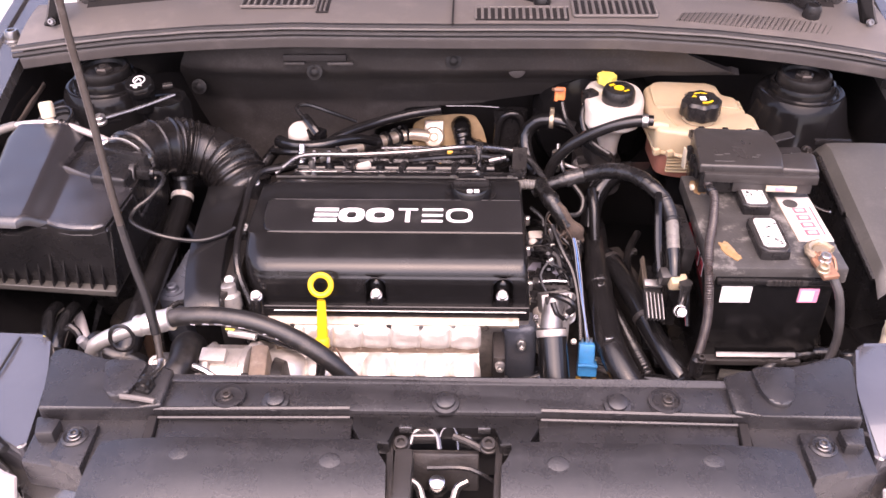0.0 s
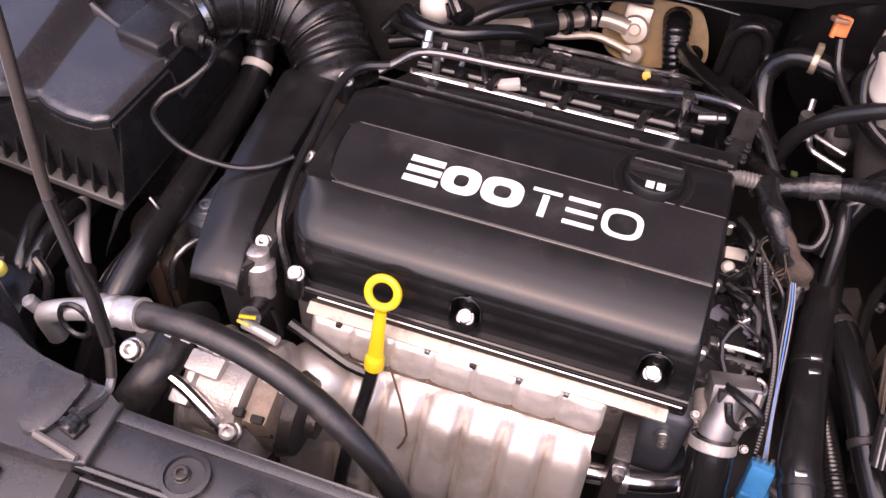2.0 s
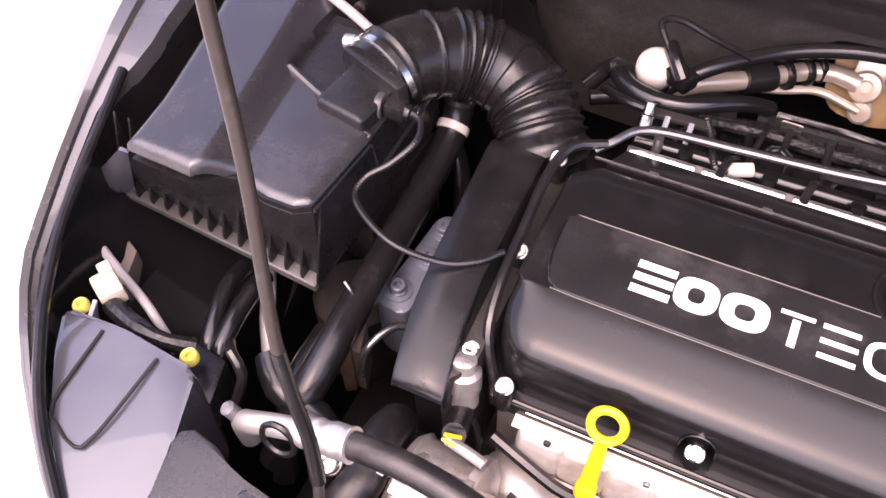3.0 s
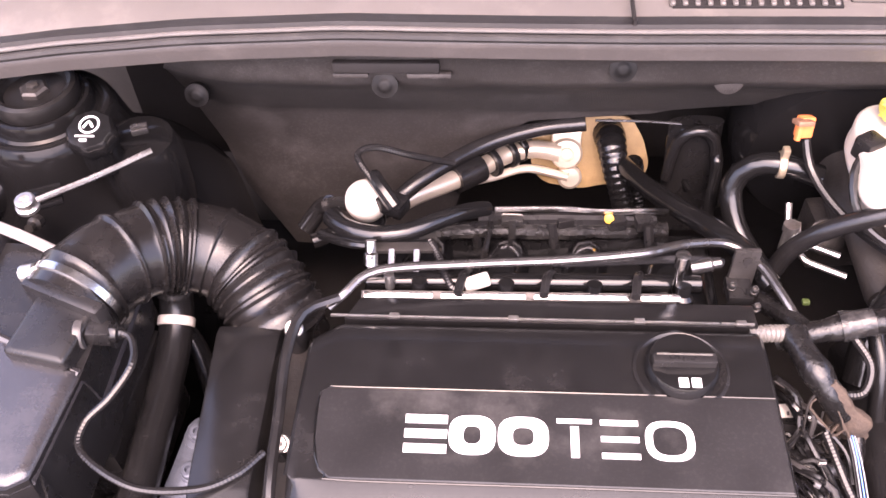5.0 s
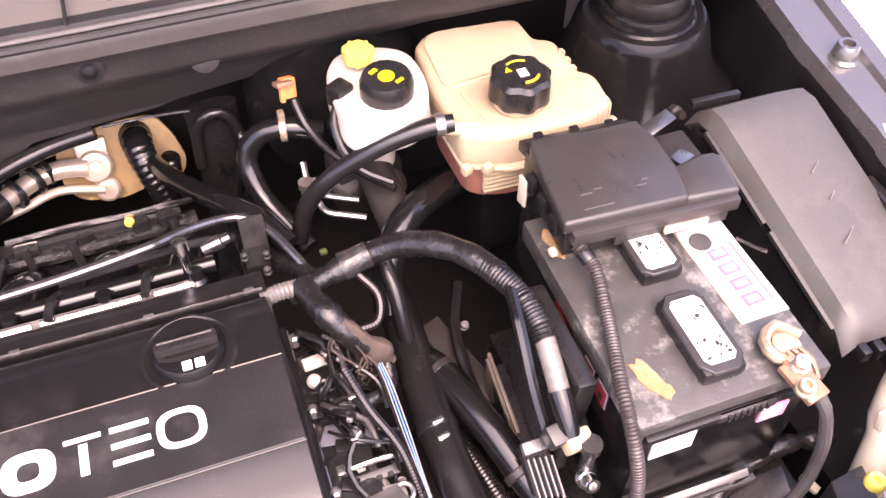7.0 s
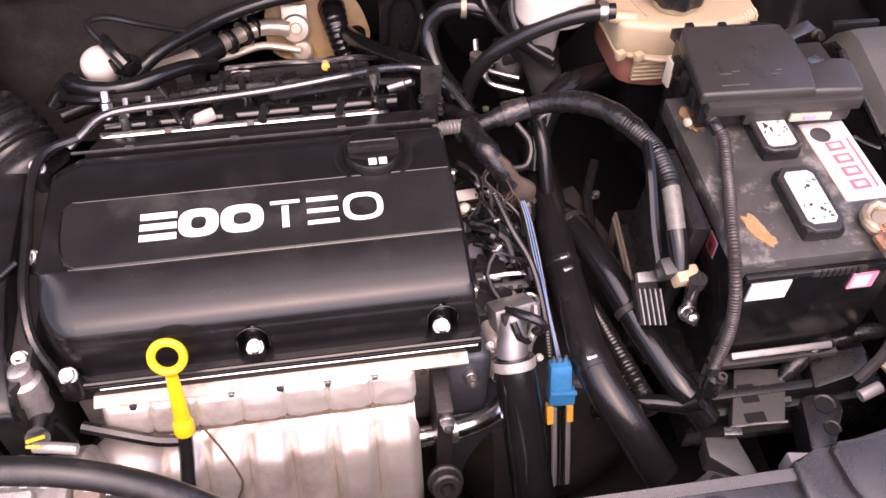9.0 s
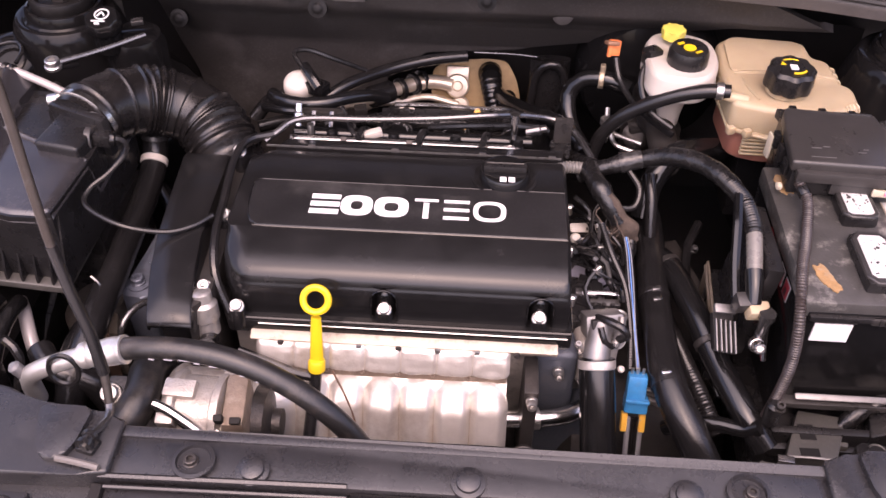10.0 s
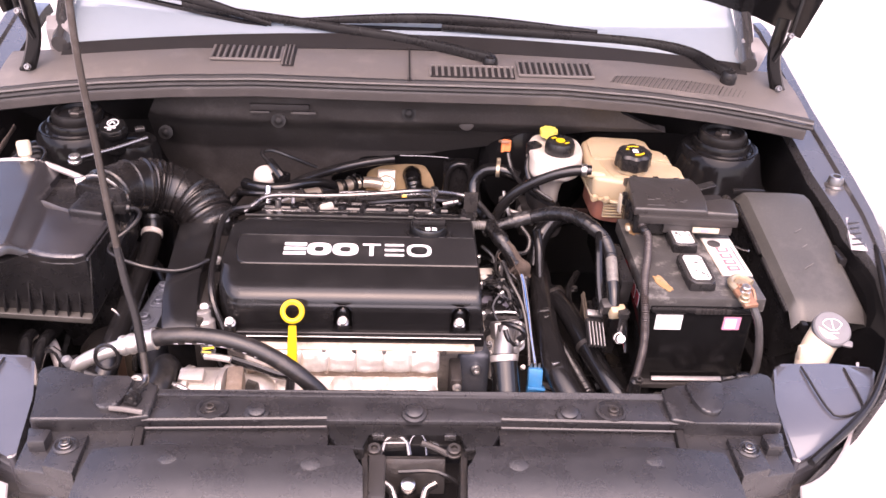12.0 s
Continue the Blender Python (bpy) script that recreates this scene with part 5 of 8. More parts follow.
for x, w in ((-0.235, 0.070), (-0.150, 0.085), (-0.052, 0.095), (0.026, 0.040)):
    part("rail_edge", box((x, 0.549 + 0.026 * (x + 0.112), 0.7925 - 0.021 * (x + 0.112)), (w, 0.0065, 0.0035), rot=(24, 1.2, 1.5), bevel=0.0012), STEEL, rail)
part("fuel_rail_tube", tube([(-0.27, 0.572, 0.785), (-0.10, 0.578, 0.780), (0.07, 0.582, 0.778)], 0.010, 12), GLOSS, rail)
part("rail_stud", lathe((0.043, 0.566, 0.785), (0.043, 0.572, 0.9), [(0.0045, 0), (0.0045, 0.036), (0.0075, 0.037), (0.0075, 0.052), (0.003, 0.054)], 12), STEEL, rail)
part("rail_stud", lathe((-0.245, 0.560, 0.790), (-0.245, 0.572, 0.9), [(0.005, 0), (0.005, 0.018)], 10), ZINC, rail)
for x in (-0.175, -0.09, 0.0):
    part("rail_clip", tube([(x, 0.545, 0.800), (x + 0.004, 0.57, 0.797), (x + 0.010, 0.59, 0.780)], 0.005, 6), PLASTIC, rail)
part("plug_connector", box((-0.157, 0.566, 0.793), (0.027, 0.013, 0.011), rot=(0, -8, 18), bevel=0.003), WHITEP, engine, "small white plug connector")
part("ribbed_lead", tube([(-0.207, 0.612, 0.803), (-0.197, 0.594, 0.799), (-0.188, 0.570, 0.797), (-0.180, 0.556, 0.794), (-0.170, 0.560, 0.793)], 0.0040, 8, rib=(0.0032, 0.0005)), RUBBER, engine)
part("fuel_line", tube([(-0.300, 0.520, 0.806), (-0.286, 0.530, 0.814), (-0.255, 0.556, 0.820), (-0.164, 0.574, 0.812), (-0.07, 0.578, 0.816), (0.010, 0.586, 0.820), (0.055, 0.612, 0.805), (0.103, 0.626, 0.790), (0.130, 0.600, 0.790), (0.148, 0.560, 0.786), (0.160, 0.530, 0.78)], 0.0048, 10, step=0.008), GREYMETAL, engine, "long bent metal fuel line")
part("vacuum_line", tube([(-0.08, 0.60, 0.785), (-0.02, 0.595, 0.795), (0.05, 0.60, 0.795), (0.095, 0.605, 0.785)], 0.005, 8), RUBBER, engine)
part("line_bracket", prism([(0.102, 0.596), (0.128, 0.596), (0.128, 0.602), (0.102, 0.602)], 0.745, 0.812, 0.0015), SLATEP, engine, "folded bracket with a bolt hole")
part("bracket_foot", box((0.112, 0.585, 0.765), (0.026, 0.030, 0.012), bevel=0.003), PLASTIC, engine)
part("bracket_hole", lathe((0.116, 0.5955, 0.800), (0.116, 0, 0.82), [(0.0045, 0), (0.0045, 0.0012)], 12), DARK, engine)
for p in ((0.100, 0.575, 0.780), (0.122, 0.572, 0.778), (0.118, 0.545, 0.785)):
    part("bracket_bolt", bolt(p, (p[0], p[1] - 0.3, 2), 0.0045, 0.010), GREYMETAL, engine)
part("rail_valve", lathe((0.062, 0.597, 0.786), (0.12, 0.60, 0.80), [(0.008, 0), (0.008, 0.020), (0.006, 0.022), (0.006, 0.030)], 14), GREYMETAL, engine)
HB = (0, 0.036, -0.031)  # the injector harness lies deep, close to the manifold's top
part("injector_harness", tube([plus(q, HB) for q in ((-0.25, 0.66, 0.745), (-0.17, 0.665, 0.755), (-0.08, 0.668, 0.752), (0.0, 0.675, 0.748), (0.06, 0.685, 0.74))], 0.010, 10, wobble=0.25), TAPE, engine)
part("harness_pipe", tube([plus(q, HB) for q in ((-0.141, 0.68, 0.775), (-0.069, 0.68, 0.777), (-0.010, 0.68, 0.774), (0.030, 0.68, 0.776), (0.06, 0.695, 0.76))], 0.0036, 8), STEEL, engine)
part("harness_rail", tube([plus(q, HB) for q in ((-0.16, 0.672, 0.764), (-0.08, 0.674, 0.766), (-0.01, 0.676, 0.764), (0.045, 0.682, 0.758))], 0.0075, 8), PLASTIC, engine)
part("harness_stem", box(plus((-0.121, 0.660, 0.752), HB), (0.009, 0.008, 0.060), bevel=0.002), GREYMETAL, engine)
part("harness_saddle", box(plus((-0.121, 0.668, 0.770), HB), (0.026, 0.014, 0.010), bevel=0.003), GREYMETAL, engine)
for x in (-0.165, -0.075, 0.035):
    part("vertical_lead", tube([plus(q, HB) for q in ((x, 0.668, 0.765), (x + 0.004, 0.655, 0.74), (x + 0.012, 0.645, 0.71))], 0.006, 8), PLASTIC, engine)
for x, c in ((-0.195, DARKMETAL), (-0.14, PLASTIC), (-0.06, PLASTIC), (0.0, AMBER), (0.03, PLASTIC)):
    part("harness_plug", box(plus((x, 0.674, 0.764), HB), (0.020, 0.018, 0.016), rot=(0, 0, 12), bevel=0.003), c if c != AMBER else PLASTIC, engine)
part("amber_tab", lathe((-0.010, 0.709, 0.740), (-0.010, 0.655, 0.768), [(0.0055, 0), (0.0055, 0.005), (0.003, 0.006)], 12), AMBER, engine)
part("manifold_brace", tube([plus(q, HB) for q in ((-0.145, 0.665, 0.765), (-0.150, 0.62, 0.775), (-0.155, 0.575, 0.772))], 0.007, 6, squash=0.5), PLASTIC, engine)

# engine mount beside the timing cover
mount = thing("engine_mount", "grey cast engine mount, tinted blue for reflected sky, with three hex bolts", "engine mount")
part("arm", prism(soft([(-0.468, 0.322), (-0.428, 0.318), (-0.424, 0.372), (-0.418, 0.42), (-0.420, 0.462), (-0.452, 0.462), (-0.458, 0.40)], 0.012), 0.60, lambda x, y: 0.690, 0.004), MOUNTCAST, mount)
for x, y in ((-0.449, 0.345), (-0.436, 0.395), (-0.438, 0.438)):
    part("washer", lathe((x, y, 0.689), (x, y, 2), [(0.016, 0), (0.016, 0.003), (0.012, 0.004)], 20), MOUNTCAST, mount)
    part("bolt", bolt((x, y, 0.692), (x, y, 2), 0.0105, 0.011), MOUNTCAST, mount)
part("bushing", lathe((-0.52, 0.36, 0.50), (-0.52, 0.36, 1), [(0.05, 0), (0.05, 0.12), (0.035, 0.14)], 24), DARKMETAL, mount)

# alternator and pump below the front hose
alt = thing("alternator", "cast aluminium alternator body with bolts", "alternator")
part("body", lathe((-0.352, 0.146, 0.672), (-0.20, 0.146, 0.672), [(0.03, 0), (0.060, 0.004), (0.066, 0.012), (0.062, 0.016), (0.062, 0.066), (0.067, 0.068), (0.067, 0.078), (0.055, 0.086), (0.030, 0.092)], 40), CASTALU, alt)
part("top_shell", lathe((-0.340, 0.132, 0.705), (-0.20, 0.128, 0.703), [(0.020, 0), (0.045, 0.002), (0.048, 0.006), (0.048, 0.012), (0.043, 0.015), (0.043, 0.052), (0.047, 0.054), (0.047, 0.062), (0.030, 0.066)], 36), CASTALU, alt, "pale cast shell with raised bands")
part("side_block", box((-0.332, 0.098, 0.736), (0.020, 0.018, 0.022), rot=(20, 0, 0), bevel=0.004), CASTALU, alt)
part("upper_flange", box((-0.322, 0.128, 0.750), (0.036, 0.022, 0.014), rot=(15, 0, -3), bevel=0.004), CASTALU, alt)
part("tie_rod", tube([(-0.345, 0.104, 0.752), (-0.330, 0.100, 0.748), (-0.300, 0.090, 0.730), (-0.285, 0.085, 0.715)], 0.0065, 10), STEEL, alt, "bright steel adjusting bar")
for k in range(5):
    part("cooling_slot", box((-0.335 + 0.011 * k, 0.090, 0.655), (0.004, 0.012, 0.030), rot=(18, 0, 0), bevel=0.001), DARK, alt)
for p, r in (((-0.402, 0.128, 0.734), 0.0125), ((-0.280, 0.088, 0.718), 0.011), ((-0.262, 0.110, 0.700), 0.009)):
    part("bolt", bolt(p, (p[0], p[1] - 0.5, p[2] + 0.8), r, 0.014), ZINC, alt)
part("end_bracket", box((-0.262, 0.132, 0.700), (0.026, 0.066, 0.088), rot=(10, 0, 4), bevel=0.008), SHADEGRIME, alt, "grimy beige end bracket")
part("end_nose", lathe((-0.250, 0.146, 0.672), (-0.20, 0.146, 0.672), [(0.045, 0), (0.040, 0.014), (0.018, 0.020), (0.018, 0.030)], 24), DARKMETAL, alt)
for dx, dz, w in ((-0.012, 0.034, 0.010), (0.006, 0.030, 0.012), (-0.010, 0.004, 0.009), (0.008, -0.004, 0.012)):
    part("bracket_gap", box((-0.262 + dx, 0.098 + 0.15 * (0.034 - dz), 0.706 + dz), (w, 0.008, 0.016), rot=(22, 0, 4), bevel=0.002), DARK, alt)
part("bracket", box((-0.398, 0.150, 0.700), (0.040, 0.04, 0.05), rot=(20, 0, 0), bevel=0.008), DARKMETAL, alt)
part("pulley_cover", lathe((-0.385, 0.165, 0.62), (-0.355, 0.165, 0.62), [(0.06, 0), (0.06, 0.028), (0.03, 0.032)], 28), DARKMETAL, alt)

rng = random.Random(5)

# ---- battery and its tray ----
batt = thing("battery", "black car battery with a dusty stained lid", "battery")
part("case", box((0.461, 0.365, 0.715), (0.172, 0.245, 0.190), bevel=0.004), GLOSS, batt)
part("lid", box((0.466, 0.368, 0.810), (0.190, 0.250, 0.026), bevel=0.004), BATTOP, batt, "grimy grey lid with ochre stain")
part("lid_step", box((0.461, 0.241, 0.801), (0.165, 0.008, 0.008), bevel=0.003), PLASTIC, batt)
for x, y, w, d in ((0.462, 0.306, 0.044, 0.090), (0.465, 0.404, 0.044, 0.056)):
    v = part("vent_cap", box((x, y, 0.829), (w, d, 0.020), bevel=0.008, seg=2), PLASTIC, batt)
    rim = [(x + w * a, y + d * b) for a, b in ((-0.5, -0.36), (-0.28, -0.5), (0.28, -0.5), (0.5, -0.36), (0.5, 0.36), (0.28, 0.5), (-0.28, 0.5), (-0.5, 0.36))]
    part("cap_rim", prism(rim, 0.835, 0.8402, 0.0012, 1), SLATEP, v)
    part("print_panel", prism([(x + w * a * 0.72, y + d * b * 0.80) for a, b in ((-0.5, -0.42), (-0.36, -0.5), (0.36, -0.5), (0.5, -0.42), (0.5, 0.42), (0.36, 0.5), (-0.36, 0.5), (-0.5, 0.42))], 0.838, 0.8412, 0), SCUFF, v, "scuffed white print")
    for k in range(13):
        a, b = rng.uniform(-0.30, 0.30) * w, rng.uniform(-0.33, 0.33) * d
        part("scuff", box((x + a, y + b, 0.8412), (rng.uniform(0.0015, 0.0050), rng.uniform(0.0015, 0.0042), 0.0008), rot=(0, 0, rng.uniform(0, 90)), bevel=0.0003, seg=1), SLATEP, v)


def blot(cx, cy, a, b, turn, seed, z0=0.8215, z1=0.8242):
    """An irregular crusted patch."""
    pts = []
    for k in range(40):
        t = 2 * math.pi * k / 40
        r = 1 + 0.45 * noise.noise(Vector((math.cos(t) * 1.6, math.sin(t) * 1.6, seed))) + 0.2 * noise.noise(Vector((math.cos(t) * 5, math.sin(t) * 5, seed)))
        x, y = a * r * math.cos(t), b * r * math.sin(t)
        pts.append((cx + x * math.cos(turn) - y * math.sin(turn), cy + x * math.sin(turn) + y * math.cos(turn)))
    return prism(pts, z0, z1, 0.0008, 1)


part("stain", blot(0.402, 0.284, 0.0095, 0.023, 0.25, 1.3), STAIN, batt, "ochre acid stain")
part("stain", blot(0.408, 0.270, 0.0065, 0.010, 0.5, 4.1, 0.8212, 0.8236), STAIN, batt)
for y in (0.336, 0.309):
    g = part("side_print", box((0.3746, y, 0.776), (0.0008, 0.020, 0.025), bevel=0, seg=1), WIREW, batt, "red block print with a pale outline")
    part("print_fill", box((0.3741, y, 0.776), (0.0008, 0.0165, 0.0215), bevel=0, seg=1), material("dull_red_print", (0.22, 0.02, 0.03), 0.5, var=0.3, scale=80, bump=0.05), g)
    part("print_gap", box((0.3736, y, 0.773), (0.0008, 0.0055, 0.010), bevel=0, seg=1), PLASTIC, g)
part("stain", blot(0.392, 0.455, 0.012, 0.020, 0.1, 7.7), STAIN, batt)
stk = part("sticker", prism([(0.509, 0.308), (0.560, 0.309), (0.558, 0.427), (0.506, 0.427)], 0.8225, 0.8240, 0), STICKER, batt, "worn white sticker with faded red print")
part("gold_edge", prism([(0.508, 0.308), (0.5100, 0.308), (0.5070, 0.427), (0.505, 0.427)], 0.8226, 0.8243, 0), TANPIPE, stk)
part("roundel", lathe((0.524, 0.408, 0.8240), (0.524, 0.408, 2), [(0.0115, 0), (0.0115, 0.0006), (0.008, 0.0006), (0.008, 0.0002)], 20), DULLCABLE, stk)
for k in range(4):
    y = 0.389 - 0.0195 * k
    part("print_block", box((0.533 + 0.0006 * k, y, 0.8243), (0.020, 0.0135, 0.0006), rot=(0, 0, 4), bevel=0, seg=1), FADEDRED, stk)
    part("print_gap", box((0.533 + 0.0006 * k, y, 0.8246), (0.0125, 0.0065, 0.0006), rot=(0, 0, 4), bevel=0, seg=1), STICKER, stk)
part("print_rule", box((0.5515, 0.362, 0.8243), (0.0022, 0.075, 0.0006), rot=(0, 0, 1), bevel=0, seg=1), FADEDRED, stk)
part("carry_strap", box((0.478, 0.2405, 0.800), (0.060, 0.008, 0.010), bevel=0.003), SLATEP, batt)
for k in range(7):
    part("strap_rib", box((0.458 + 0.0065 * k, 0.2362, 0.8015), (0.0030, 0.003, 0.008), bevel=0), DARK, batt)
for x, w in ((0.410, 0.050), (0.530, 0.040)):
    part("case_rib", box((x, 0.2420, 0.797), (w, 0.006, 0.005), bevel=0.001), SLATEP, batt)
part("front_label", box((0.410, 0.2412, 0.777), (0.043, 0.002, 0.028), bevel=0), WHITE, batt, "white paper label")
part("front_label", box((0.513, 0.2412, 0.776), (0.028, 0.002, 0.024), bevel=0), PINK, batt, "pink-edged paper label")
part("label_core", box((0.511, 0.2402, 0.776), (0.018, 0.001, 0.018), bevel=0), WHITE, batt)
part("base_rail", box((0.458, 0.236, 0.6650), (0.118, 0.008, 0.006), rot=(30, 0, 0), bevel=0.0015), FINMETAL, batt)
part("base_ledge", box((0.450, 0.236, 0.655), (0.150, 0.016, 0.010), bevel=0.003), SLATEP, batt)
term = part("terminal", lathe((0.527, 0.272, 0.822), (0.527, 0.272, 2), [(0.0165, 0), (0.0165, 0.008), (0.0120, 0.0085), (0.0110, 0.0125), (0.004, 0.013)], 22), LEAD, batt, "corroded brass terminal clamp")
part("clamp", tube([(0.545, 0.275, 0.832), (0.530, 0.292, 0.833), (0.511, 0.280, 0.833), (0.512, 0.262, 0.833), (0.533, 0.248, 0.832)], 0.006, 8, squash=0.9), LEAD, term)
part("clamp_bolt", bolt((0.524, 0.247, 0.834), (0.524, 0.1, 2), 0.009, 0.012), ZINC, term)
part("lug", box((0.522, 0.235, 0.830), (0.024, 0.040, 0.007), rot=(8, 0, 12), bevel=0.002), COPPER, term)
part("clamp_bolt", bolt((0.516, 0.226, 0.832), (0.516, 0.1, 2), 0.009, 0.011), LEAD, term)
part("lug", box((0.527, 0.255, 0.833), (0.028, 0.016, 0.006), rot=(0, 10, 35), bevel=0.002), COPPER, term)
for k in range(4):
    part("strand", tube([(0.515 + 0.006 * k, 0.262, 0.838), (0.520 + 0.006 * k, 0.248, 0.836), (0.524 + 0.005 * k, 0.235, 0.826)], 0.0022, 6), COPPER, term)

tray = thing("battery_tray", "black plastic battery tray with open brackets", "tray")
part("base", prism([(0.350, 0.19), (0.585, 0.19), (0.59, 0.51), (0.350, 0.51)], 0.55, 0.618, 0.006), PLASTIC, tray)
part("front_lip", box((0.45, 0.205, 0.625), (0.16, 0.012, 0.030), bevel=0.004), PLASTIC, tray)
part("clamp_bracket", prism([(0.488, 0.196), (0.548, 0.200), (0.556, 0.232), (0.496, 0.236)], 0.60, lambda x, y: 0.652 + 0.3 * (x - 0.52), 0.004), PLASTIC, tray, "folded black hold-down bracket")
part("front_bracket", prism([(0.381, 0.166), (0.442, 0.164), (0.469, 0.228), (0.410, 0.236)], 0.618, 0.638, 0.003), ECUP, tray, "weathered grey bracket with square holes")
for x, y, w, d in ((0.414, 0.203, 0.020, 0.024), (0.411, 0.172, 0.024, 0.015)):
    part("square_hole", prism([(x - w / 2, y - d / 2), (x + w / 2, y - d / 2), (x + w / 2, y + d / 2), (x - w / 2, y + d / 2)], 0.634, 0.6388, 0.001, 1), CLIPBLACK, tray)
part("bracket_edge", tube([(0.379, 0.165, 0.638), (0.410, 0.165, 0.6385), (0.444, 0.163, 0.638)], 0.0018, 6), FINMETAL, tray)
part("rear_shelf", prism([(0.430, 0.226), (0.474, 0.222), (0.466, 0.192), (0.436, 0.196)], 0.612, 0.626, 0.003), ECUP, tray)
part("bent_plate", prism([(0.347, 0.138), (0.349, 0.160), (0.384, 0.155), (0.394, 0.108), (0.384, 0.104)], 0.600, lambda x, y: 0.632 + 0.12 * (y - 0.13), 0.003), ECUP, tray)
part("plate_clip", box((0.378, 0.158, 0.641), (0.020, 0.010, 0.006), rot=(0, 0, -8), bevel=0.0015), GREYMETAL, tray)
part("front_gusset", prism([(0.342, 0.124), (0.296, 0.098), (0.296, 0.086), (0.394, 0.086), (0.392, 0.101)], 0.612, 0.6315, 0.002), ECUP, tray, "grey support plate with a round hole")
part("gusset_hole", lathe((0.346, 0.109, 0.631), (0.346, 0.109, 2), [(0.0085, 0), (0.0085, 0.0012)], 18), CLIPBLACK, tray)
part("pale_strip", prism([(0.430, 0.131), (0.508, 0.118), (0.502, 0.104), (0.432, 0.100)], 0.600, 0.634, 0.003), SILVERP, tray, "pale painted body edge")
part("side_bracket", prism(soft([(0.455, 0.126), (0.478, 0.121), (0.512, 0.172), (0.507, 0.188), (0.470, 0.190)], 0.006), 0.600, 0.640, 0.003), PLASTIC, tray)
for x, y, r in ((0.491, 0.176, 0.0110), (0.487, 0.147, 0.0085)):
    part("bracket_hole", lathe((x, y, 0.6398), (x, y, 2), [(r, 0), (r, 0.0012)], 18), CLIPBLACK, tray)
    part("hole_rim", tube([(x + r * math.cos(a), y + r * math.sin(a), 0.641) for a in spread(-0.6, 2.4, 9)], 0.0016, 6, step=0.004), ECUP, tray)
part("pale_sleeve", tube([(0.534, 0.179, 0.642), (0.546, 0.182, 0.645), (0.558, 0.185, 0.647)], 0.0070, 14), SILVERP, tray, "pale sleeve on a lead")
part("cream_tab", box((0.581, 0.211, 0.642), (0.010, 0.022, 0.006), rot=(20, 0, 30), bevel=0.002), CREAM, tray)
part("bolt", bolt((0.365, 0.195, 0.690), (0.365, 0, 2), 0.007, 0.010), DARKMETAL, tray)
part("lock_screw", lathe((0.362, 0.200, 0.66), (0.362, 0.200, 2), [(0.010, 0), (0.010, 0.030), (0.006, 0.034)], 12), PLASTIC, tray)
tagged(part("negative_cable", tube([(0.528, 0.232, 0.828), (0.541, 0.216, 0.804), (0.550, 0.206, 0.760), (0.553, 0.202, 0.720), (0.546, 0.196, 0.690), (0.528, 0.19, 0.662)], 0.0062, 10), DULLCABLE), "dull dark grey battery earth cable bending down", "cable")

tagged(part("lamp_wiring", tube([(0.632, 0.250, 0.640), (0.580, 0.252, 0.655), (0.532, 0.246, 0.657), (0.490, 0.234, 0.650), (0.455, 0.215, 0.63)], 0.0100, 12, wobble=0.5, step=0.005), TAPE), "wrinkled taped black lamp wiring behind the battery tray", "wiring")

# ---- fuse box behind the battery ----
fuse = thing("fuse_box", "satin black fuse box cover with a bright worn front edge", "fuse box")
part("base", prism([(0.386, 0.434), (0.502, 0.430), (0.502, 0.540), (0.392, 0.545)], 0.8265, 0.870, 0.004), PLASTIC, fuse)
part("rear_leg", prism([(0.392, 0.498), (0.500, 0.498), (0.500, 0.543), (0.394, 0.546)], 0.70, 0.828, 0.004), PLASTIC, fuse)
lidp = part("cover", prism([(0.380, 0.427), (0.507, 0.421), (0.513, 0.461), (0.512, 0.505), (0.508, 0.531), (0.395, 0.540), (0.390, 0.530)], 0.866, lambda x, y: 0.882 + 0.04 * (y - 0.424), 0.0045, 3), SLATEP, fuse)
part("side_step", prism([(0.504, 0.4212), (0.560, 0.416), (0.566, 0.462), (0.560, 0.469), (0.545, 0.471), (0.510, 0.463)], 0.864, lambda x, y: 0.8795 + 0.03 * (y - 0.424), 0.0045, 3), SLATEP, lidp)
part("front_ledge", prism([(0.388, 0.4195), (0.560, 0.4105), (0.561, 0.424), (0.388, 0.433)], 0.855, 0.8705, 0.003), SLATEP, lidp)
part("rear_slope", prism([(0.394, 0.534), (0.503, 0.526), (0.497, 0.544), (0.389, 0.555)], 0.860, lambda x, y: 0.884 - 0.55 * (y - 0.536), 0.002), PANELP, lidp)
for x in (0.408, 0.446, 0.484):
    part("tab", box((x, 0.5505 - 0.09 * (x - 0.40), 0.8765), (0.010, 0.008, 0.009), bevel=0.002), RUBBER, lidp)
for x, y, w in ((0.420, 0.437, 0.030), (0.415, 0.455, 0.012), (0.428, 0.458, 0.008), (0.470, 0.449, 0.010), (0.476, 0.455, 0.006)):
    part("scratch", box((x, y, 0.8824 + 0.04 * (y - 0.424)), (w, 0.0011, 0.0006), rot=(0, 0, -2), bevel=0, seg=1), FINMETAL, lidp)
for y in (0.452, 0.480, 0.508):
    part("side_catch", box((0.384, y, 0.856), (0.008, 0.014, 0.022), rot=(0, 0, 6), bevel=0.002), PLASTIC, fuse)
part("under_strip", box((0.495, 0.424, 0.846), (0.120, 0.010, 0.020), rot=(0, 0, -3), bevel=0.003), SLATEP, fuse)
part("pale_seal", box((0.508, 0.4165, 0.846), (0.046, 0.004, 0.010), rot=(0, 0, -3), bevel=0.001), CREAM, fuse)
part("red_seal", box((0.506, 0.4140, 0.847), (0.014, 0.003, 0.006), rot=(0, 0, -3), bevel=0.001), PINK, fuse)
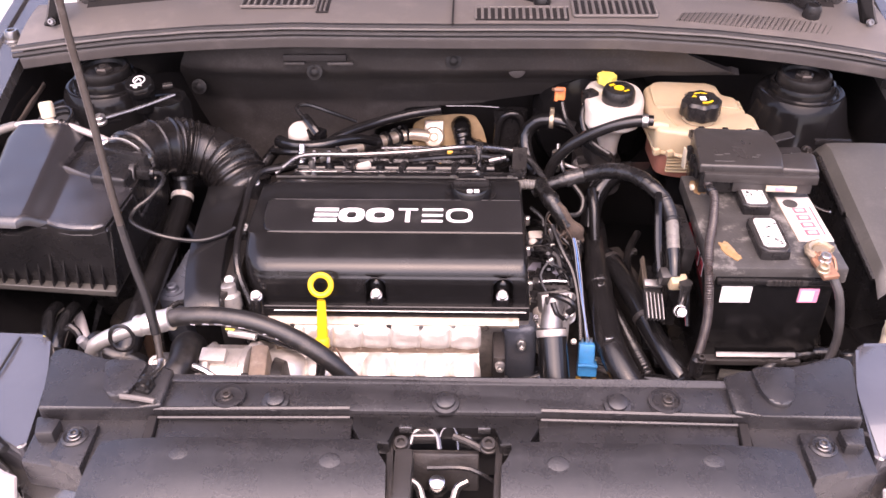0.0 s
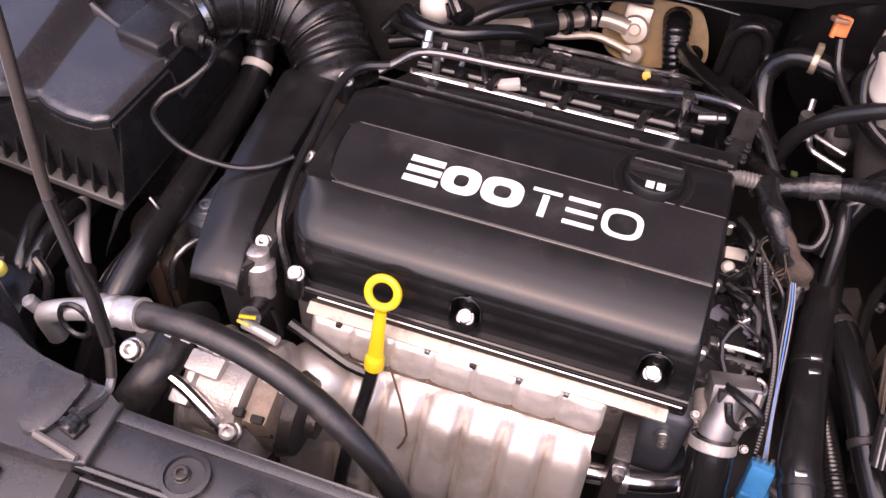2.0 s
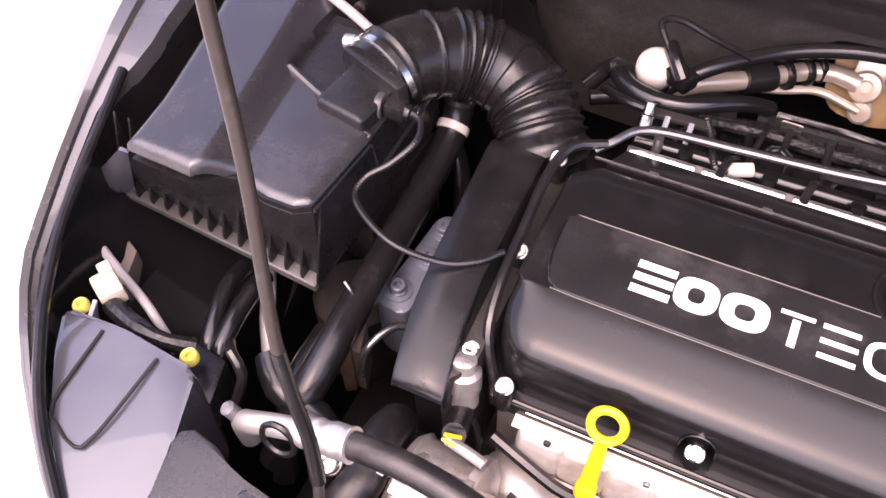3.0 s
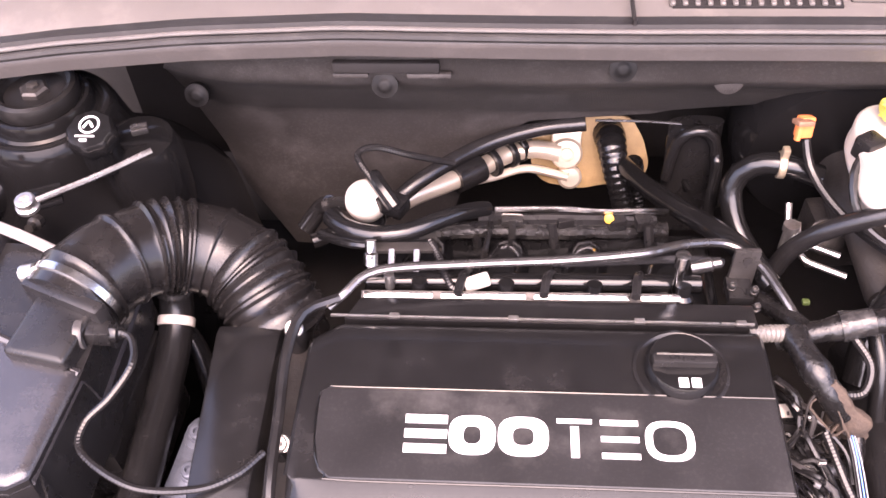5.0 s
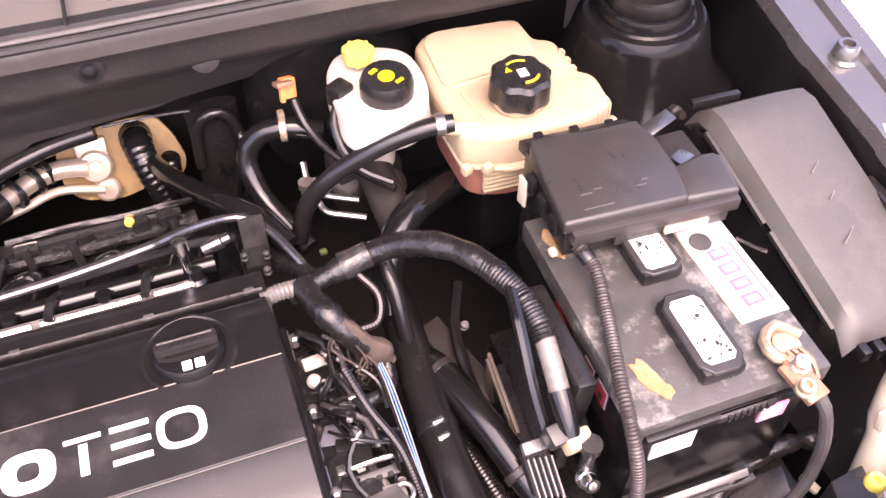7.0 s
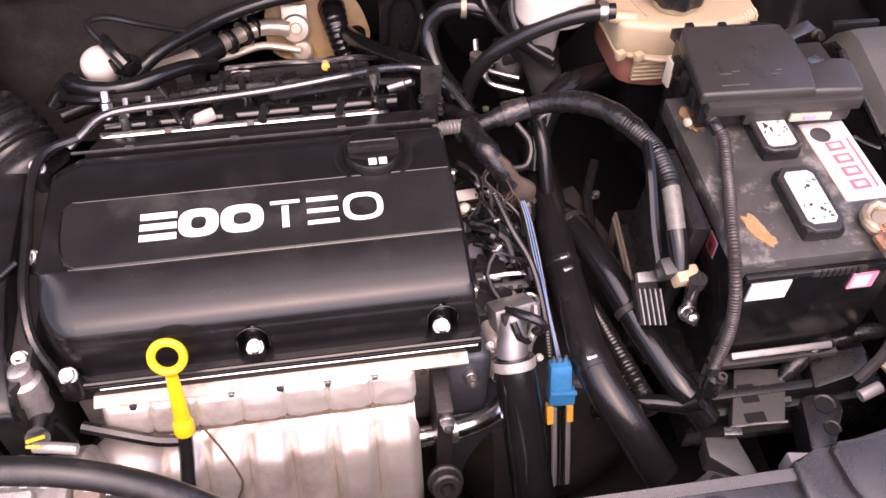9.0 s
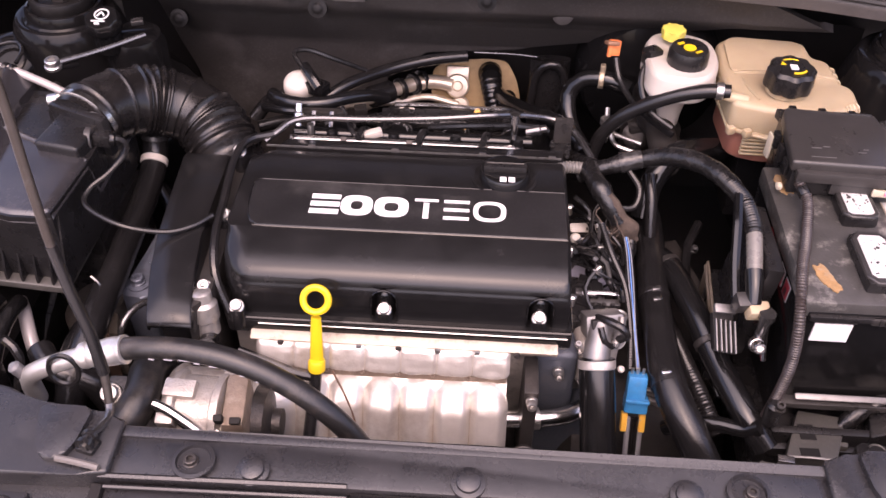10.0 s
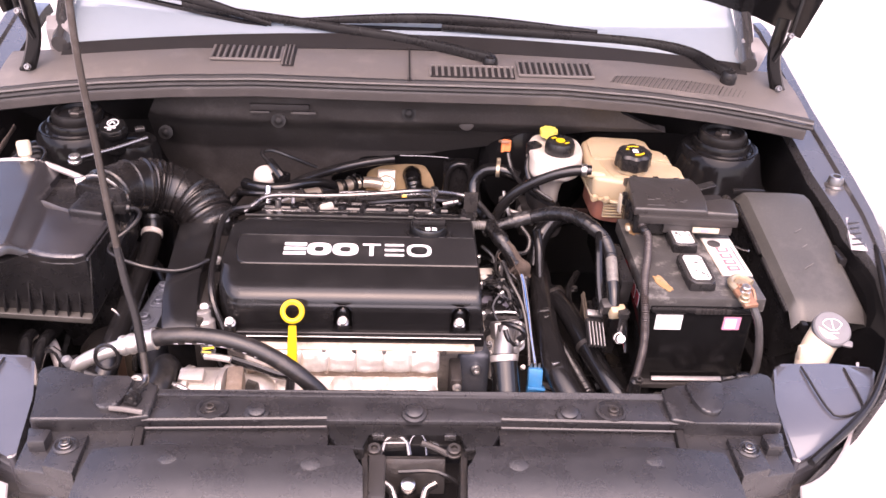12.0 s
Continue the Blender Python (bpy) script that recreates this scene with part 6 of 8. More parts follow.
part("pale_tag", box((0.379, 0.515, 0.842), (0.003, 0.013, 0.036), rot=(0, 0, 10), bevel=0.001), CREAM, fuse, "pale hanging tag")
part("open_bay", box((0.538, 0.500, 0.835), (0.060, 0.065, 0.04), bevel=0.004), DARK, fuse)
part("foil_tab", box((0.530, 0.530, 0.872), (0.050, 0.016, 0.003), rot=(8, -5, 20), bevel=0.001), GREYMETAL, fuse)
part("foil_tab", box((0.540, 0.488, 0.862), (0.026, 0.016, 0.003), rot=(4, 10, 30), bevel=0.001), GREYMETAL, fuse)
part("cut_wire", tube([(0.560, 0.400, 0.825), (0.566, 0.385, 0.828), (0.570, 0.368, 0.836)], 0.0018, 6), GREYMETAL, fuse)
part("rubber_stop", lathe((0.379, 0.437, 0.835), (0.1, 0.36, 0.85), [(0.005, 0), (0.005, 0.004), (0.003, 0.005)], 12), CREAM, fuse)

# ---- control box beside the battery ----
ecu = thing("control_box", "large satin grey-black sloping control box cover", "control box")


def ecu_top(x, y):
    return 0.852 - 0.35 * max(0, 0.545 - y) - 0.25 * max(0, y - 0.545) - 0.06 * max(0, x - 0.70)


eo = [(0.638, 0.340), (0.650, 0.335), (0.735, 0.335), (0.748, 0.340), (0.742, 0.42), (0.730, 0.54), (0.716, 0.572), (0.618, 0.580), (0.606, 0.562)]


def ecu_shape():
    bm = bmesh.new()
    xs, ys = spread(0.604, 0.748, 12), spread(0.288, 0.575, 16)
    def f(x, y):
        k = (x - 0.604) / 0.144
        left = interp([(0.288, 0.640), (0.575, 0.604)], y)
        right = 0.604 + interp([(0.288, 0.172), (0.42, 0.161), (0.545, 0.148), (0.575, 0.140)], y)
        xx = left + k * (right - left)
        edge = min(k, 1 - k) * 8
        e2 = min((y - 0.288) / 0.02, (0.575 - y) / 0.02)
        return (xx, y, ecu_top(xx, y) - 0.016 * max(0, 1 - edge) ** 2 - 0.014 * max(0, 1 - e2) ** 2)
    return sheet(f, xs, ys, 0.03, bm)


part("cover", ecu_shape(), ECUP, ecu)
part("base", prism(eo, 0.62, lambda x, y: ecu_top(x, y) - 0.022, 0.004), PLASTIC, ecu)
for k, (x, y) in enumerate(((0.656, 0.288), (0.674, 0.287), (0.690, 0.288))):
    part("clip", box((x, y - 0.006, 0.742 - 0.002 * k), (0.010, 0.014, 0.016), bevel=0.002), PLASTIC, ecu)
for a, b in (((0.612, 0.540), (0.626, 0.430)), ((0.628, 0.420), (0.642, 0.312))):
    part("side_rim", tube([(a[0] - 0.004, a[1], ecu_top(*a) - 0.020), (b[0] - 0.004, b[1], ecu_top(*b) - 0.020)], 0.005, 8), PLASTIC, ecu, "black rim under the cover's edge")
for y, w in ((0.39, 0.05), (0.43, 0.022), (0.465, 0.035)):
    part("scratch", box((0.700, y, ecu_top(0.700, y) + 0.0003), (w, 0.0012, 0.0006), rot=(18, 0, 38), bevel=0, seg=1), GREYP, ecu)
part("side_clip", box((0.757, 0.42, 0.795), (0.014, 0.050, 0.020), bevel=0.003), PLASTIC, ecu)
part("rear_catch", box((0.640, 0.579, 0.838), (0.060, 0.008, 0.010), rot=(0, 0, -2), bevel=0.002), RUBBER, ecu)

# ---- washer filler ----
wash = thing("washer_filler", "cream washer filler neck with a grey cap", "washer filler")
part("neck", tube([(0.628, 0.195, 0.60), (0.642, 0.212, 0.66), (0.660, 0.232, 0.710), (0.680, 0.253, 0.748), (0.691, 0.260, 0.768)], lambda t: 0.021 if t < 0.68 else 0.0255, 20), CREAM, wash)
wc = part("cap", lathe((0.693, 0.259, 0.768), (0.693, 0.209, 0.868), [(0.029, 0), (0.0305, 0.003), (0.0305, 0.010), (0.028, 0.013), (0.012, 0.014)], 32), GREYCAP, wash, "round grey cap with a pale symbol")
WN = Vector((0, -0.447, 0.894))
for pts in (((-0.016, 0.006), (-0.009, 0.014), (0.009, 0.014), (0.016, 0.006)), ((-0.016, 0.006), (-0.006, -0.004), (0.006, -0.004), (0.016, 0.006)), ((0, 0.014), (0, -0.004)), ((-0.007, -0.010), (0.007, -0.010))):
    part("symbol_line", tube([Vector((0.693, 0.259, 0.768)) + WN * 0.0143 + Vector((a, b * 0.894, b * 0.447)) for a, b in pts], 0.0007, 5, step=0.004), WHITE, wc)
part("cap_tab", box((0.711, 0.232, 0.764), (0.018, 0.012, 0.006), rot=(27, 0, -20), bevel=0.004), GREYCAP, wash)
part("side_spout", box((0.648, 0.240, 0.740), (0.014, 0.010, 0.024), rot=(-10, 0, 12), bevel=0.003), CREAM, wash)

wash.location = (-0.022, -0.030, 0.004)

# ---- coolant reservoir ----
cool = thing("coolant_reservoir", "yellowed translucent coolant tank half full of pink coolant", "coolant reservoir")
co = [(0.348, 0.606), (0.345, 0.70), (0.352, 0.778), (0.372, 0.798), (0.418, 0.800), (0.428, 0.788), (0.440, 0.797), (0.488, 0.790), (0.490, 0.742), (0.512, 0.732), (0.513, 0.662), (0.528, 0.652), (0.524, 0.605), (0.488, 0.588), (0.400, 0.588)]
part("tank", vessel(soft(co, 0.010, 4), 0.798, 0.846, 0.009, lambda x, y: 0.03 * (0.70 - y)), TANK, cool)
part("rear_step", prism(soft([(0.358, 0.690), (0.362, 0.776), (0.380, 0.788), (0.478, 0.780), (0.480, 0.700)], 0.010), 0.838, 0.8485, 0.003, 2), TANK, cool)
part("mould_line", tube([(0.362, 0.684, 0.847), (0.42, 0.690, 0.8475), (0.49, 0.684, 0.8475), (0.508, 0.676, 0.846)], 0.0018, 6), TANK, cool)
for x, y in ((0.534, 0.640), (0.532, 0.612), (0.350, 0.594), (0.372, 0.588)):
    part("weld_lug", box((x, y, 0.809), (0.012, 0.010, 0.012), rot=(0, 0, 20), bevel=0.003), TANK, cool)
part("lower_tank", prism(soft([(0.356, 0.606), (0.352, 0.70), (0.38, 0.77), (0.48, 0.76), (0.51, 0.70), (0.51, 0.60), (0.40, 0.592)]), 0.757, 0.804, 0.004, 2), COOLANT, cool, "lower half tinted by the coolant")
part("mount_bracket", box((0.435, 0.685, 0.690), (0.100, 0.110, 0.140), bevel=0.006), BAYPAINT, cool, "black bracket under the tank")
part("seam", prism([(0.347, 0.602), (0.343, 0.70), (0.350, 0.778), (0.41, 0.80), (0.49, 0.797), (0.498, 0.75), (0.522, 0.738), (0.524, 0.668), (0.540, 0.655), (0.536, 0.598), (0.495, 0.578), (0.40, 0.580)], 0.801, 0.807, 0.002, 1), TANK, cool)
for k in range(5):
    part("rib", box((0.425, 0.592, 0.796 - 0.0062 * k), (0.110, 0.009, 0.0024), rot=(0, 0, -2), bevel=0.0008), TANK, cool)
for k in range(3):
    part("side_ridge", tube([(0.5150, 0.678 + 0.016 * k, 0.812), (0.5140, 0.677 + 0.016 * k, 0.842), (0.5060, 0.676 + 0.016 * k, 0.8472)], 0.0022, 6), TANK, cool)
for k in range(4):
    part("front_ridge", tube([(0.505 + 0.006 * k, 0.5965 + 0.0035 * k, 0.812), (0.505 + 0.006 * k, 0.5965 + 0.0035 * k, 0.842), (0.503 + 0.005 * k, 0.606 + 0.003 * k, 0.8490)], 0.0020, 6), TANK, cool)
part("mould_line", tube([(0.372, 0.672, 0.8478), (0.376, 0.640, 0.849), (0.384, 0.612, 0.850)], 0.0016, 6), TANK, cool)
part("neck", lathe((0.425, 0.637, 0.850), (0.425, 0.637, 2), [(0.028, 0), (0.028, 0.012)], 24), TANK, cool)
cc = part("cap", lathe((0.425, 0.636, 0.860), (0.423, 0.60, 2), [(0.0325, 0), (0.0335, 0.004), (0.0325, 0.026), (0.028, 0.031), (0.017, 0.0315)], 48, wave=(8, 0.055)), PLASTIC, cool, "black fluted cap with yellow warning marks")
for a0, a1, c in ((-0.6, 0.6, YELLOW), (2.2, 3.3, YELLOW)):
    part("mark", tube([(0.4245 + 0.019 * math.sin(a), 0.634 + 0.019 * math.cos(a), 0.8918 - 0.0005 * math.cos(a)) for a in spread(a0, a1, 8)], 0.0016, 6, step=0.004), c, cc)
part("mark", box((0.4255, 0.632, 0.892), (0.010, 0.012, 0.0012), bevel=0), WHITE, cc)
part("mark", prism([(0.408, 0.638), (0.416, 0.638), (0.412, 0.646)], 0.8905, 0.8922, 0), YELLOW, cc)
part("pipe_stub", tube([(0.370, 0.615, 0.846), (0.345, 0.622, 0.846), (0.330, 0.628, 0.848)], 0.008, 12), TANK, cool)

# ---- brake master cylinder and reservoir ----
brake = thing("brake_fluid_reservoir", "white brake fluid reservoir with a black cap", "brake reservoir")
bo = [(0.236, 0.640), (0.300, 0.630), (0.330, 0.655), (0.342, 0.700), (0.336, 0.752), (0.300, 0.772), (0.255, 0.772), (0.236, 0.742), (0.232, 0.700)]
BO = soft(bo, 0.026, 5)
BX, BY = 0.286, 0.690


def brake_tank():
    """Full width above the rim, drawn in step by step to the narrow outlet below."""
    bm = bmesh.new()
    levels = ((0.863, 0.90, 0), (0.8605, 0.96, 0), (0.855, 1.0, 0), (0.836, 1.0, 0), (0.832, 1.025, 0), (0.827, 1.025, 0), (0.823, 0.985, 0), (0.815, 0.92, -0.008), (0.806, 0.80, -0.018), (0.796, 0.62, -0.024), (0.780, 0.44, -0.024), (0.760, 0.36, -0.022), (0.742, 0.34, -0.022))
    rings = [[bm.verts.new((BX + (x - BX) * k, BY + (y - BY) * k - d, z)) for x, y in BO] for z, k, d in levels]
    for a, b in zip(rings, rings[1:]):
        for q in range(len(a)):
            r = (q + 1) % len(a)
            bm.faces.new((a[q], a[r], b[r], b[q]))
    bm.faces.new(rings[0])
    bm.faces.new(rings[-1][::-1])
    return bm


part("tank", brake_tank(), WHITEP, brake)
bcap = part("cap", lathe((0.290, 0.682, 0.858), (0.289, 0.655, 2), [(0.028, 0), (0.029, 0.004), (0.029, 0.022), (0.026, 0.029), (0.012, 0.030)], 40, wave=(20, 0.012)), PLASTIC, brake, "black round cap with yellow marks")
part("mark", lathe((0.289, 0.678, 0.8885), (0.288, 0.651, 2), [(0.009, 0), (0.009, 0.001)], 20), YELLOW, bcap)
part("mark", box((0.278, 0.690, 0.8888), (0.010, 0.005, 0.001), rot=(0, 0, 30), bevel=0), YELLOW, bcap)
part("mark", box((0.300, 0.666, 0.8895), (0.010, 0.004, 0.001), rot=(0, 0, 30), bevel=0), YELLOW, bcap)
part("yellow_tag", prism([(0.2745 + (0.0165 + 0.0025 * math.cos(5 * a)) * math.cos(a), 0.737 + (0.0165 + 0.0025 * math.cos(5 * a)) * math.sin(a)) for a in spread(0, 6.283, 31)[:-1]], 0.872, 0.886, 0.004), PALEYELLOW, brake, "yellow plastic float tag")
part("level_plug", box((0.243, 0.703, 0.858), (0.024, 0.022, 0.026), rot=(0, 0, 30), bevel=0.004), PLASTIC, brake)
part("plug_lead", tube([(0.236, 0.695, 0.85), (0.228, 0.68, 0.84), (0.230, 0.66, 0.82), (0.245, 0.64, 0.80), (0.275, 0.625, 0.785)], 0.0045, 8), RUBBER, brake)
part("master_cylinder", lathe((0.275, 0.60, 0.735), (0.275, 0.85, 0.735), [(0.020, 0), (0.022, 0.01), (0.022, 0.10), (0.032, 0.12), (0.032, 0.20)], 20), DARKMETAL, brake)
part("booster", lathe((0.275, 0.800, 0.735), (0.275, 1.0, 0.735), [(0.05, 0), (0.110, 0.02), (0.122, 0.045), (0.122, 0.10), (0.11, 0.12)], 40), BAYPAINT, brake, "round black brake servo")
part("orange_plug", box((0.195, 0.758, 0.838), (0.017, 0.013, 0.024), rot=(-20, 10, 15), bevel=0.003), ORANGE, brake, "orange wiring plug")
part("plug_collar", box((0.190, 0.752, 0.849), (0.020, 0.015, 0.006), rot=(-20, 10, 15), bevel=0.002), COPPER, brake)
part("plug_latch", box((0.187, 0.749, 0.838), (0.005, 0.006, 0.020), rot=(-20, 10, 15), bevel=0.001), ORANGE, brake)
part("orange_plug_lead", tube([(0.200, 0.755, 0.822), (0.206, 0.735, 0.80), (0.222, 0.70, 0.785), (0.25, 0.66, 0.775), (0.28, 0.63, 0.77)], 0.005, 8), RUBBER, brake)
abs_ = thing("hydraulic_unit", "aluminium hydraulic block with steel brake lines", "hydraulic unit")
part("block", box((0.272, 0.745, 0.685), (0.085, 0.055, 0.070), rot=(0, 0, 6), bevel=0.006), DARKMETAL, abs_)
part("motor", lathe((0.246, 0.728, 0.696), (0.24, 0.60, 0.80), [(0.022, 0), (0.022, 0.016), (0.015, 0.020), (0.008, 0.020)], 20), DARKMETAL, abs_)
part("motor", lathe((0.296, 0.715, 0.692), (0.29, 0.59, 0.80), [(0.020, 0), (0.020, 0.014), (0.013, 0.018), (0.008, 0.018)], 20), DARKMETAL, abs_)
for k in range(2):
    y = 0.702 - 0.030 * k
    part("brake_line", tube([(0.196 + 0.004 * k, y + 0.03, 0.745), (0.196 + 0.004 * k, y + 0.008, 0.728), (0.206, y - 0.006, 0.722), (0.225, y - 0.016, 0.720), (0.247, y - 0.028, 0.720)], 0.0038, 8, step=0.006), ZINC, abs_)
part("fitting", lathe((0.190, 0.690, 0.712), (0.190, 0.700, 0.9), [(0.007, 0), (0.007, 0.030), (0.009, 0.031), (0.009, 0.040)], 12), ZINC, abs_)

# ---- air filter box ----
air = thing("air_filter_box", "dusty black air filter housing with a ribbed lower tray", "air filter box")


LID_TOP = [(-0.711, 0.291), (-0.634, 0.287), (-0.619, 0.303), (-0.604, 0.316), (-0.585, 0.307), (-0.560, 0.301), (-0.530, 0.301), (-0.514, 0.311), (-0.504, 0.41), (-0.502, 0.56), (-0.745, 0.575)]
SKIRT = [(-0.790, 0.326), (-0.670, 0.317), (-0.635, 0.3145), (-0.602, 0.312), (-0.585, 0.3105), (-0.560, 0.308), (-0.530, 0.305), (-0.512, 0.303), (-0.504, 0.41), (-0.502, 0.56), (-0.790, 0.580)]


def lid_front(x):
    return interp(LID_TOP[:8], x)


def lid_f(u, v):
    """A raised panel, a slope down, and a lower panel with a hollow for the air meter behind it; rounded at the rim."""
    ya = 0.30 + 0.275 * v
    x0 = interp([(0.29, -0.713), (0.364, -0.716), (0.456, -0.732), (0.53, -0.748)], ya)
    x1 = interp([(0.31, -0.512), (0.412, -0.502), (0.6, -0.50)], ya)
    x = x0 + (x1 - x0) * u
    y0 = lid_front(x)
    y = y0 + (0.575 - y0) * v
    w0, w1 = -0.628 - 0.137 * (y - 0.283), -0.600 - 0.11 * (y - 0.315)
    k = max(0, min(1, (x - w0) / (w1 - w0)))
    z = 0.863 + 0.008 * v - (0.021 + 0.004 * v) * k * k * (3 - 2 * k) + 0.0012 * noise.noise(Vector((x * 18, y * 18, 3)))
    d = max(0, min(1, (x - x0) / 0.012, (x1 - x) / 0.010, (y - y0) / 0.011))
    z -= 0.013 * (1 - math.sqrt(1 - (1 - d) ** 2))
    back = 0.448 - 0.40 * (x + 0.592)
    z -= 0.05 * interp([(-0.634, 0), (-0.627, 1)], x) * interp([(back, 0), (back + 0.008, 1)], y)
    return (x, y, z)


lid = part("lid", sheet(lid_f, sorted([0, 0.012, 0.03, 0.05, 0.95, 0.97, 0.988, 1] + spread(0.07, 0.93, 70)), sorted([0, 0.008, 0.02, 0.035, 0.05] + spread(0.07, 1, 62)), 0.004), DUSTYP, air, "dusty grey-black lid with a raised and a lower panel")
part("lid_back_edge", tube([(-0.629, 0.463, 0.8475), (-0.590, 0.4475, 0.842), (-0.545, 0.4295, 0.8405), (-0.506, 0.4140, 0.836)], 0.0048, 8), DUSTYP, air)
part("lid_skirt", loft(LID_TOP, 0.838, SKIRT, 0.733), PLASTIC, air)
part("tray", prism([(-0.790, 0.43), (-0.510, 0.40), (-0.500, 0.55), (-0.780, 0.56)], 0.58, 0.723, 0.008), PLASTIC, air)
part("tray_flange", prism([(-0.826, 0.314), (-0.704, 0.3055), (-0.514, 0.288), (-0.507, 0.56), (-0.80, 0.580)], 0.722, 0.7325, 0.003), ECUP, air, "flat flange between lid and tray")
for i in range(14):
    x = -0.778 + 0.0205 * i
    yb = interp([(-0.826, 0.3165), (-0.704, 0.308), (-0.499, 0.2895)], x)
    part("fin", prism([(x - 0.0013, yb), (x + 0.0013, yb), (x + 0.0013, yb + 0.030), (x - 0.0013, yb + 0.030)], 0.732, lambda xx, yy, yb=yb: 0.740 if yy < yb + 0.01 else 0.830, 0), PLASTIC, air)
# Plate over the skirt's corner, lighter than the skirt to stand for reflected sky.
part("gusset", sheet(lambda u, v: ((-0.728 - 0.092 * v) * (1 - u) + (-0.716 - 0.046 * v) * u, 0.2925 + 0.022 * v - 0.012 * math.sin(math.pi * u) * v, 0.842 - 0.104 * v), spread(0, 1, 5), spread(0, 1, 4), -0.004), LAMPTOP, air, "corner web in a lighter gloss for its sky reflection")
part("flange_screw", bolt((-0.785, 0.3125, 0.732), (-0.785, 0.2, 2), 0.006, 0.006), DARKMETAL, air)
part("spring_clip", tube([(-0.484, 0.30, 0.745), (-0.472, 0.295, 0.735), (-0.470, 0.295, 0.71)], 0.002, 6), GREYMETAL, air)
meter = part("air_meter", box((-0.538, 0.452, 0.828), (0.062, 0.066, 0.062), rot=(3, 0, -11), bevel=0.006, seg=3), PLASTIC, air, "square black air meter housing")
part("meter_flange", box((-0.532, 0.480, 0.842), (0.090, 0.014, 0.060), rot=(3, 0, -22), bevel=0.004), PLASTIC, meter)
part("meter_plug", box((-0.497, 0.4538, 0.846), (0.022, 0.018, 0.018), rot=(0, 8, 6), bevel=0.003), PLASTIC, meter)
part("plug_neck", lathe((-0.488, 0.4548, 0.845), (-0.46, 0.458, 0.842), [(0.0085, 0), (0.0095, 0.002), (0.0095, 0.007), (0.0065, 0.009), (0.005, 0.014)], 14), GLOSS, meter)
part("plug_seal", lathe((-0.509, 0.4515, 0.847), (-0.60, 0.44, 0.85), [(0.0135, 0), (0.0145, 0.002), (0.0145, 0.007), (0.0115, 0.009), (0.0115, 0.013)], 20), DULLCABLE, meter, "round grey seal")
part("meter_bed", box((-0.575, 0.510, 0.795), (0.130, 0.120, 0.030), bevel=0.006), PLASTIC, air)

hose = thing("intake_hose", "ribbed black rubber intake hose curving behind the engine", "intake hose")
IH = [(-0.542, 0.486, 0.836), (-0.530, 0.520, 0.838), (-0.508, 0.556, 0.832), (-0.472, 0.584, 0.819), (-0.430, 0.592, 0.802), (-0.394, 0.575, 0.788), (-0.366, 0.545, 0.765), (-0.350, 0.53, 0.73)]


def ih_r(t):
    r = 0.047
    for a, b, n, h in ((0.33, 0.49, 5, 0.0052), (0.66, 0.94, 8, 0.0052)):
        if a < t < b:
            r += h * (0.5 - 0.5 * math.cos(2 * math.pi * n * (t - a) / (b - a))) ** 2
    for c in (0.10, 0.25, 0.57):
        r += 0.0035 * math.exp(-((t - c) / 0.008) ** 2)
    return r - 0.004 * (t > 0.92)


part("bellows", tube(IH, ih_r, 28, step=0.0022), BELLOWS, hose)
part("clamp", lathe((-0.5385, 0.496, 0.8365), (-0.530, 0.520, 0.838), [(0.048, 0), (0.0502, 0.001), (0.0502, 0.009), (0.048, 0.010)], 40), STEEL, hose, "bright steel band clamp")
part("clamp_screw", lathe((-0.581, 0.505, 0.866), (-0.560, 0.507, 0.870), [(0.0085, 0), (0.0085, 0.013), (0.006, 0.015)], 12), ZINC, hose)
part("breather_stub", lathe((-0.476, 0.576, 0.805), (-0.477, 0.572, 0.76), [(0.020, 0), (0.020, 0.02), (0.015, 0.03)], 16), RUBBER, hose)


# ---- hoses, pipes and wires: one builder, many runs ----
def run(name, pts, r, mat, label, category="hose", seg=12, group="", **kw):
    t = thing(name, label, category, group)
    part("sleeve", tube(pts, r, seg, **kw), mat, t)
    return t


def band(t, p, q, r, mat=None, h=0.012, name="clamp"):
    part(name, lathe(p, q, [(r * 0.96, 0), (r, 0.001), (r, h - 0.001), (r * 0.96, h)], 20), mat or STEEL, t)


h = run("breather_hose", [(-0.476, 0.575, 0.795), (-0.478, 0.568, 0.762), (-0.478, 0.548, 0.737), (-0.477, 0.50, 0.723), (-0.475, 0.42, 0.718), (-0.472, 0.33, 0.718), (-0.470, 0.24, 0.715), (-0.475, 0.18, 0.69), (-0.49, 0.14, 0.63)], 0.0185, HOSE, "thick black breather hose with a pale paint band")
band(h, (-0.478, 0.552, 0.741), (-0.478, 0.535, 0.732), 0.0196, WHITEP, 0.010, "paint_band")
band(h, (-0.4775, 0.571, 0.772), (-0.478, 0.566, 0.758), 0.0205, GREYMETAL, 0.008)
h = run("air_conditioning_hose", [(-0.368, 0.117, 0.8255), (-0.350, 0.117, 0.830), (-0.305, 0.116, 0.833), (-0.255, 0.110, 0.829), (-0.205, 0.102, 0.812), (-0.160, 0.092, 0.783), (-0.122, 0.082, 0.742), (-0.095, 0.074, 0.68), (-0.085, 0.07, 0.60)], 0.0122, DUSTHOSE, "dusty black air conditioning hose arching over the manifold", seg=18)
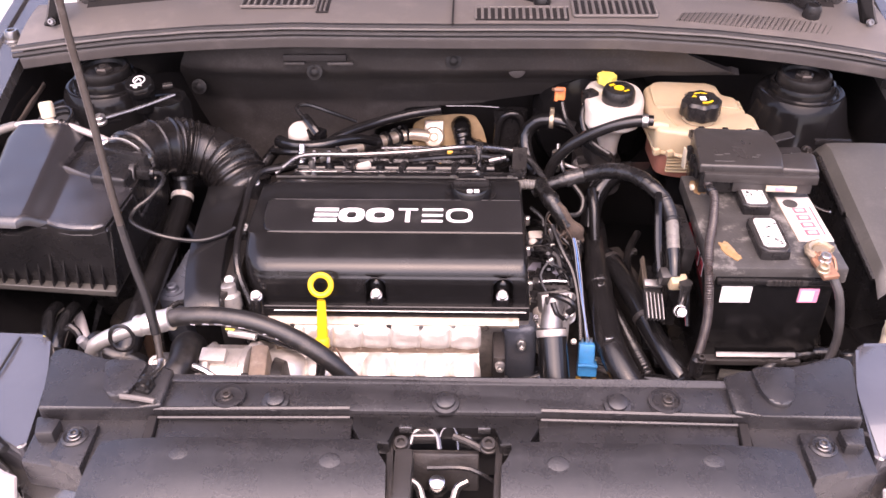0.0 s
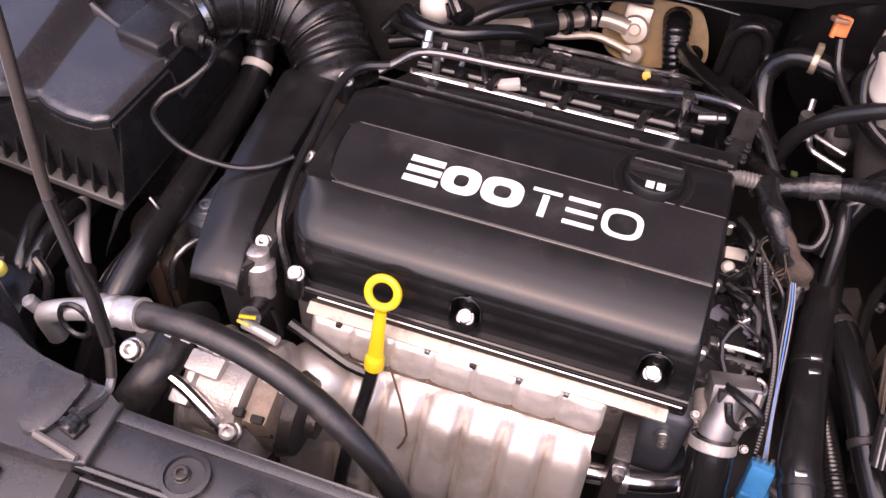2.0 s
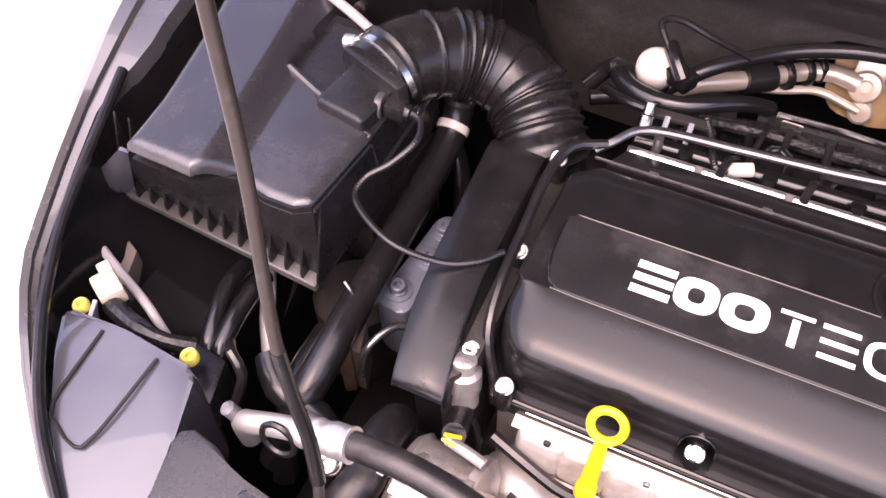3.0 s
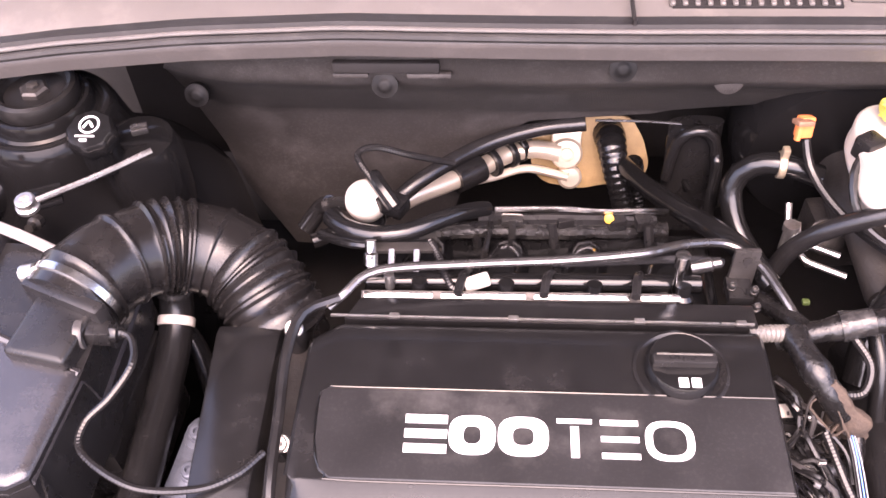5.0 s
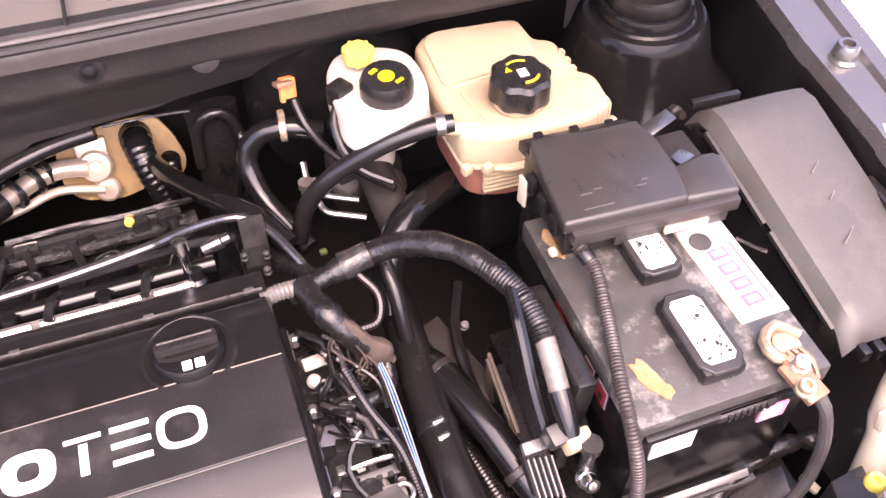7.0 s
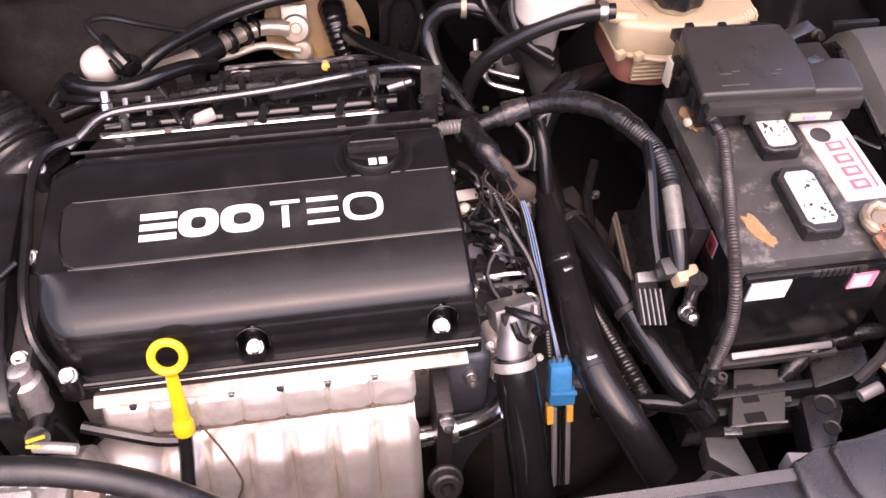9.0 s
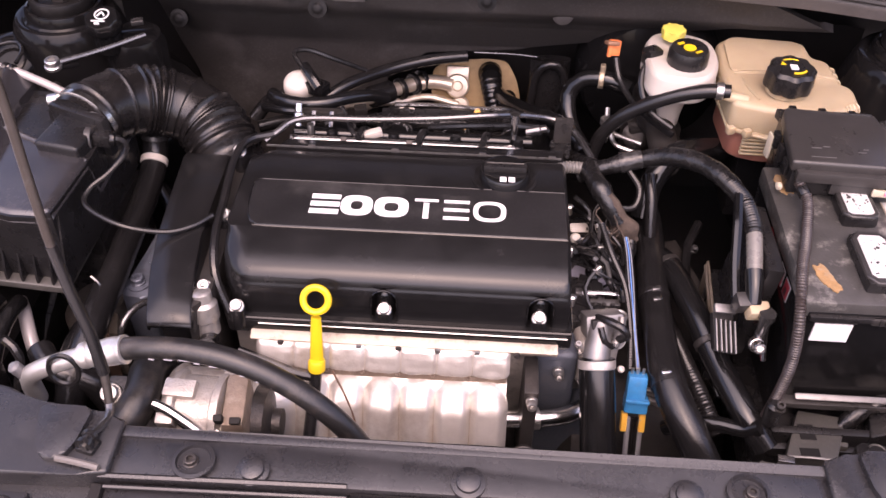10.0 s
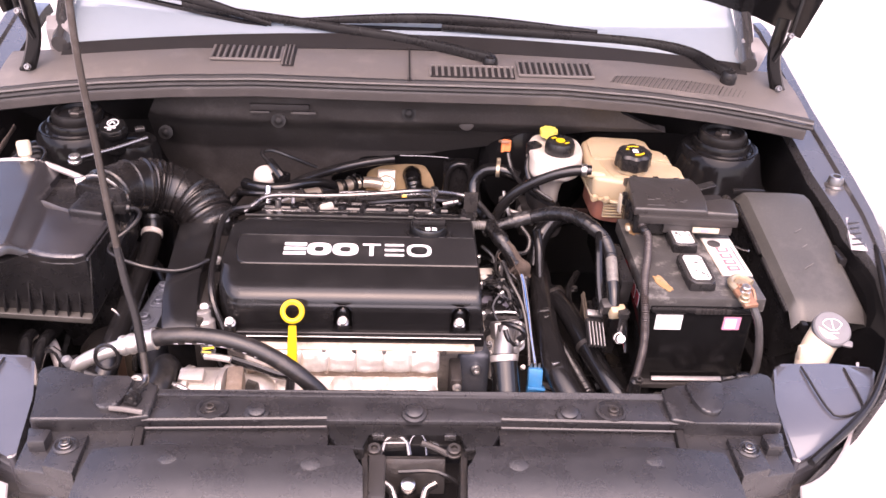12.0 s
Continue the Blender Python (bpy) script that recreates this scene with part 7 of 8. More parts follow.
part("crimp", lathe((-0.412, 0.1165, 0.8130), (-0.362, 0.1172, 0.8268), [(0.0110, 0), (0.0140, 0.001), (0.0148, 0.004), (0.0140, 0.008), (0.0132, 0.010), (0.0140, 0.012), (0.0150, 0.017), (0.0140, 0.022), (0.0132, 0.024), (0.0140, 0.026), (0.0152, 0.031), (0.0152, 0.040), (0.0146, 0.046), (0.0156, 0.048), (0.0156, 0.051), (0.0125, 0.0515)], 28), CRIMP, h, "bright crimped ferrule with three rings")
part("metal_end", tube([(-0.390, 0.117, 0.820), (-0.430, 0.115, 0.806), (-0.463, 0.113, 0.790), (-0.481, 0.116, 0.770), (-0.484, 0.12, 0.73)], 0.0105, 14), CRIMP, h, "bright aluminium hose end")
part("back_pipe", tube([(-0.316, 0.190, 0.738), (-0.296, 0.186, 0.739), (-0.276, 0.182, 0.738)], 0.0055, 12), CRIMP, h, "bright aluminium pipe behind the hose")
part("end_cap", lathe((-0.484, 0.118, 0.770), (-0.50, 0.112, 0.81), [(0.007, 0), (0.007, 0.022), (0.004, 0.025)], 14), GREYCAP, h)
part("guide_ring", tube([(-0.430 + 0.016 * math.cos(a), 0.104 + 0.004 * math.sin(a), 0.803 + 0.018 * math.sin(a)) for a in spread(0, 6.28, 15)], 0.003, 6, step=0.006), RUBBER, h)
for k in range(9):
    x = -0.335 + 0.016 * k
    y0, z0 = interp([(-0.35, 0.117), (-0.305, 0.116), (-0.255, 0.110), (-0.205, 0.102), (-0.160, 0.092)], x), interp([(-0.35, 0.830), (-0.305, 0.833), (-0.255, 0.829), (-0.205, 0.812), (-0.160, 0.783)], x)
    part("print_bar", tube([(x, y0 - 0.0116, z0 - 0.0036), (x + 0.006 + 0.003 * (k % 3), y0 - 0.0120, z0 - 0.0040)], 0.0008, 5), WIREW, h)


run("radiator_hose", [(-0.376, 0.200, 0.700), (-0.373, 0.178, 0.726), (-0.371, 0.155, 0.738), (-0.367, 0.126, 0.739), (-0.377, 0.096, 0.727), (-0.388, 0.072, 0.702), (-0.400, 0.05, 0.65)], 0.0200, DUSTHOSE, "short bent black radiator hose", seg=18)
run("lower_hose", [(-0.525, 0.21, 0.705), (-0.50, 0.185, 0.70), (-0.455, 0.18, 0.685), (-0.43, 0.17, 0.64)], 0.016, RUBBER, "black hose under the filter tray")
h = run("thermostat_hose", [(0.1510, 0.245, 0.705), (0.1550, 0.205, 0.662), (0.1580, 0.162, 0.620), (0.1590, 0.125, 0.592), (0.160, 0.085, 0.54)], 0.0222, GLOSS, "thick straight black coolant hose", seg=20)
band(h, (0.1512, 0.2440, 0.7040), (0.1550, 0.205, 0.662), 0.0232, CASTALU, 0.011)

h = run("gearbox_hose", [(0.250, 0.58, 0.665), (0.246, 0.52, 0.685), (0.241, 0.45, 0.690), (0.238, 0.373, 0.684), (0.240, 0.30, 0.677), (0.245, 0.237, 0.668), (0.268, 0.185, 0.645), (0.30, 0.14, 0.60)], 0.0215, HOSE, "glossy black hose running down past the gearbox", seg=16)
band(h, (0.238, 0.378, 0.6845), (0.238, 0.36, 0.683), 0.0225, RUBBER, 0.008, "tie")
# Small bright steel boxes stand in for the glints on the ties.
for y in (0.372, 0.355, 0.243):
    part("tie_head", box((0.238, y, 0.705 - 0.12 * (0.37 - y)), (0.012, 0.006, 0.004), rot=(10, 0, 15), bevel=0.001), STEEL, h)
band(h, (0.244, 0.245, 0.669), (0.246, 0.23, 0.666), 0.0225, RUBBER, 0.008, "tie")
run("conduit", [(0.262, 0.41, 0.63), (0.270, 0.35, 0.64), (0.280, 0.29, 0.645), (0.294, 0.235, 0.640), (0.308, 0.20, 0.625)], 0.0105, RUBBER, "ribbed black wiring conduit", "conduit", rib=(0.0045, 0.0014))
hh = run("heater_hose", [(0.23, 0.50, 0.66), (0.26, 0.44, 0.69), (0.285, 0.36, 0.69), (0.31, 0.28, 0.67), (0.335, 0.215, 0.655), (0.36, 0.18, 0.63)], 0.017, GLOSS, "black rubber hose crossing under the bracket")
for p, q in (((0.262, 0.436, 0.690), (0.272, 0.41, 0.692)), ((0.300, 0.31, 0.678), (0.31, 0.28, 0.67))):
    band(hh, p, q, 0.0185, DARKMETAL, 0.009)
run("small_hose", [(0.235, 0.53, 0.77), (0.238, 0.50, 0.75), (0.240, 0.475, 0.71), (0.245, 0.45, 0.66)], 0.009, HOSE, "thin glossy black hose")

# hoses round the firewall
h = run("heater_return_hose", [(0.225, 0.745, 0.775), (0.190, 0.752, 0.785), (0.155, 0.760, 0.778), (0.134, 0.755, 0.750), (0.140, 0.725, 0.715), (0.160, 0.690, 0.695), (0.178, 0.655, 0.68)], 0.0135, GLOSS, "black heater hose making a tight bend")
band(h, (0.178, 0.754, 0.785), (0.20, 0.751, 0.785), 0.016, LEAD, 0.008)
part("clamp_ear", box((0.182, 0.752, 0.804), (0.008, 0.010, 0.014), bevel=0.002), LEAD, h)
h = run("overflow_hose", [(0.345, 0.624, 0.852), (0.318, 0.628, 0.850), (0.279, 0.634, 0.838), (0.240, 0.642, 0.815), (0.205, 0.650, 0.785), (0.180, 0.656, 0.745), (0.168, 0.655, 0.70)], 0.0105, RUBBER, "black overflow hose from the coolant tank", seg=14)
band(h, (0.336, 0.6255, 0.852), (0.32, 0.628, 0.851), 0.0125, ZINC, 0.010)
run("upper_radiator_hose", [(0.365, 0.652, 0.735), (0.335, 0.635, 0.745), (0.300, 0.605, 0.762), (0.270, 0.58, 0.762), (0.245, 0.55, 0.74), (0.235, 0.52, 0.70)], 0.0175, GLOSS, "glossy black upper coolant hose", seg=16)
run("booster_hose", [(0.005, 0.930, 0.660), (0.020, 0.880, 0.672), (0.045, 0.810, 0.695), (0.075, 0.740, 0.725), (0.101, 0.680, 0.755), (0.125, 0.64, 0.765), (0.15, 0.60, 0.755)], 0.0125, GLOSS, "black vacuum hose running to the servo")
run("firewall_hose", [(0.115, 0.86, 0.64), (0.085, 0.88, 0.70), (0.095, 0.87, 0.735), (0.125, 0.86, 0.735), (0.14, 0.85, 0.70), (0.125, 0.79, 0.69), (0.105, 0.71, 0.725), (0.112, 0.665, 0.755)], 0.008, GLOSS, "thin black looped firewall hose")
b = run("air_conditioning_pipe", [(-0.056, 0.893, 0.671), (-0.088, 0.898, 0.674), (-0.125, 0.890, 0.672), (-0.160, 0.860, 0.676), (-0.200, 0.825, 0.682), (-0.245, 0.790, 0.690), (-0.275, 0.765, 0.690)], 0.0125, TANPIPE, "tan aluminium air conditioning pipe", "pipe", seg=14)
part("block_flange", box((-0.048, 0.912, 0.684), (0.040, 0.028, 0.014), rot=(62, 0, -3), bevel=0.004), TANPIPE, b)
part("round_flange", lathe((-0.048, 0.905, 0.664), (-0.048, 0.025, 1.134), [(0.0215, 0), (0.0215, 0.014), (0.0185, 0.018), (0.010, 0.0185), (0.007, 0.015)], 28), TANPIPE, b)
part("small_flange", lathe((-0.042, 0.893, 0.631), (-0.042, 0.013, 1.10), [(0.0165, 0), (0.0165, 0.012), (0.013, 0.015), (0.006, 0.0155)], 22), TANPIPE, b)
part("thin_pipe", tube([(-0.045, 0.880, 0.640), (-0.10, 0.885, 0.650), (-0.145, 0.868, 0.650), (-0.186, 0.850, 0.654), (-0.215, 0.866, 0.630), (-0.242, 0.887, 0.594)], 0.006, 10), TANPIPE, b)
for t in ((-0.150, 0.868, 0.674), (-0.128, 0.888, 0.672), (-0.115, 0.898, 0.674)):
    band(b, t, plus(t, (0.04, 0.034, -0.002)), 0.020, RUBBER, 0.008, "strap")
part("wrap", tube([(-0.195, 0.829, 0.681), (-0.180, 0.842, 0.679), (-0.163, 0.857, 0.677)], 0.019, 14), RUBBER, b)
plate = thing("evaporator_flange", "rusty brown firewall plate with two pipe ports", "flange")
part("plate", prism(soft([(-0.090, -0.002), (-0.074, -0.024), (-0.022, -0.033), (0.012, -0.026), (0.062, -0.020), (0.071, 0.002), (0.061, 0.038), (0.043, 0.068), (0.003, 0.070), (-0.058, 0.064), (-0.088, 0.050)], 0.010), -0.006, 0.006, 0.003), RUST, plate)
plate.matrix_world = pose(-0.005, 0.905, 0.640, 62, 0, 0)
part("boot", tube([(0.014, 0.044, 0.004), (0.015, 0.040, 0.026), (0.018, 0.022, 0.040), (0.025, -0.010, 0.047), (0.034, -0.045, 0.048)], lambda t: 0.0215 - 0.007 * t, 16, rib=(0.009, 0.0014)), GLOSS, plate, "ribbed black rubber port boot")
part("port", tube([(0.049, 0.004, 0.002), (0.049, 0.000, 0.022), (0.050, -0.018, 0.034), (0.056, -0.05, 0.036)], lambda t: 0.0135 - 0.005 * t, 14, rib=(0.006, 0.0022)), GLOSS, plate)
run("firewall_duct", [(0.110, 0.875, 0.745), (0.112, 0.872, 0.69), (0.112, 0.868, 0.63), (0.110, 0.86, 0.57)], 0.034, PLASTIC, "flat black plastic duct on the firewall", "duct", seg=16, squash=0.35)
run("duct_hose", [(0.082, 0.86, 0.66), (0.088, 0.858, 0.725), (0.108, 0.856, 0.745), (0.130, 0.856, 0.735), (0.142, 0.855, 0.68), (0.15, 0.85, 0.62)], 0.0075, RUBBER, "thin black hose looped over the duct")
run("trim_strip", [(-0.02, 0.852, 0.764), (0.04, 0.850, 0.765), (0.085, 0.848, 0.763)], 0.0018, GREYMETAL, "thin bright metal edge strip", "trim", seg=8)
run("long_vacuum_hose", [(-0.36, 0.70, 0.70), (-0.29, 0.735, 0.705), (-0.23, 0.775, 0.735), (-0.16, 0.835, 0.735), (-0.09, 0.86, 0.742), (-0.03, 0.86, 0.752)], 0.010, RUBBER, "black vacuum hose along the firewall")

evap = thing("purge_valve", "round pale plastic purge valve with black elbows", "valve")
part("dome", lathe((-0.283, 0.684, 0.782), (-0.283, 0.667, 0.817), [(0.012, -0.012), (0.020, -0.004), (0.0226, 0.004), (0.0232, 0.014), (0.0215, 0.024), (0.016, 0.031), (0.007, 0.034)], 32), WHITEP, evap)
part("base", lathe((-0.281, 0.690, 0.750), (-0.283, 0.684, 0.782), [(0.016, 0), (0.016, 0.024)], 20), PLASTIC, evap)
part("plug", box((-0.252, 0.668, 0.800), (0.034, 0.024, 0.020), rot=(0, 0, -28), bevel=0.005), GLOSS, evap)
part("plug_neck", tube([(-0.274, 0.690, 0.822), (-0.262, 0.672, 0.818), (-0.248, 0.658, 0.806)], 0.0085, 10), GLOSS, evap)
part("metal_end", tube([(-0.352, 0.735, 0.722), (-0.339, 0.730, 0.734), (-0.322, 0.715, 0.752), (-0.300, 0.69, 0.775)], 0.0085, 12), GREYMETAL, evap, "dull metal pipe end")
part("elbow", tube([(-0.372, 0.72, 0.70), (-0.352, 0.735, 0.722), (-0.338, 0.728, 0.736)], 0.0115, 12), RUBBER, evap)
part("body_tube", tube([(-0.318, 0.655, 0.792), (-0.300, 0.634, 0.797), (-0.268, 0.622, 0.800), (-0.232, 0.625, 0.802), (-0.205, 0.640, 0.802), (-0.172, 0.668, 0.790), (-0.150, 0.690, 0.772)], lambda t: 0.0112 - 0.0025 * t, 14), GLOSS, evap)
part("lower_tube", tube([(-0.330, 0.640, 0.780), (-0.290, 0.618, 0.790), (-0.240, 0.612, 0.794), (-0.210, 0.612, 0.797)], 0.0060, 10), GLOSS, evap)
part("ribbed_lead", tube([(-0.262, 0.668, 0.818), (-0.288, 0.700, 0.830), (-0.290, 0.716, 0.832), (-0.272, 0.728, 0.828), (-0.235, 0.735, 0.810), (-0.190, 0.755, 0.780)], 0.0040, 8, rib=(0.0032, 0.0004)), RUBBER, evap)
part("amber_seal", lathe((-0.306, 0.640, 0.797), (-0.304, 0.600, 0.82), [(0.006, 0), (0.006, 0.006)], 12), AMBER, evap)
shelf = part("bracket_plate", box((-0.238, 0.603, 0.8015), (0.070, 0.012, 0.005), rot=(0, 0, 2), bevel=0.001), DARKMETAL, evap)
part("stud", lathe((-0.2665, 0.574, 0.780), (-0.267, 0.599, 0.814), [(0.0085, 0), (0.0085, 0.006), (0.0055, 0.010), (0.0055, 0.016), (0.008, 0.018), (0.008, 0.030), (0.0062, 0.032), (0.0062, 0.044)], 14), STEEL, shelf, "bright threaded stud")
for x in (-0.246, -0.220):
    part("stay", tube([(x, 0.575, 0.782), (x, 0.600, 0.803)], 0.0040, 8), GREYMETAL, shelf)

# ---- wiring on the gearbox side ----
BROWNCLOTH = material("brown_fabric_loom", (0.062, 0.044, 0.033), 0.9, var=0.6, scale=140, dirt=(0.02, 0.016, 0.014), dirt_amount=0.8, bump=1.0, fine=420)
SILVERTAPE = material("worn_silver_tape", (0.026, 0.025, 0.025), 0.16, metal=0.2, var=0.6, scale=90, dirt=(0.10, 0.095, 0.09), dirt_amount=0.7, bump=1.0, fine=160)
loom = thing("wiring_harness", "taped black wiring harness arching to the battery side", "wiring harness")
part("trunk", tube([(0.135, 0.515, 0.775), (0.170, 0.512, 0.795), (0.216, 0.515, 0.808), (0.255, 0.500, 0.826), (0.290, 0.468, 0.838), (0.318, 0.425, 0.838), (0.328, 0.39, 0.836)], lambda t: 0.0108 + 0.0022 * math.sin(3 * t), 14, wobble=0.18, step=0.006), TAPE, loom)
part("tape_wrap", tube([(0.188, 0.5135, 0.8015), (0.203, 0.514, 0.806), (0.216, 0.515, 0.809)], 0.0142, 14, wobble=0.15, step=0.005), SILVERTAPE, loom, "worn shiny tape patch")
part("conduit", tube([(0.308, 0.440, 0.839), (0.325, 0.402, 0.838), (0.331, 0.368, 0.832), (0.332, 0.350, 0.826)], 0.0108, 14, rib=(0.0038, 0.0014)), RUBBER, loom, "ribbed conduit")
part("pale_sleeve", tube([(0.332, 0.352, 0.826), (0.331, 0.330, 0.815), (0.330, 0.306, 0.800)], 0.0098, 16), GREYCABLE, loom, "pale grey sleeve")
part("end_boot", tube([(0.330, 0.311, 0.803), (0.3295, 0.293, 0.792), (0.329, 0.280, 0.778)], lambda t: 0.0118 - 0.002 * t, 16), GLOSS, loom)
part("side_branch", tube([(0.148, 0.512, 0.788), (0.152, 0.492, 0.790), (0.162, 0.470, 0.786), (0.176, 0.455, 0.770), (0.188, 0.448, 0.752)], lambda t: 0.0155 - 0.003 * t, 12, wobble=0.35, step=0.006), TAPE, loom, "taped branch with wrinkled wrapping")
part("fabric_sleeve", tube([(0.166, 0.463, 0.784), (0.182, 0.453, 0.762), (0.196, 0.449, 0.742), (0.206, 0.446, 0.722)], lambda t: 0.0135 + 0.0060 * math.sin(2.6 * t), 14, wobble=0.5, step=0.003, squash=0.6), BROWNCLOTH, loom, "frayed brown fabric sleeve")
for k in range(16):
    a = rng.uniform(0, 6.28)
    q = (0.172 + 0.034 * k / 15 + 0.014 * math.cos(a), 0.452 + 0.010 * math.sin(a), 0.776 - 0.056 * k / 15)
    part("frayed_thread", tube([q, (q[0] + rng.uniform(-0.016, 0.018), q[1] - rng.uniform(0.004, 0.014), q[2] - rng.uniform(0.004, 0.020)), (q[0] + rng.uniform(-0.024, 0.026), q[1] - rng.uniform(0.000, 0.020), q[2] - rng.uniform(0.018, 0.040))], rng.uniform(0.0006, 0.0015), 5), BROWNCLOTH if k % 3 else CLOTH, loom)
part("loop_branch", tube([(0.206, 0.450, 0.732), (0.207, 0.430, 0.718), (0.192, 0.412, 0.715), (0.161, 0.408, 0.720), (0.138, 0.422, 0.722), (0.122, 0.428, 0.718)], 0.0085, 12, wobble=0.3), TAPE, loom)
part("rear_branch", tube([(0.165, 0.512, 0.79), (0.150, 0.545, 0.775), (0.135, 0.58, 0.755), (0.12, 0.62, 0.74)], 0.010, 10, wobble=0.2), TAPE, loom)
part("connector_end", tube([(0.104, 0.508, 0.792), (0.122, 0.510, 0.793), (0.142, 0.513, 0.790)], 0.0085, 12, rib=(0.0042, 0.0012)), GREYCABLE, loom, "pale ribbed conduit stub")
for k, (dx, m) in enumerate(((0, WIREW), (0.0022, WIREB), (0.0044, WIREW), (-0.002, RUBBER))):
    part("wire", tube([(0.196 + dx, 0.440, 0.738), (0.199 + dx * 1.2, 0.415, 0.730), (0.201 + dx * 1.3, 0.37, 0.712), (0.207 + dx * 0.5, 0.31, 0.680), (0.212 + dx, 0.258, 0.645)], 0.0008, 6), m, loom)
part("wrapped_wire", tube([(0.160, 0.415, 0.775), (0.172, 0.375, 0.76), (0.190, 0.34, 0.735), (0.198, 0.30, 0.70), (0.200, 0.265, 0.665)], 0.004, 8, rib=(0.0034, 0.0004)), RUBBER, loom)
part("loop_wire", tube([(0.200, 0.508, 0.795), (0.215, 0.485, 0.780), (0.208, 0.465, 0.765), (0.185, 0.460, 0.765)], 0.0042, 8, rib=(0.0034, 0.0005)), RUBBER, loom)
part("thin_wire", tube([(0.150, 0.355, 0.745), (0.138, 0.335, 0.735), (0.150, 0.31, 0.715), (0.175, 0.30, 0.71)], 0.003, 6), RUBBER, loom)
part("green_tab", box((0.182, 0.581, 0.753), (0.008, 0.007, 0.005), bevel=0.002), material("green_tab_plastic", (0.05, 0.075, 0.02), 0.5), loom)

blue = thing("blue_connector", "dusty blue wiring connector with amber latches", "connector")
part("shell", box((0.2070, 0.244, 0.656), (0.025, 0.020, 0.036), rot=(-26, 0, -4), bevel=0.005), BLUE, blue)
part("lower_shell", box((0.2085, 0.236, 0.634), (0.030, 0.022, 0.022), rot=(-26, 0, -4), bevel=0.004), BLUE, blue)
part("rib", box((0.208, 0.2265, 0.648), (0.030, 0.006, 0.005), rot=(-26, 0, -4), bevel=0.002), BLUE, blue)
for k in range(3):
    part("pin", lathe((0.200 + 0.007 * k, 0.252, 0.672), (0.200 + 0.007 * k, 0.258, 0.70), [(0.002, 0), (0.002, 0.008)], 8), ZINC, blue)
for s in (-1, 1):
    part("amber_latch", box((0.2085 + 0.0115 * s, 0.228, 0.606), (0.008, 0.010, 0.026), rot=(-26, 0, 0), bevel=0.002), AMBER, blue)
for x, r in ((0.202, 0.0026), (0.208, 0.0020), (0.213, 0.0022), (0.218, 0.0028)):
    part("lead", tube([(x, 0.229, 0.612), (x + 0.003, 0.219, 0.565), (x + 0.008, 0.200, 0.48)], r * 1.3, 8), WIREW if r > 0.0023 else RUBBER, blue)
for dz in (0, 0.016):
    part("rigid_line", tube([(0.225, 0.262, 0.612 + dz), (0.26, 0.255, 0.604 + dz), (0.30, 0.245, 0.59 + dz)], 0.005, 8), ALU, blue)

# heat-sinked module on a bracket beside the battery
mod = thing("control_module", "finned aluminium module with pale edge strip", "module")
part("plate", prism([(0.302, 0.290), (0.330, 0.290), (0.330, 0.420), (0.314, 0.420)], 0.62, lambda x, y: 0.672 + 0.3 * (y - 0.345), 0.004), PLASTIC, mod)
part("side_plate", prism([(0.313, 0.345), (0.317, 0.345), (0.317, 0.430), (0.313, 0.430)], 0.60, lambda x, y: 0.680 + 0.3 * (y - 0.345), 0.001), TANPLATE, mod, "tan stamped side plate")
part("edge_strip", tube([(0.311, 0.345, 0.677), (0.3115, 0.385, 0.689), (0.312, 0.425, 0.701)], 0.0045, 6, squash=0.6), TANPLATE, mod)
part("core", box((0.305, 0.284, 0.724), (0.026, 0.014, 0.046), rot=(-50, 0, 4), bevel=0.003), DARK, mod)
for k in range(5):
    part("fin", box((0.2945 + 0.0055 * k, 0.276 - 0.0008 * k, 0.725), (0.0022, 0.018, 0.040), rot=(-50, 0, 4), bevel=0.0006, seg=1), FINMETAL, mod)
part("face", box((0.302, 0.290, 0.757), (0.028, 0.012, 0.008), rot=(30, 8, 5), bevel=0.003), FINMETAL, mod)
part("cream_block", box((0.334, 0.275, 0.772), (0.026, 0.018, 0.020), rot=(18, 4, 8), bevel=0.004), TANK, mod, "aged cream plug block")
part("terminal_bolt", bolt((0.339, 0.258, 0.732), (0.345, -0.2, 1.0), 0.010, 0.018), STEEL, mod)
part("terminal_post", lathe((0.343, 0.265, 0.735), (0.343, 0.262, 0.9), [(0.007, 0), (0.007, 0.035), (0.010, 0.036), (0.010, 0.045)], 12), GREYMETAL, mod)
part("lower_bolt", bolt((0.333, 0.276, 0.652), (0.34, -0.2, 0.9), 0.009, 0.014), STEEL, mod)
part("block", box((0.320, 0.284, 0.776), (0.024, 0.020, 0.022), rot=(18, 0, 8), bevel=0.004), SLATEP, mod)
part("bracket", box((0.345, 0.36, 0.74), (0.020, 0.12, 0.15), rot=(0, 6, 0), bevel=0.004), PLASTIC, mod)
part("bracket_ring", tube([(0.318, 0.40, 0.845), (0.312, 0.36, 0.835), (0.310, 0.32, 0.80), (0.313, 0.285, 0.765)], 0.006, 8), GLOSS, mod)
for k in range(4):
    run("fuse_wire", [(0.362 + 0.004 * k, 0.42, 0.80 - 0.01 * k), (0.360 + 0.003 * k, 0.36, 0.775 - 0.012 * k), (0.358, 0.30, 0.745 - 0.01 * k), (0.356, 0.26, 0.70)], 0.0032, REDP if k == 2 else (WIREW if k == 1 else RUBBER), "thin insulated wire beside the battery", "wire", seg=6, group="wires beside the battery")

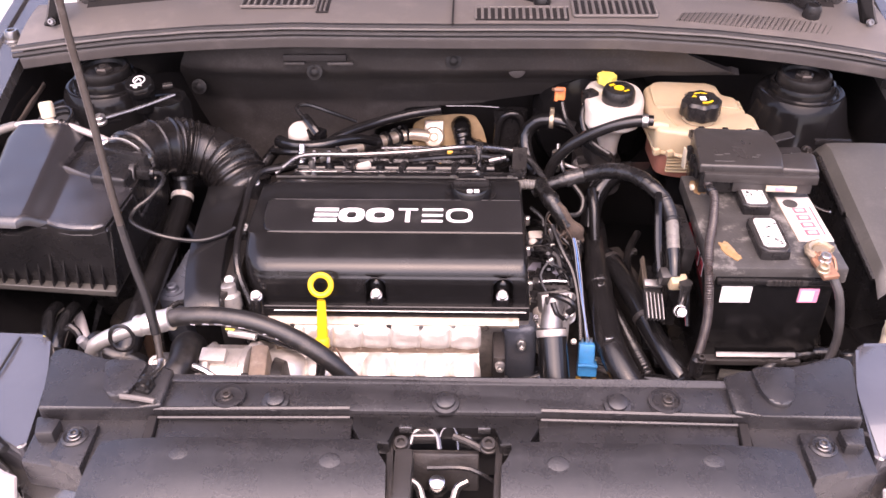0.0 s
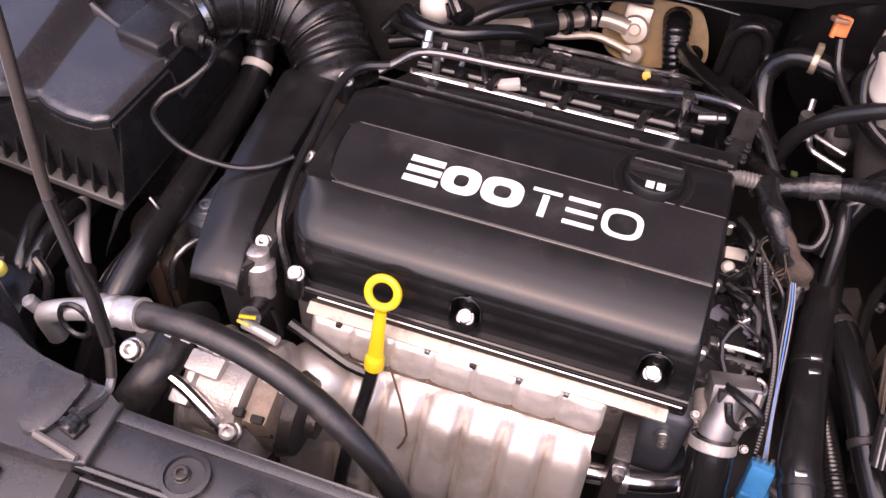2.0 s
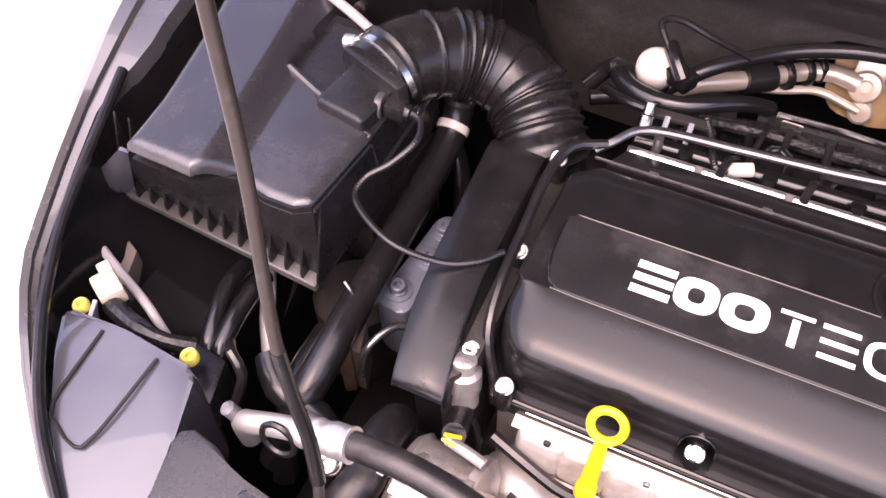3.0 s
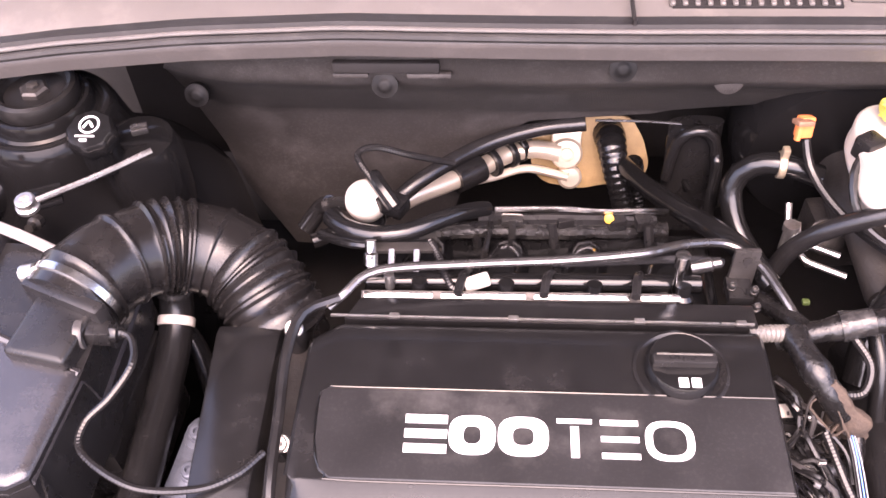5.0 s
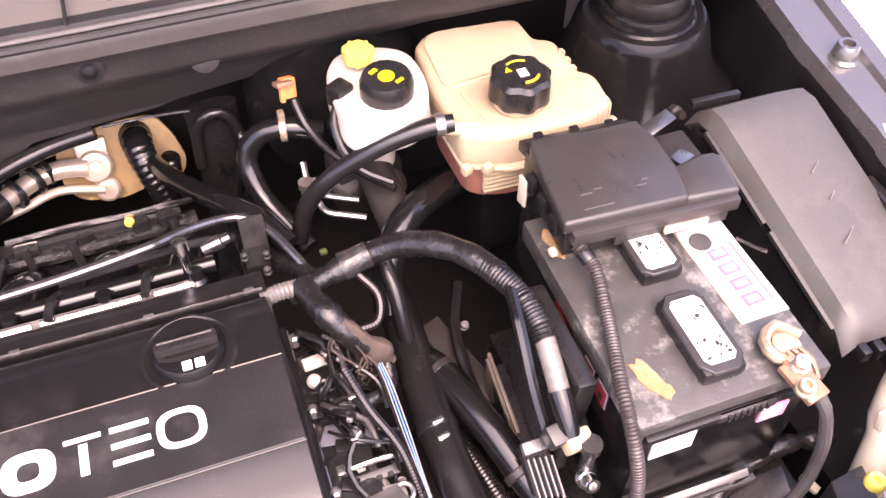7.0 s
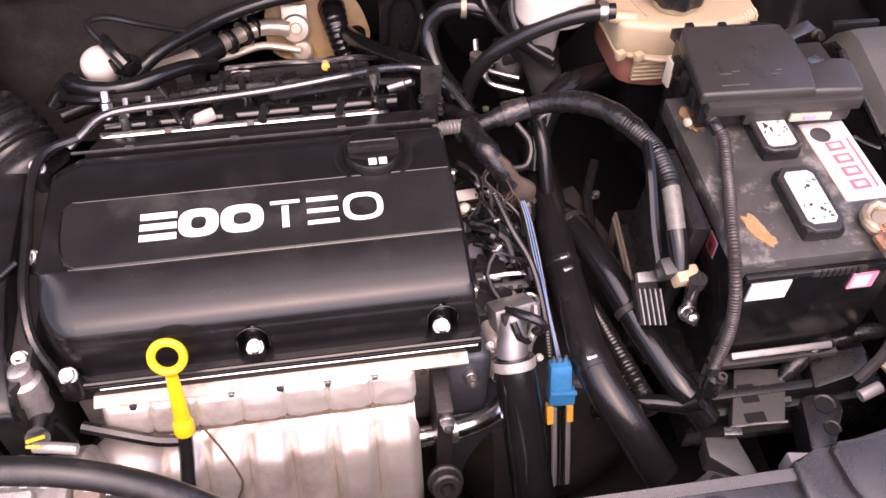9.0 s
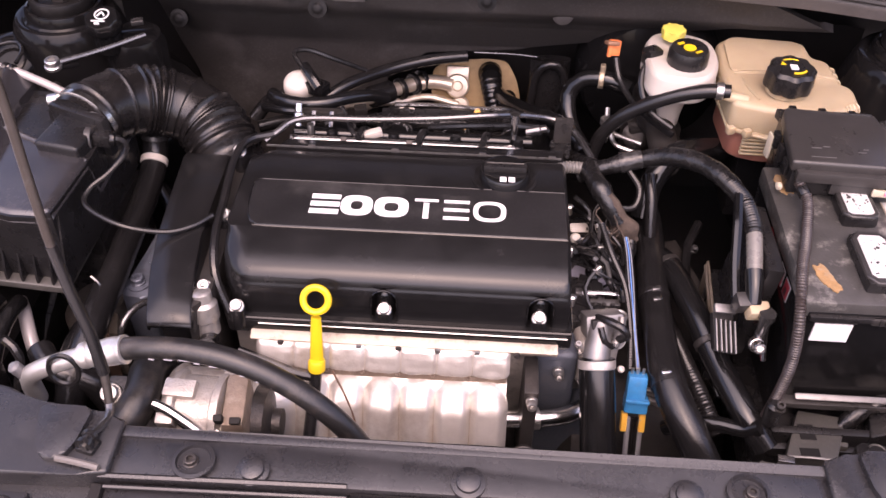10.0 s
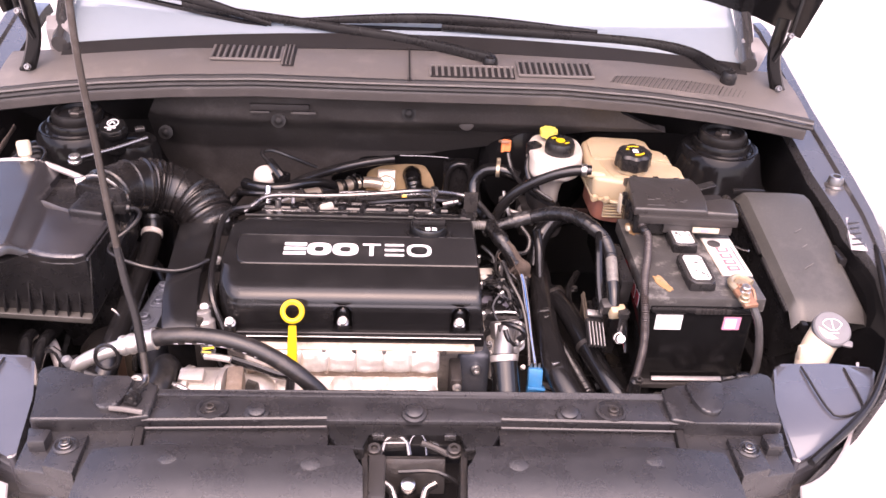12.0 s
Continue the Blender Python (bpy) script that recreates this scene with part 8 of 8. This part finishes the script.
h = run("battery_conduit", [(0.396, 0.425, 0.850), (0.403, 0.400, 0.842), (0.395, 0.360, 0.834), (0.385, 0.325, 0.833), (0.374, 0.290, 0.832), (0.368, 0.258, 0.822), (0.368, 0.232, 0.790), (0.370, 0.220, 0.745), (0.366, 0.213, 0.700), (0.358, 0.205, 0.66), (0.352, 0.20, 0.62)], 0.0064, BROWNRIB, "brown-black ribbed conduit over the battery edge", "conduit", rib=(0.0034, 0.0012), seg=12)
band(h, (0.398, 0.418, 0.848), (0.402, 0.403, 0.843), 0.0078, RUBBER, 0.012, "end_sleeve")
run("battery_feed", [(0.350, 0.19, 0.66), (0.335, 0.195, 0.645), (0.31, 0.205, 0.64), (0.28, 0.215, 0.63), (0.25, 0.225, 0.60)], 0.010, GLOSS, "black cable to the starter", "cable")

# sensor wire to the air meter
run("air_meter_lead", [(-0.484, 0.456, 0.846), (-0.466, 0.448, 0.846), (-0.456, 0.420, 0.848), (-0.470, 0.392, 0.838), (-0.490, 0.370, 0.828), (-0.486, 0.345, 0.822), (-0.436, 0.318, 0.818), (-0.387, 0.324, 0.805), (-0.355, 0.34, 0.803), (-0.335, 0.362, 0.803)], 0.0034, RUBBER, "thin black ribbed lead looping from the air meter", "wire", seg=8, rib=(0.0034, 0.00035))

# front left: strut-side reservoir, pipe with a white cap
ps = thing("steering_reservoir", "black power steering reservoir with a marked octagonal cap", "reservoir")
part("body", lathe((-0.535, 0.710, 0.76), (-0.535, 0.710, 2), [(0.045, 0), (0.046, 0.02), (0.046, 0.075), (0.040, 0.092), (0.026, 0.098)], 28), BAYPAINT, ps)
part("neck", lathe((-0.5605, 0.680, 0.845), (-0.5605, 0.672, 0.95), [(0.021, 0), (0.021, 0.040)], 24), GLOSS, ps)
pc = part("cap", lathe((-0.5605, 0.678, 0.880), (-0.5605, 0.650, 0.98), [(0.0245, 0), (0.0255, 0.003), (0.0255, 0.015), (0.0225, 0.020), (0.012, 0.0205)], 32, wave=(8, 0.045)), GLOSS, ps)
CN = (Vector((-0.5605, 0.650, 0.98)) - Vector((-0.5605, 0.678, 0.880))).normalized()
CO, CV = Vector((-0.5605, 0.678, 0.880)) + CN * 0.0212, CN.cross(Vector((1, 0, 0)))
part("mark", tube([CO + Vector((0.010 * math.cos(a), 0, 0)) + CV * (0.005 + 0.010 * math.sin(a)) for a in spread(0, 2 * math.pi, 21)], 0.0011, 5, step=0.004), WHITE, pc)
part("mark", tube([CO + Vector((dx, 0, 0)) + CV * dy for dx, dy in ((-0.006, 0.001), (-0.001, 0.009), (0.004, 0.002))], 0.0014, 5), WHITE, pc)
part("mark", tube([CO + Vector((-0.012, 0, 0)) + CV * -0.009, CO + Vector((0.008, 0, 0)) + CV * -0.009], 0.0011, 5), WHITE, pc)
part("mark", tube([CO + Vector((-0.006, 0, 0)) + CV * -0.014, CO + Vector((0.001, 0, 0)) + CV * -0.014], 0.0018, 5), WHITE, pc)
part("side_clip", box((-0.516, 0.690, 0.885), (0.018, 0.012, 0.008), rot=(0, 0, 20), bevel=0.002), GREYMETAL, ps)
part("lever", tube([(-0.603, 0.602, 0.866), (-0.55, 0.630, 0.872), (-0.495, 0.66, 0.882)], 0.0036, 8), GREYMETAL, ps)
part("lever_bolt", bolt((-0.613, 0.599, 0.858), (-0.6, 0.5, 2), 0.0125, 0.014), ZINC, ps)
part("lever_plate", box((-0.606, 0.612, 0.858), (0.045, 0.030, 0.006), rot=(0, 0, 24), bevel=0.002), BAYPAINT, ps)
line = run("refrigerant_line", [(-0.815, 0.545, 0.835), (-0.776, 0.566, 0.860), (-0.732, 0.574, 0.868), (-0.691, 0.578, 0.868), (-0.668, 0.580, 0.864), (-0.633, 0.573, 0.855), (-0.600, 0.564, 0.846), (-0.570, 0.555, 0.836)], 0.0058, SILVERP, "bright aluminium refrigerant line with a service valve", "pipe", seg=14)
part("grey_sleeve", tube([(-0.800, 0.554, 0.845), (-0.776, 0.566, 0.860), (-0.748, 0.572, 0.866)], 0.0078, 14), GREYCABLE, line, "grey foam sleeve")
for dx in (0.0, 0.010):
    band(line, (-0.676 + dx, 0.5800 - 0.1 * dx, 0.8655 - 0.25 * dx), (-0.640 + dx, 0.575, 0.857), 0.0092, RUBBER, 0.006, "clip")
part("service_cap", lathe((-0.691, 0.578, 0.868), (-0.696, 0.592, 0.905), [(0.008, 0), (0.008, 0.008), (0.0115, 0.010), (0.0125, 0.030), (0.0115, 0.035), (0.008, 0.037)], 20), CREAM, line, "white service valve cap")
run("washer_line", [(-0.80, 0.265, 0.735), (-0.774, 0.250, 0.720), (-0.725, 0.227, 0.720), (-0.676, 0.206, 0.720), (-0.650, 0.193, 0.715), (-0.625, 0.18, 0.69)], 0.0052, SILVERP, "pale rigid line under the filter box", "pipe", seg=10)
wf = thing("wing_bracket", "cream wiring plug clipped behind the headlamp", "plug")
part("plug", box((-0.700, 0.192, 0.745), (0.034, 0.026, 0.022), rot=(0, 0, -30), bevel=0.004), CREAM, wf)
part("latch", box((-0.712, 0.206, 0.754), (0.016, 0.014, 0.012), rot=(0, 0, -30), bevel=0.003), CREAM, wf)
part("plate", prism([(-0.79, 0.29), (-0.735, 0.265), (-0.725, 0.225), (-0.755, 0.20), (-0.80, 0.22)], 0.60, lambda x, y: 0.70 + 0.2 * (y - 0.25), 0.004), TANPLATE, wf, "beige stained bracket plate")
part("lead", tube([(-0.69, 0.18, 0.74), (-0.65, 0.168, 0.742), (-0.61, 0.165, 0.745), (-0.585, 0.175, 0.735)], 0.010, 10, wobble=0.3), TAPE, wf)
run("lamp_cable", [(-0.55, 0.19, 0.745), (-0.535, 0.175, 0.76), (-0.52, 0.165, 0.745), (-0.53, 0.15, 0.70)], 0.0055, RUBBER, "short black lamp cable", "cable", seg=8)
run("frame_tube", [(-0.50, 0.27, 0.68), (-0.495, 0.22, 0.69), (-0.485, 0.17, 0.68), (-0.475, 0.13, 0.62)], 0.013, GLOSS, "black bent steel tube", "pipe")

# small clutter in the deep gaps
run("selector_cable", [(0.33, 0.56, 0.66), (0.305, 0.50, 0.66), (0.30, 0.44, 0.645), (0.31, 0.36, 0.62), (0.33, 0.28, 0.60)], 0.007, RUBBER, "black gear selector cable", "cable", seg=8)
sel = thing("selector_lever", "dark steel selector lever with bright bolts", "lever")
part("arm", box((0.300, 0.47, 0.640), (0.030, 0.12, 0.010), rot=(8, 0, 20), bevel=0.003), DARKMETAL, sel)
for p in ((0.285, 0.43, 0.650), (0.315, 0.50, 0.660), (0.262, 0.47, 0.640)):
    part("bolt", bolt(p, plus(p, (0, -0.3, 1)), 0.006, 0.009), GREYMETAL, sel)
run("loop_wire", [(0.128, 0.475, 0.770), (0.150, 0.468, 0.752), (0.152, 0.440, 0.735), (0.135, 0.420, 0.730), (0.128, 0.395, 0.742)], 0.0035, RUBBER, "thin black loop wire at the engine's end", "wire", seg=8)
run("loop_wire", [(0.134, 0.405, 0.735), (0.150, 0.385, 0.748), (0.168, 0.375, 0.742), (0.172, 0.352, 0.728)], 0.0030, DULLCABLE, "thin grey loop wire at the engine's end", "wire", seg=8)
run("lower_radiator_pipe", [(-0.56, 0.62, 0.66), (-0.50, 0.60, 0.64), (-0.455, 0.52, 0.62), (-0.44, 0.46, 0.60)], 0.012, HOSE, "black hose low beside the engine mount")

# a tangle of thin leads between the cover's end and the gearbox hose
tangle = thing("sensor_leads", "tangle of thin dark sensor leads with small bright clips", "wiring")
rng = random.Random(11)
for k in range(16):
    p = Vector((rng.uniform(0.125, 0.155), rng.uniform(0.30, 0.50), rng.uniform(0.705, 0.74)))
    q = Vector((rng.uniform(0.165, 0.205), p.y - rng.uniform(0.02, 0.10), rng.uniform(0.68, 0.73)))
    m1 = p.lerp(q, 0.33) + Vector((0, rng.uniform(-0.02, 0.02), rng.uniform(0.005, 0.03)))
    m2 = p.lerp(q, 0.70) + Vector((rng.uniform(-0.01, 0.015), rng.uniform(-0.02, 0.02), rng.uniform(-0.01, 0.02)))
    part("lead", tube([p, m1, m2, q], rng.uniform(0.0016, 0.0034), 6, step=0.006), rng.choice((RUBBER, RUBBER, TAPE, DULLCABLE, GLOSS)), tangle)
    if k % 3 == 0:
        part("clip", box(tuple(m1), (0.008, 0.006, 0.005), rot=(rng.uniform(-30, 30), rng.uniform(-30, 30), rng.uniform(0, 90)), bevel=0.001, seg=1), rng.choice((ZINC, GREYMETAL, GREYCAP)), tangle)
for k in range(5):
    x, y = rng.uniform(0.128, 0.16), 0.29 + 0.04 * k
    part("plug", box((x, y, 0.712), (0.018, 0.014, 0.012), rot=(0, 10, rng.uniform(-30, 30)), bevel=0.002), PLASTIC, tangle)

# pipes and plates under the front of the filter box
run("washer_pump_pipe", [(-0.606, 0.322, 0.668), (-0.590, 0.298, 0.672), (-0.571, 0.264, 0.666), (-0.556, 0.238, 0.645)], 0.0088, SILVERP, "pale plastic pipe below the filter tray", "pipe", seg=14)
for x0, x1 in ((-0.616, -0.592), (-0.588, -0.580)):
    run("drain_tube", [(x0 - 0.004, 0.300, 0.690), (x0, 0.268, 0.702), ((x0 + x1) / 2, 0.228, 0.704), (x1, 0.188, 0.690), (x1 + 0.004, 0.160, 0.64)], 0.0105, GLOSS, "glossy black drain tube under the filter box", "tube", seg=14, group="drain tubes")
bits = thing("stay_bracket", "rust-brown stamped stay beside the engine mount", "bracket")
part("web", prism([(-0.494, 0.306), (-0.482, 0.310), (-0.462, 0.258), (-0.474, 0.250)], 0.60, lambda x, y: 0.700 - 0.3 * (0.31 - y), 0.003), RUSTDARK, bits)
part("flange", prism([(-0.478, 0.300), (-0.464, 0.298), (-0.452, 0.262), (-0.464, 0.262)], 0.60, 0.682, 0.003), TANPLATE, bits)
for p in ((-0.482, 0.286, 0.690), (-0.470, 0.262, 0.684)):
    part("bolt", bolt(p, plus(p, (0, -0.4, 1)), 0.006, 0.008), GREYMETAL, bits)
part("bent_pipe", tube([(-0.412, 0.302, 0.700), (-0.424, 0.296, 0.706), (-0.436, 0.276, 0.706), (-0.444, 0.258, 0.694), (-0.446, 0.25, 0.66)], 0.0045, 12), GREYMETAL, bits, "bright bent pipe end")
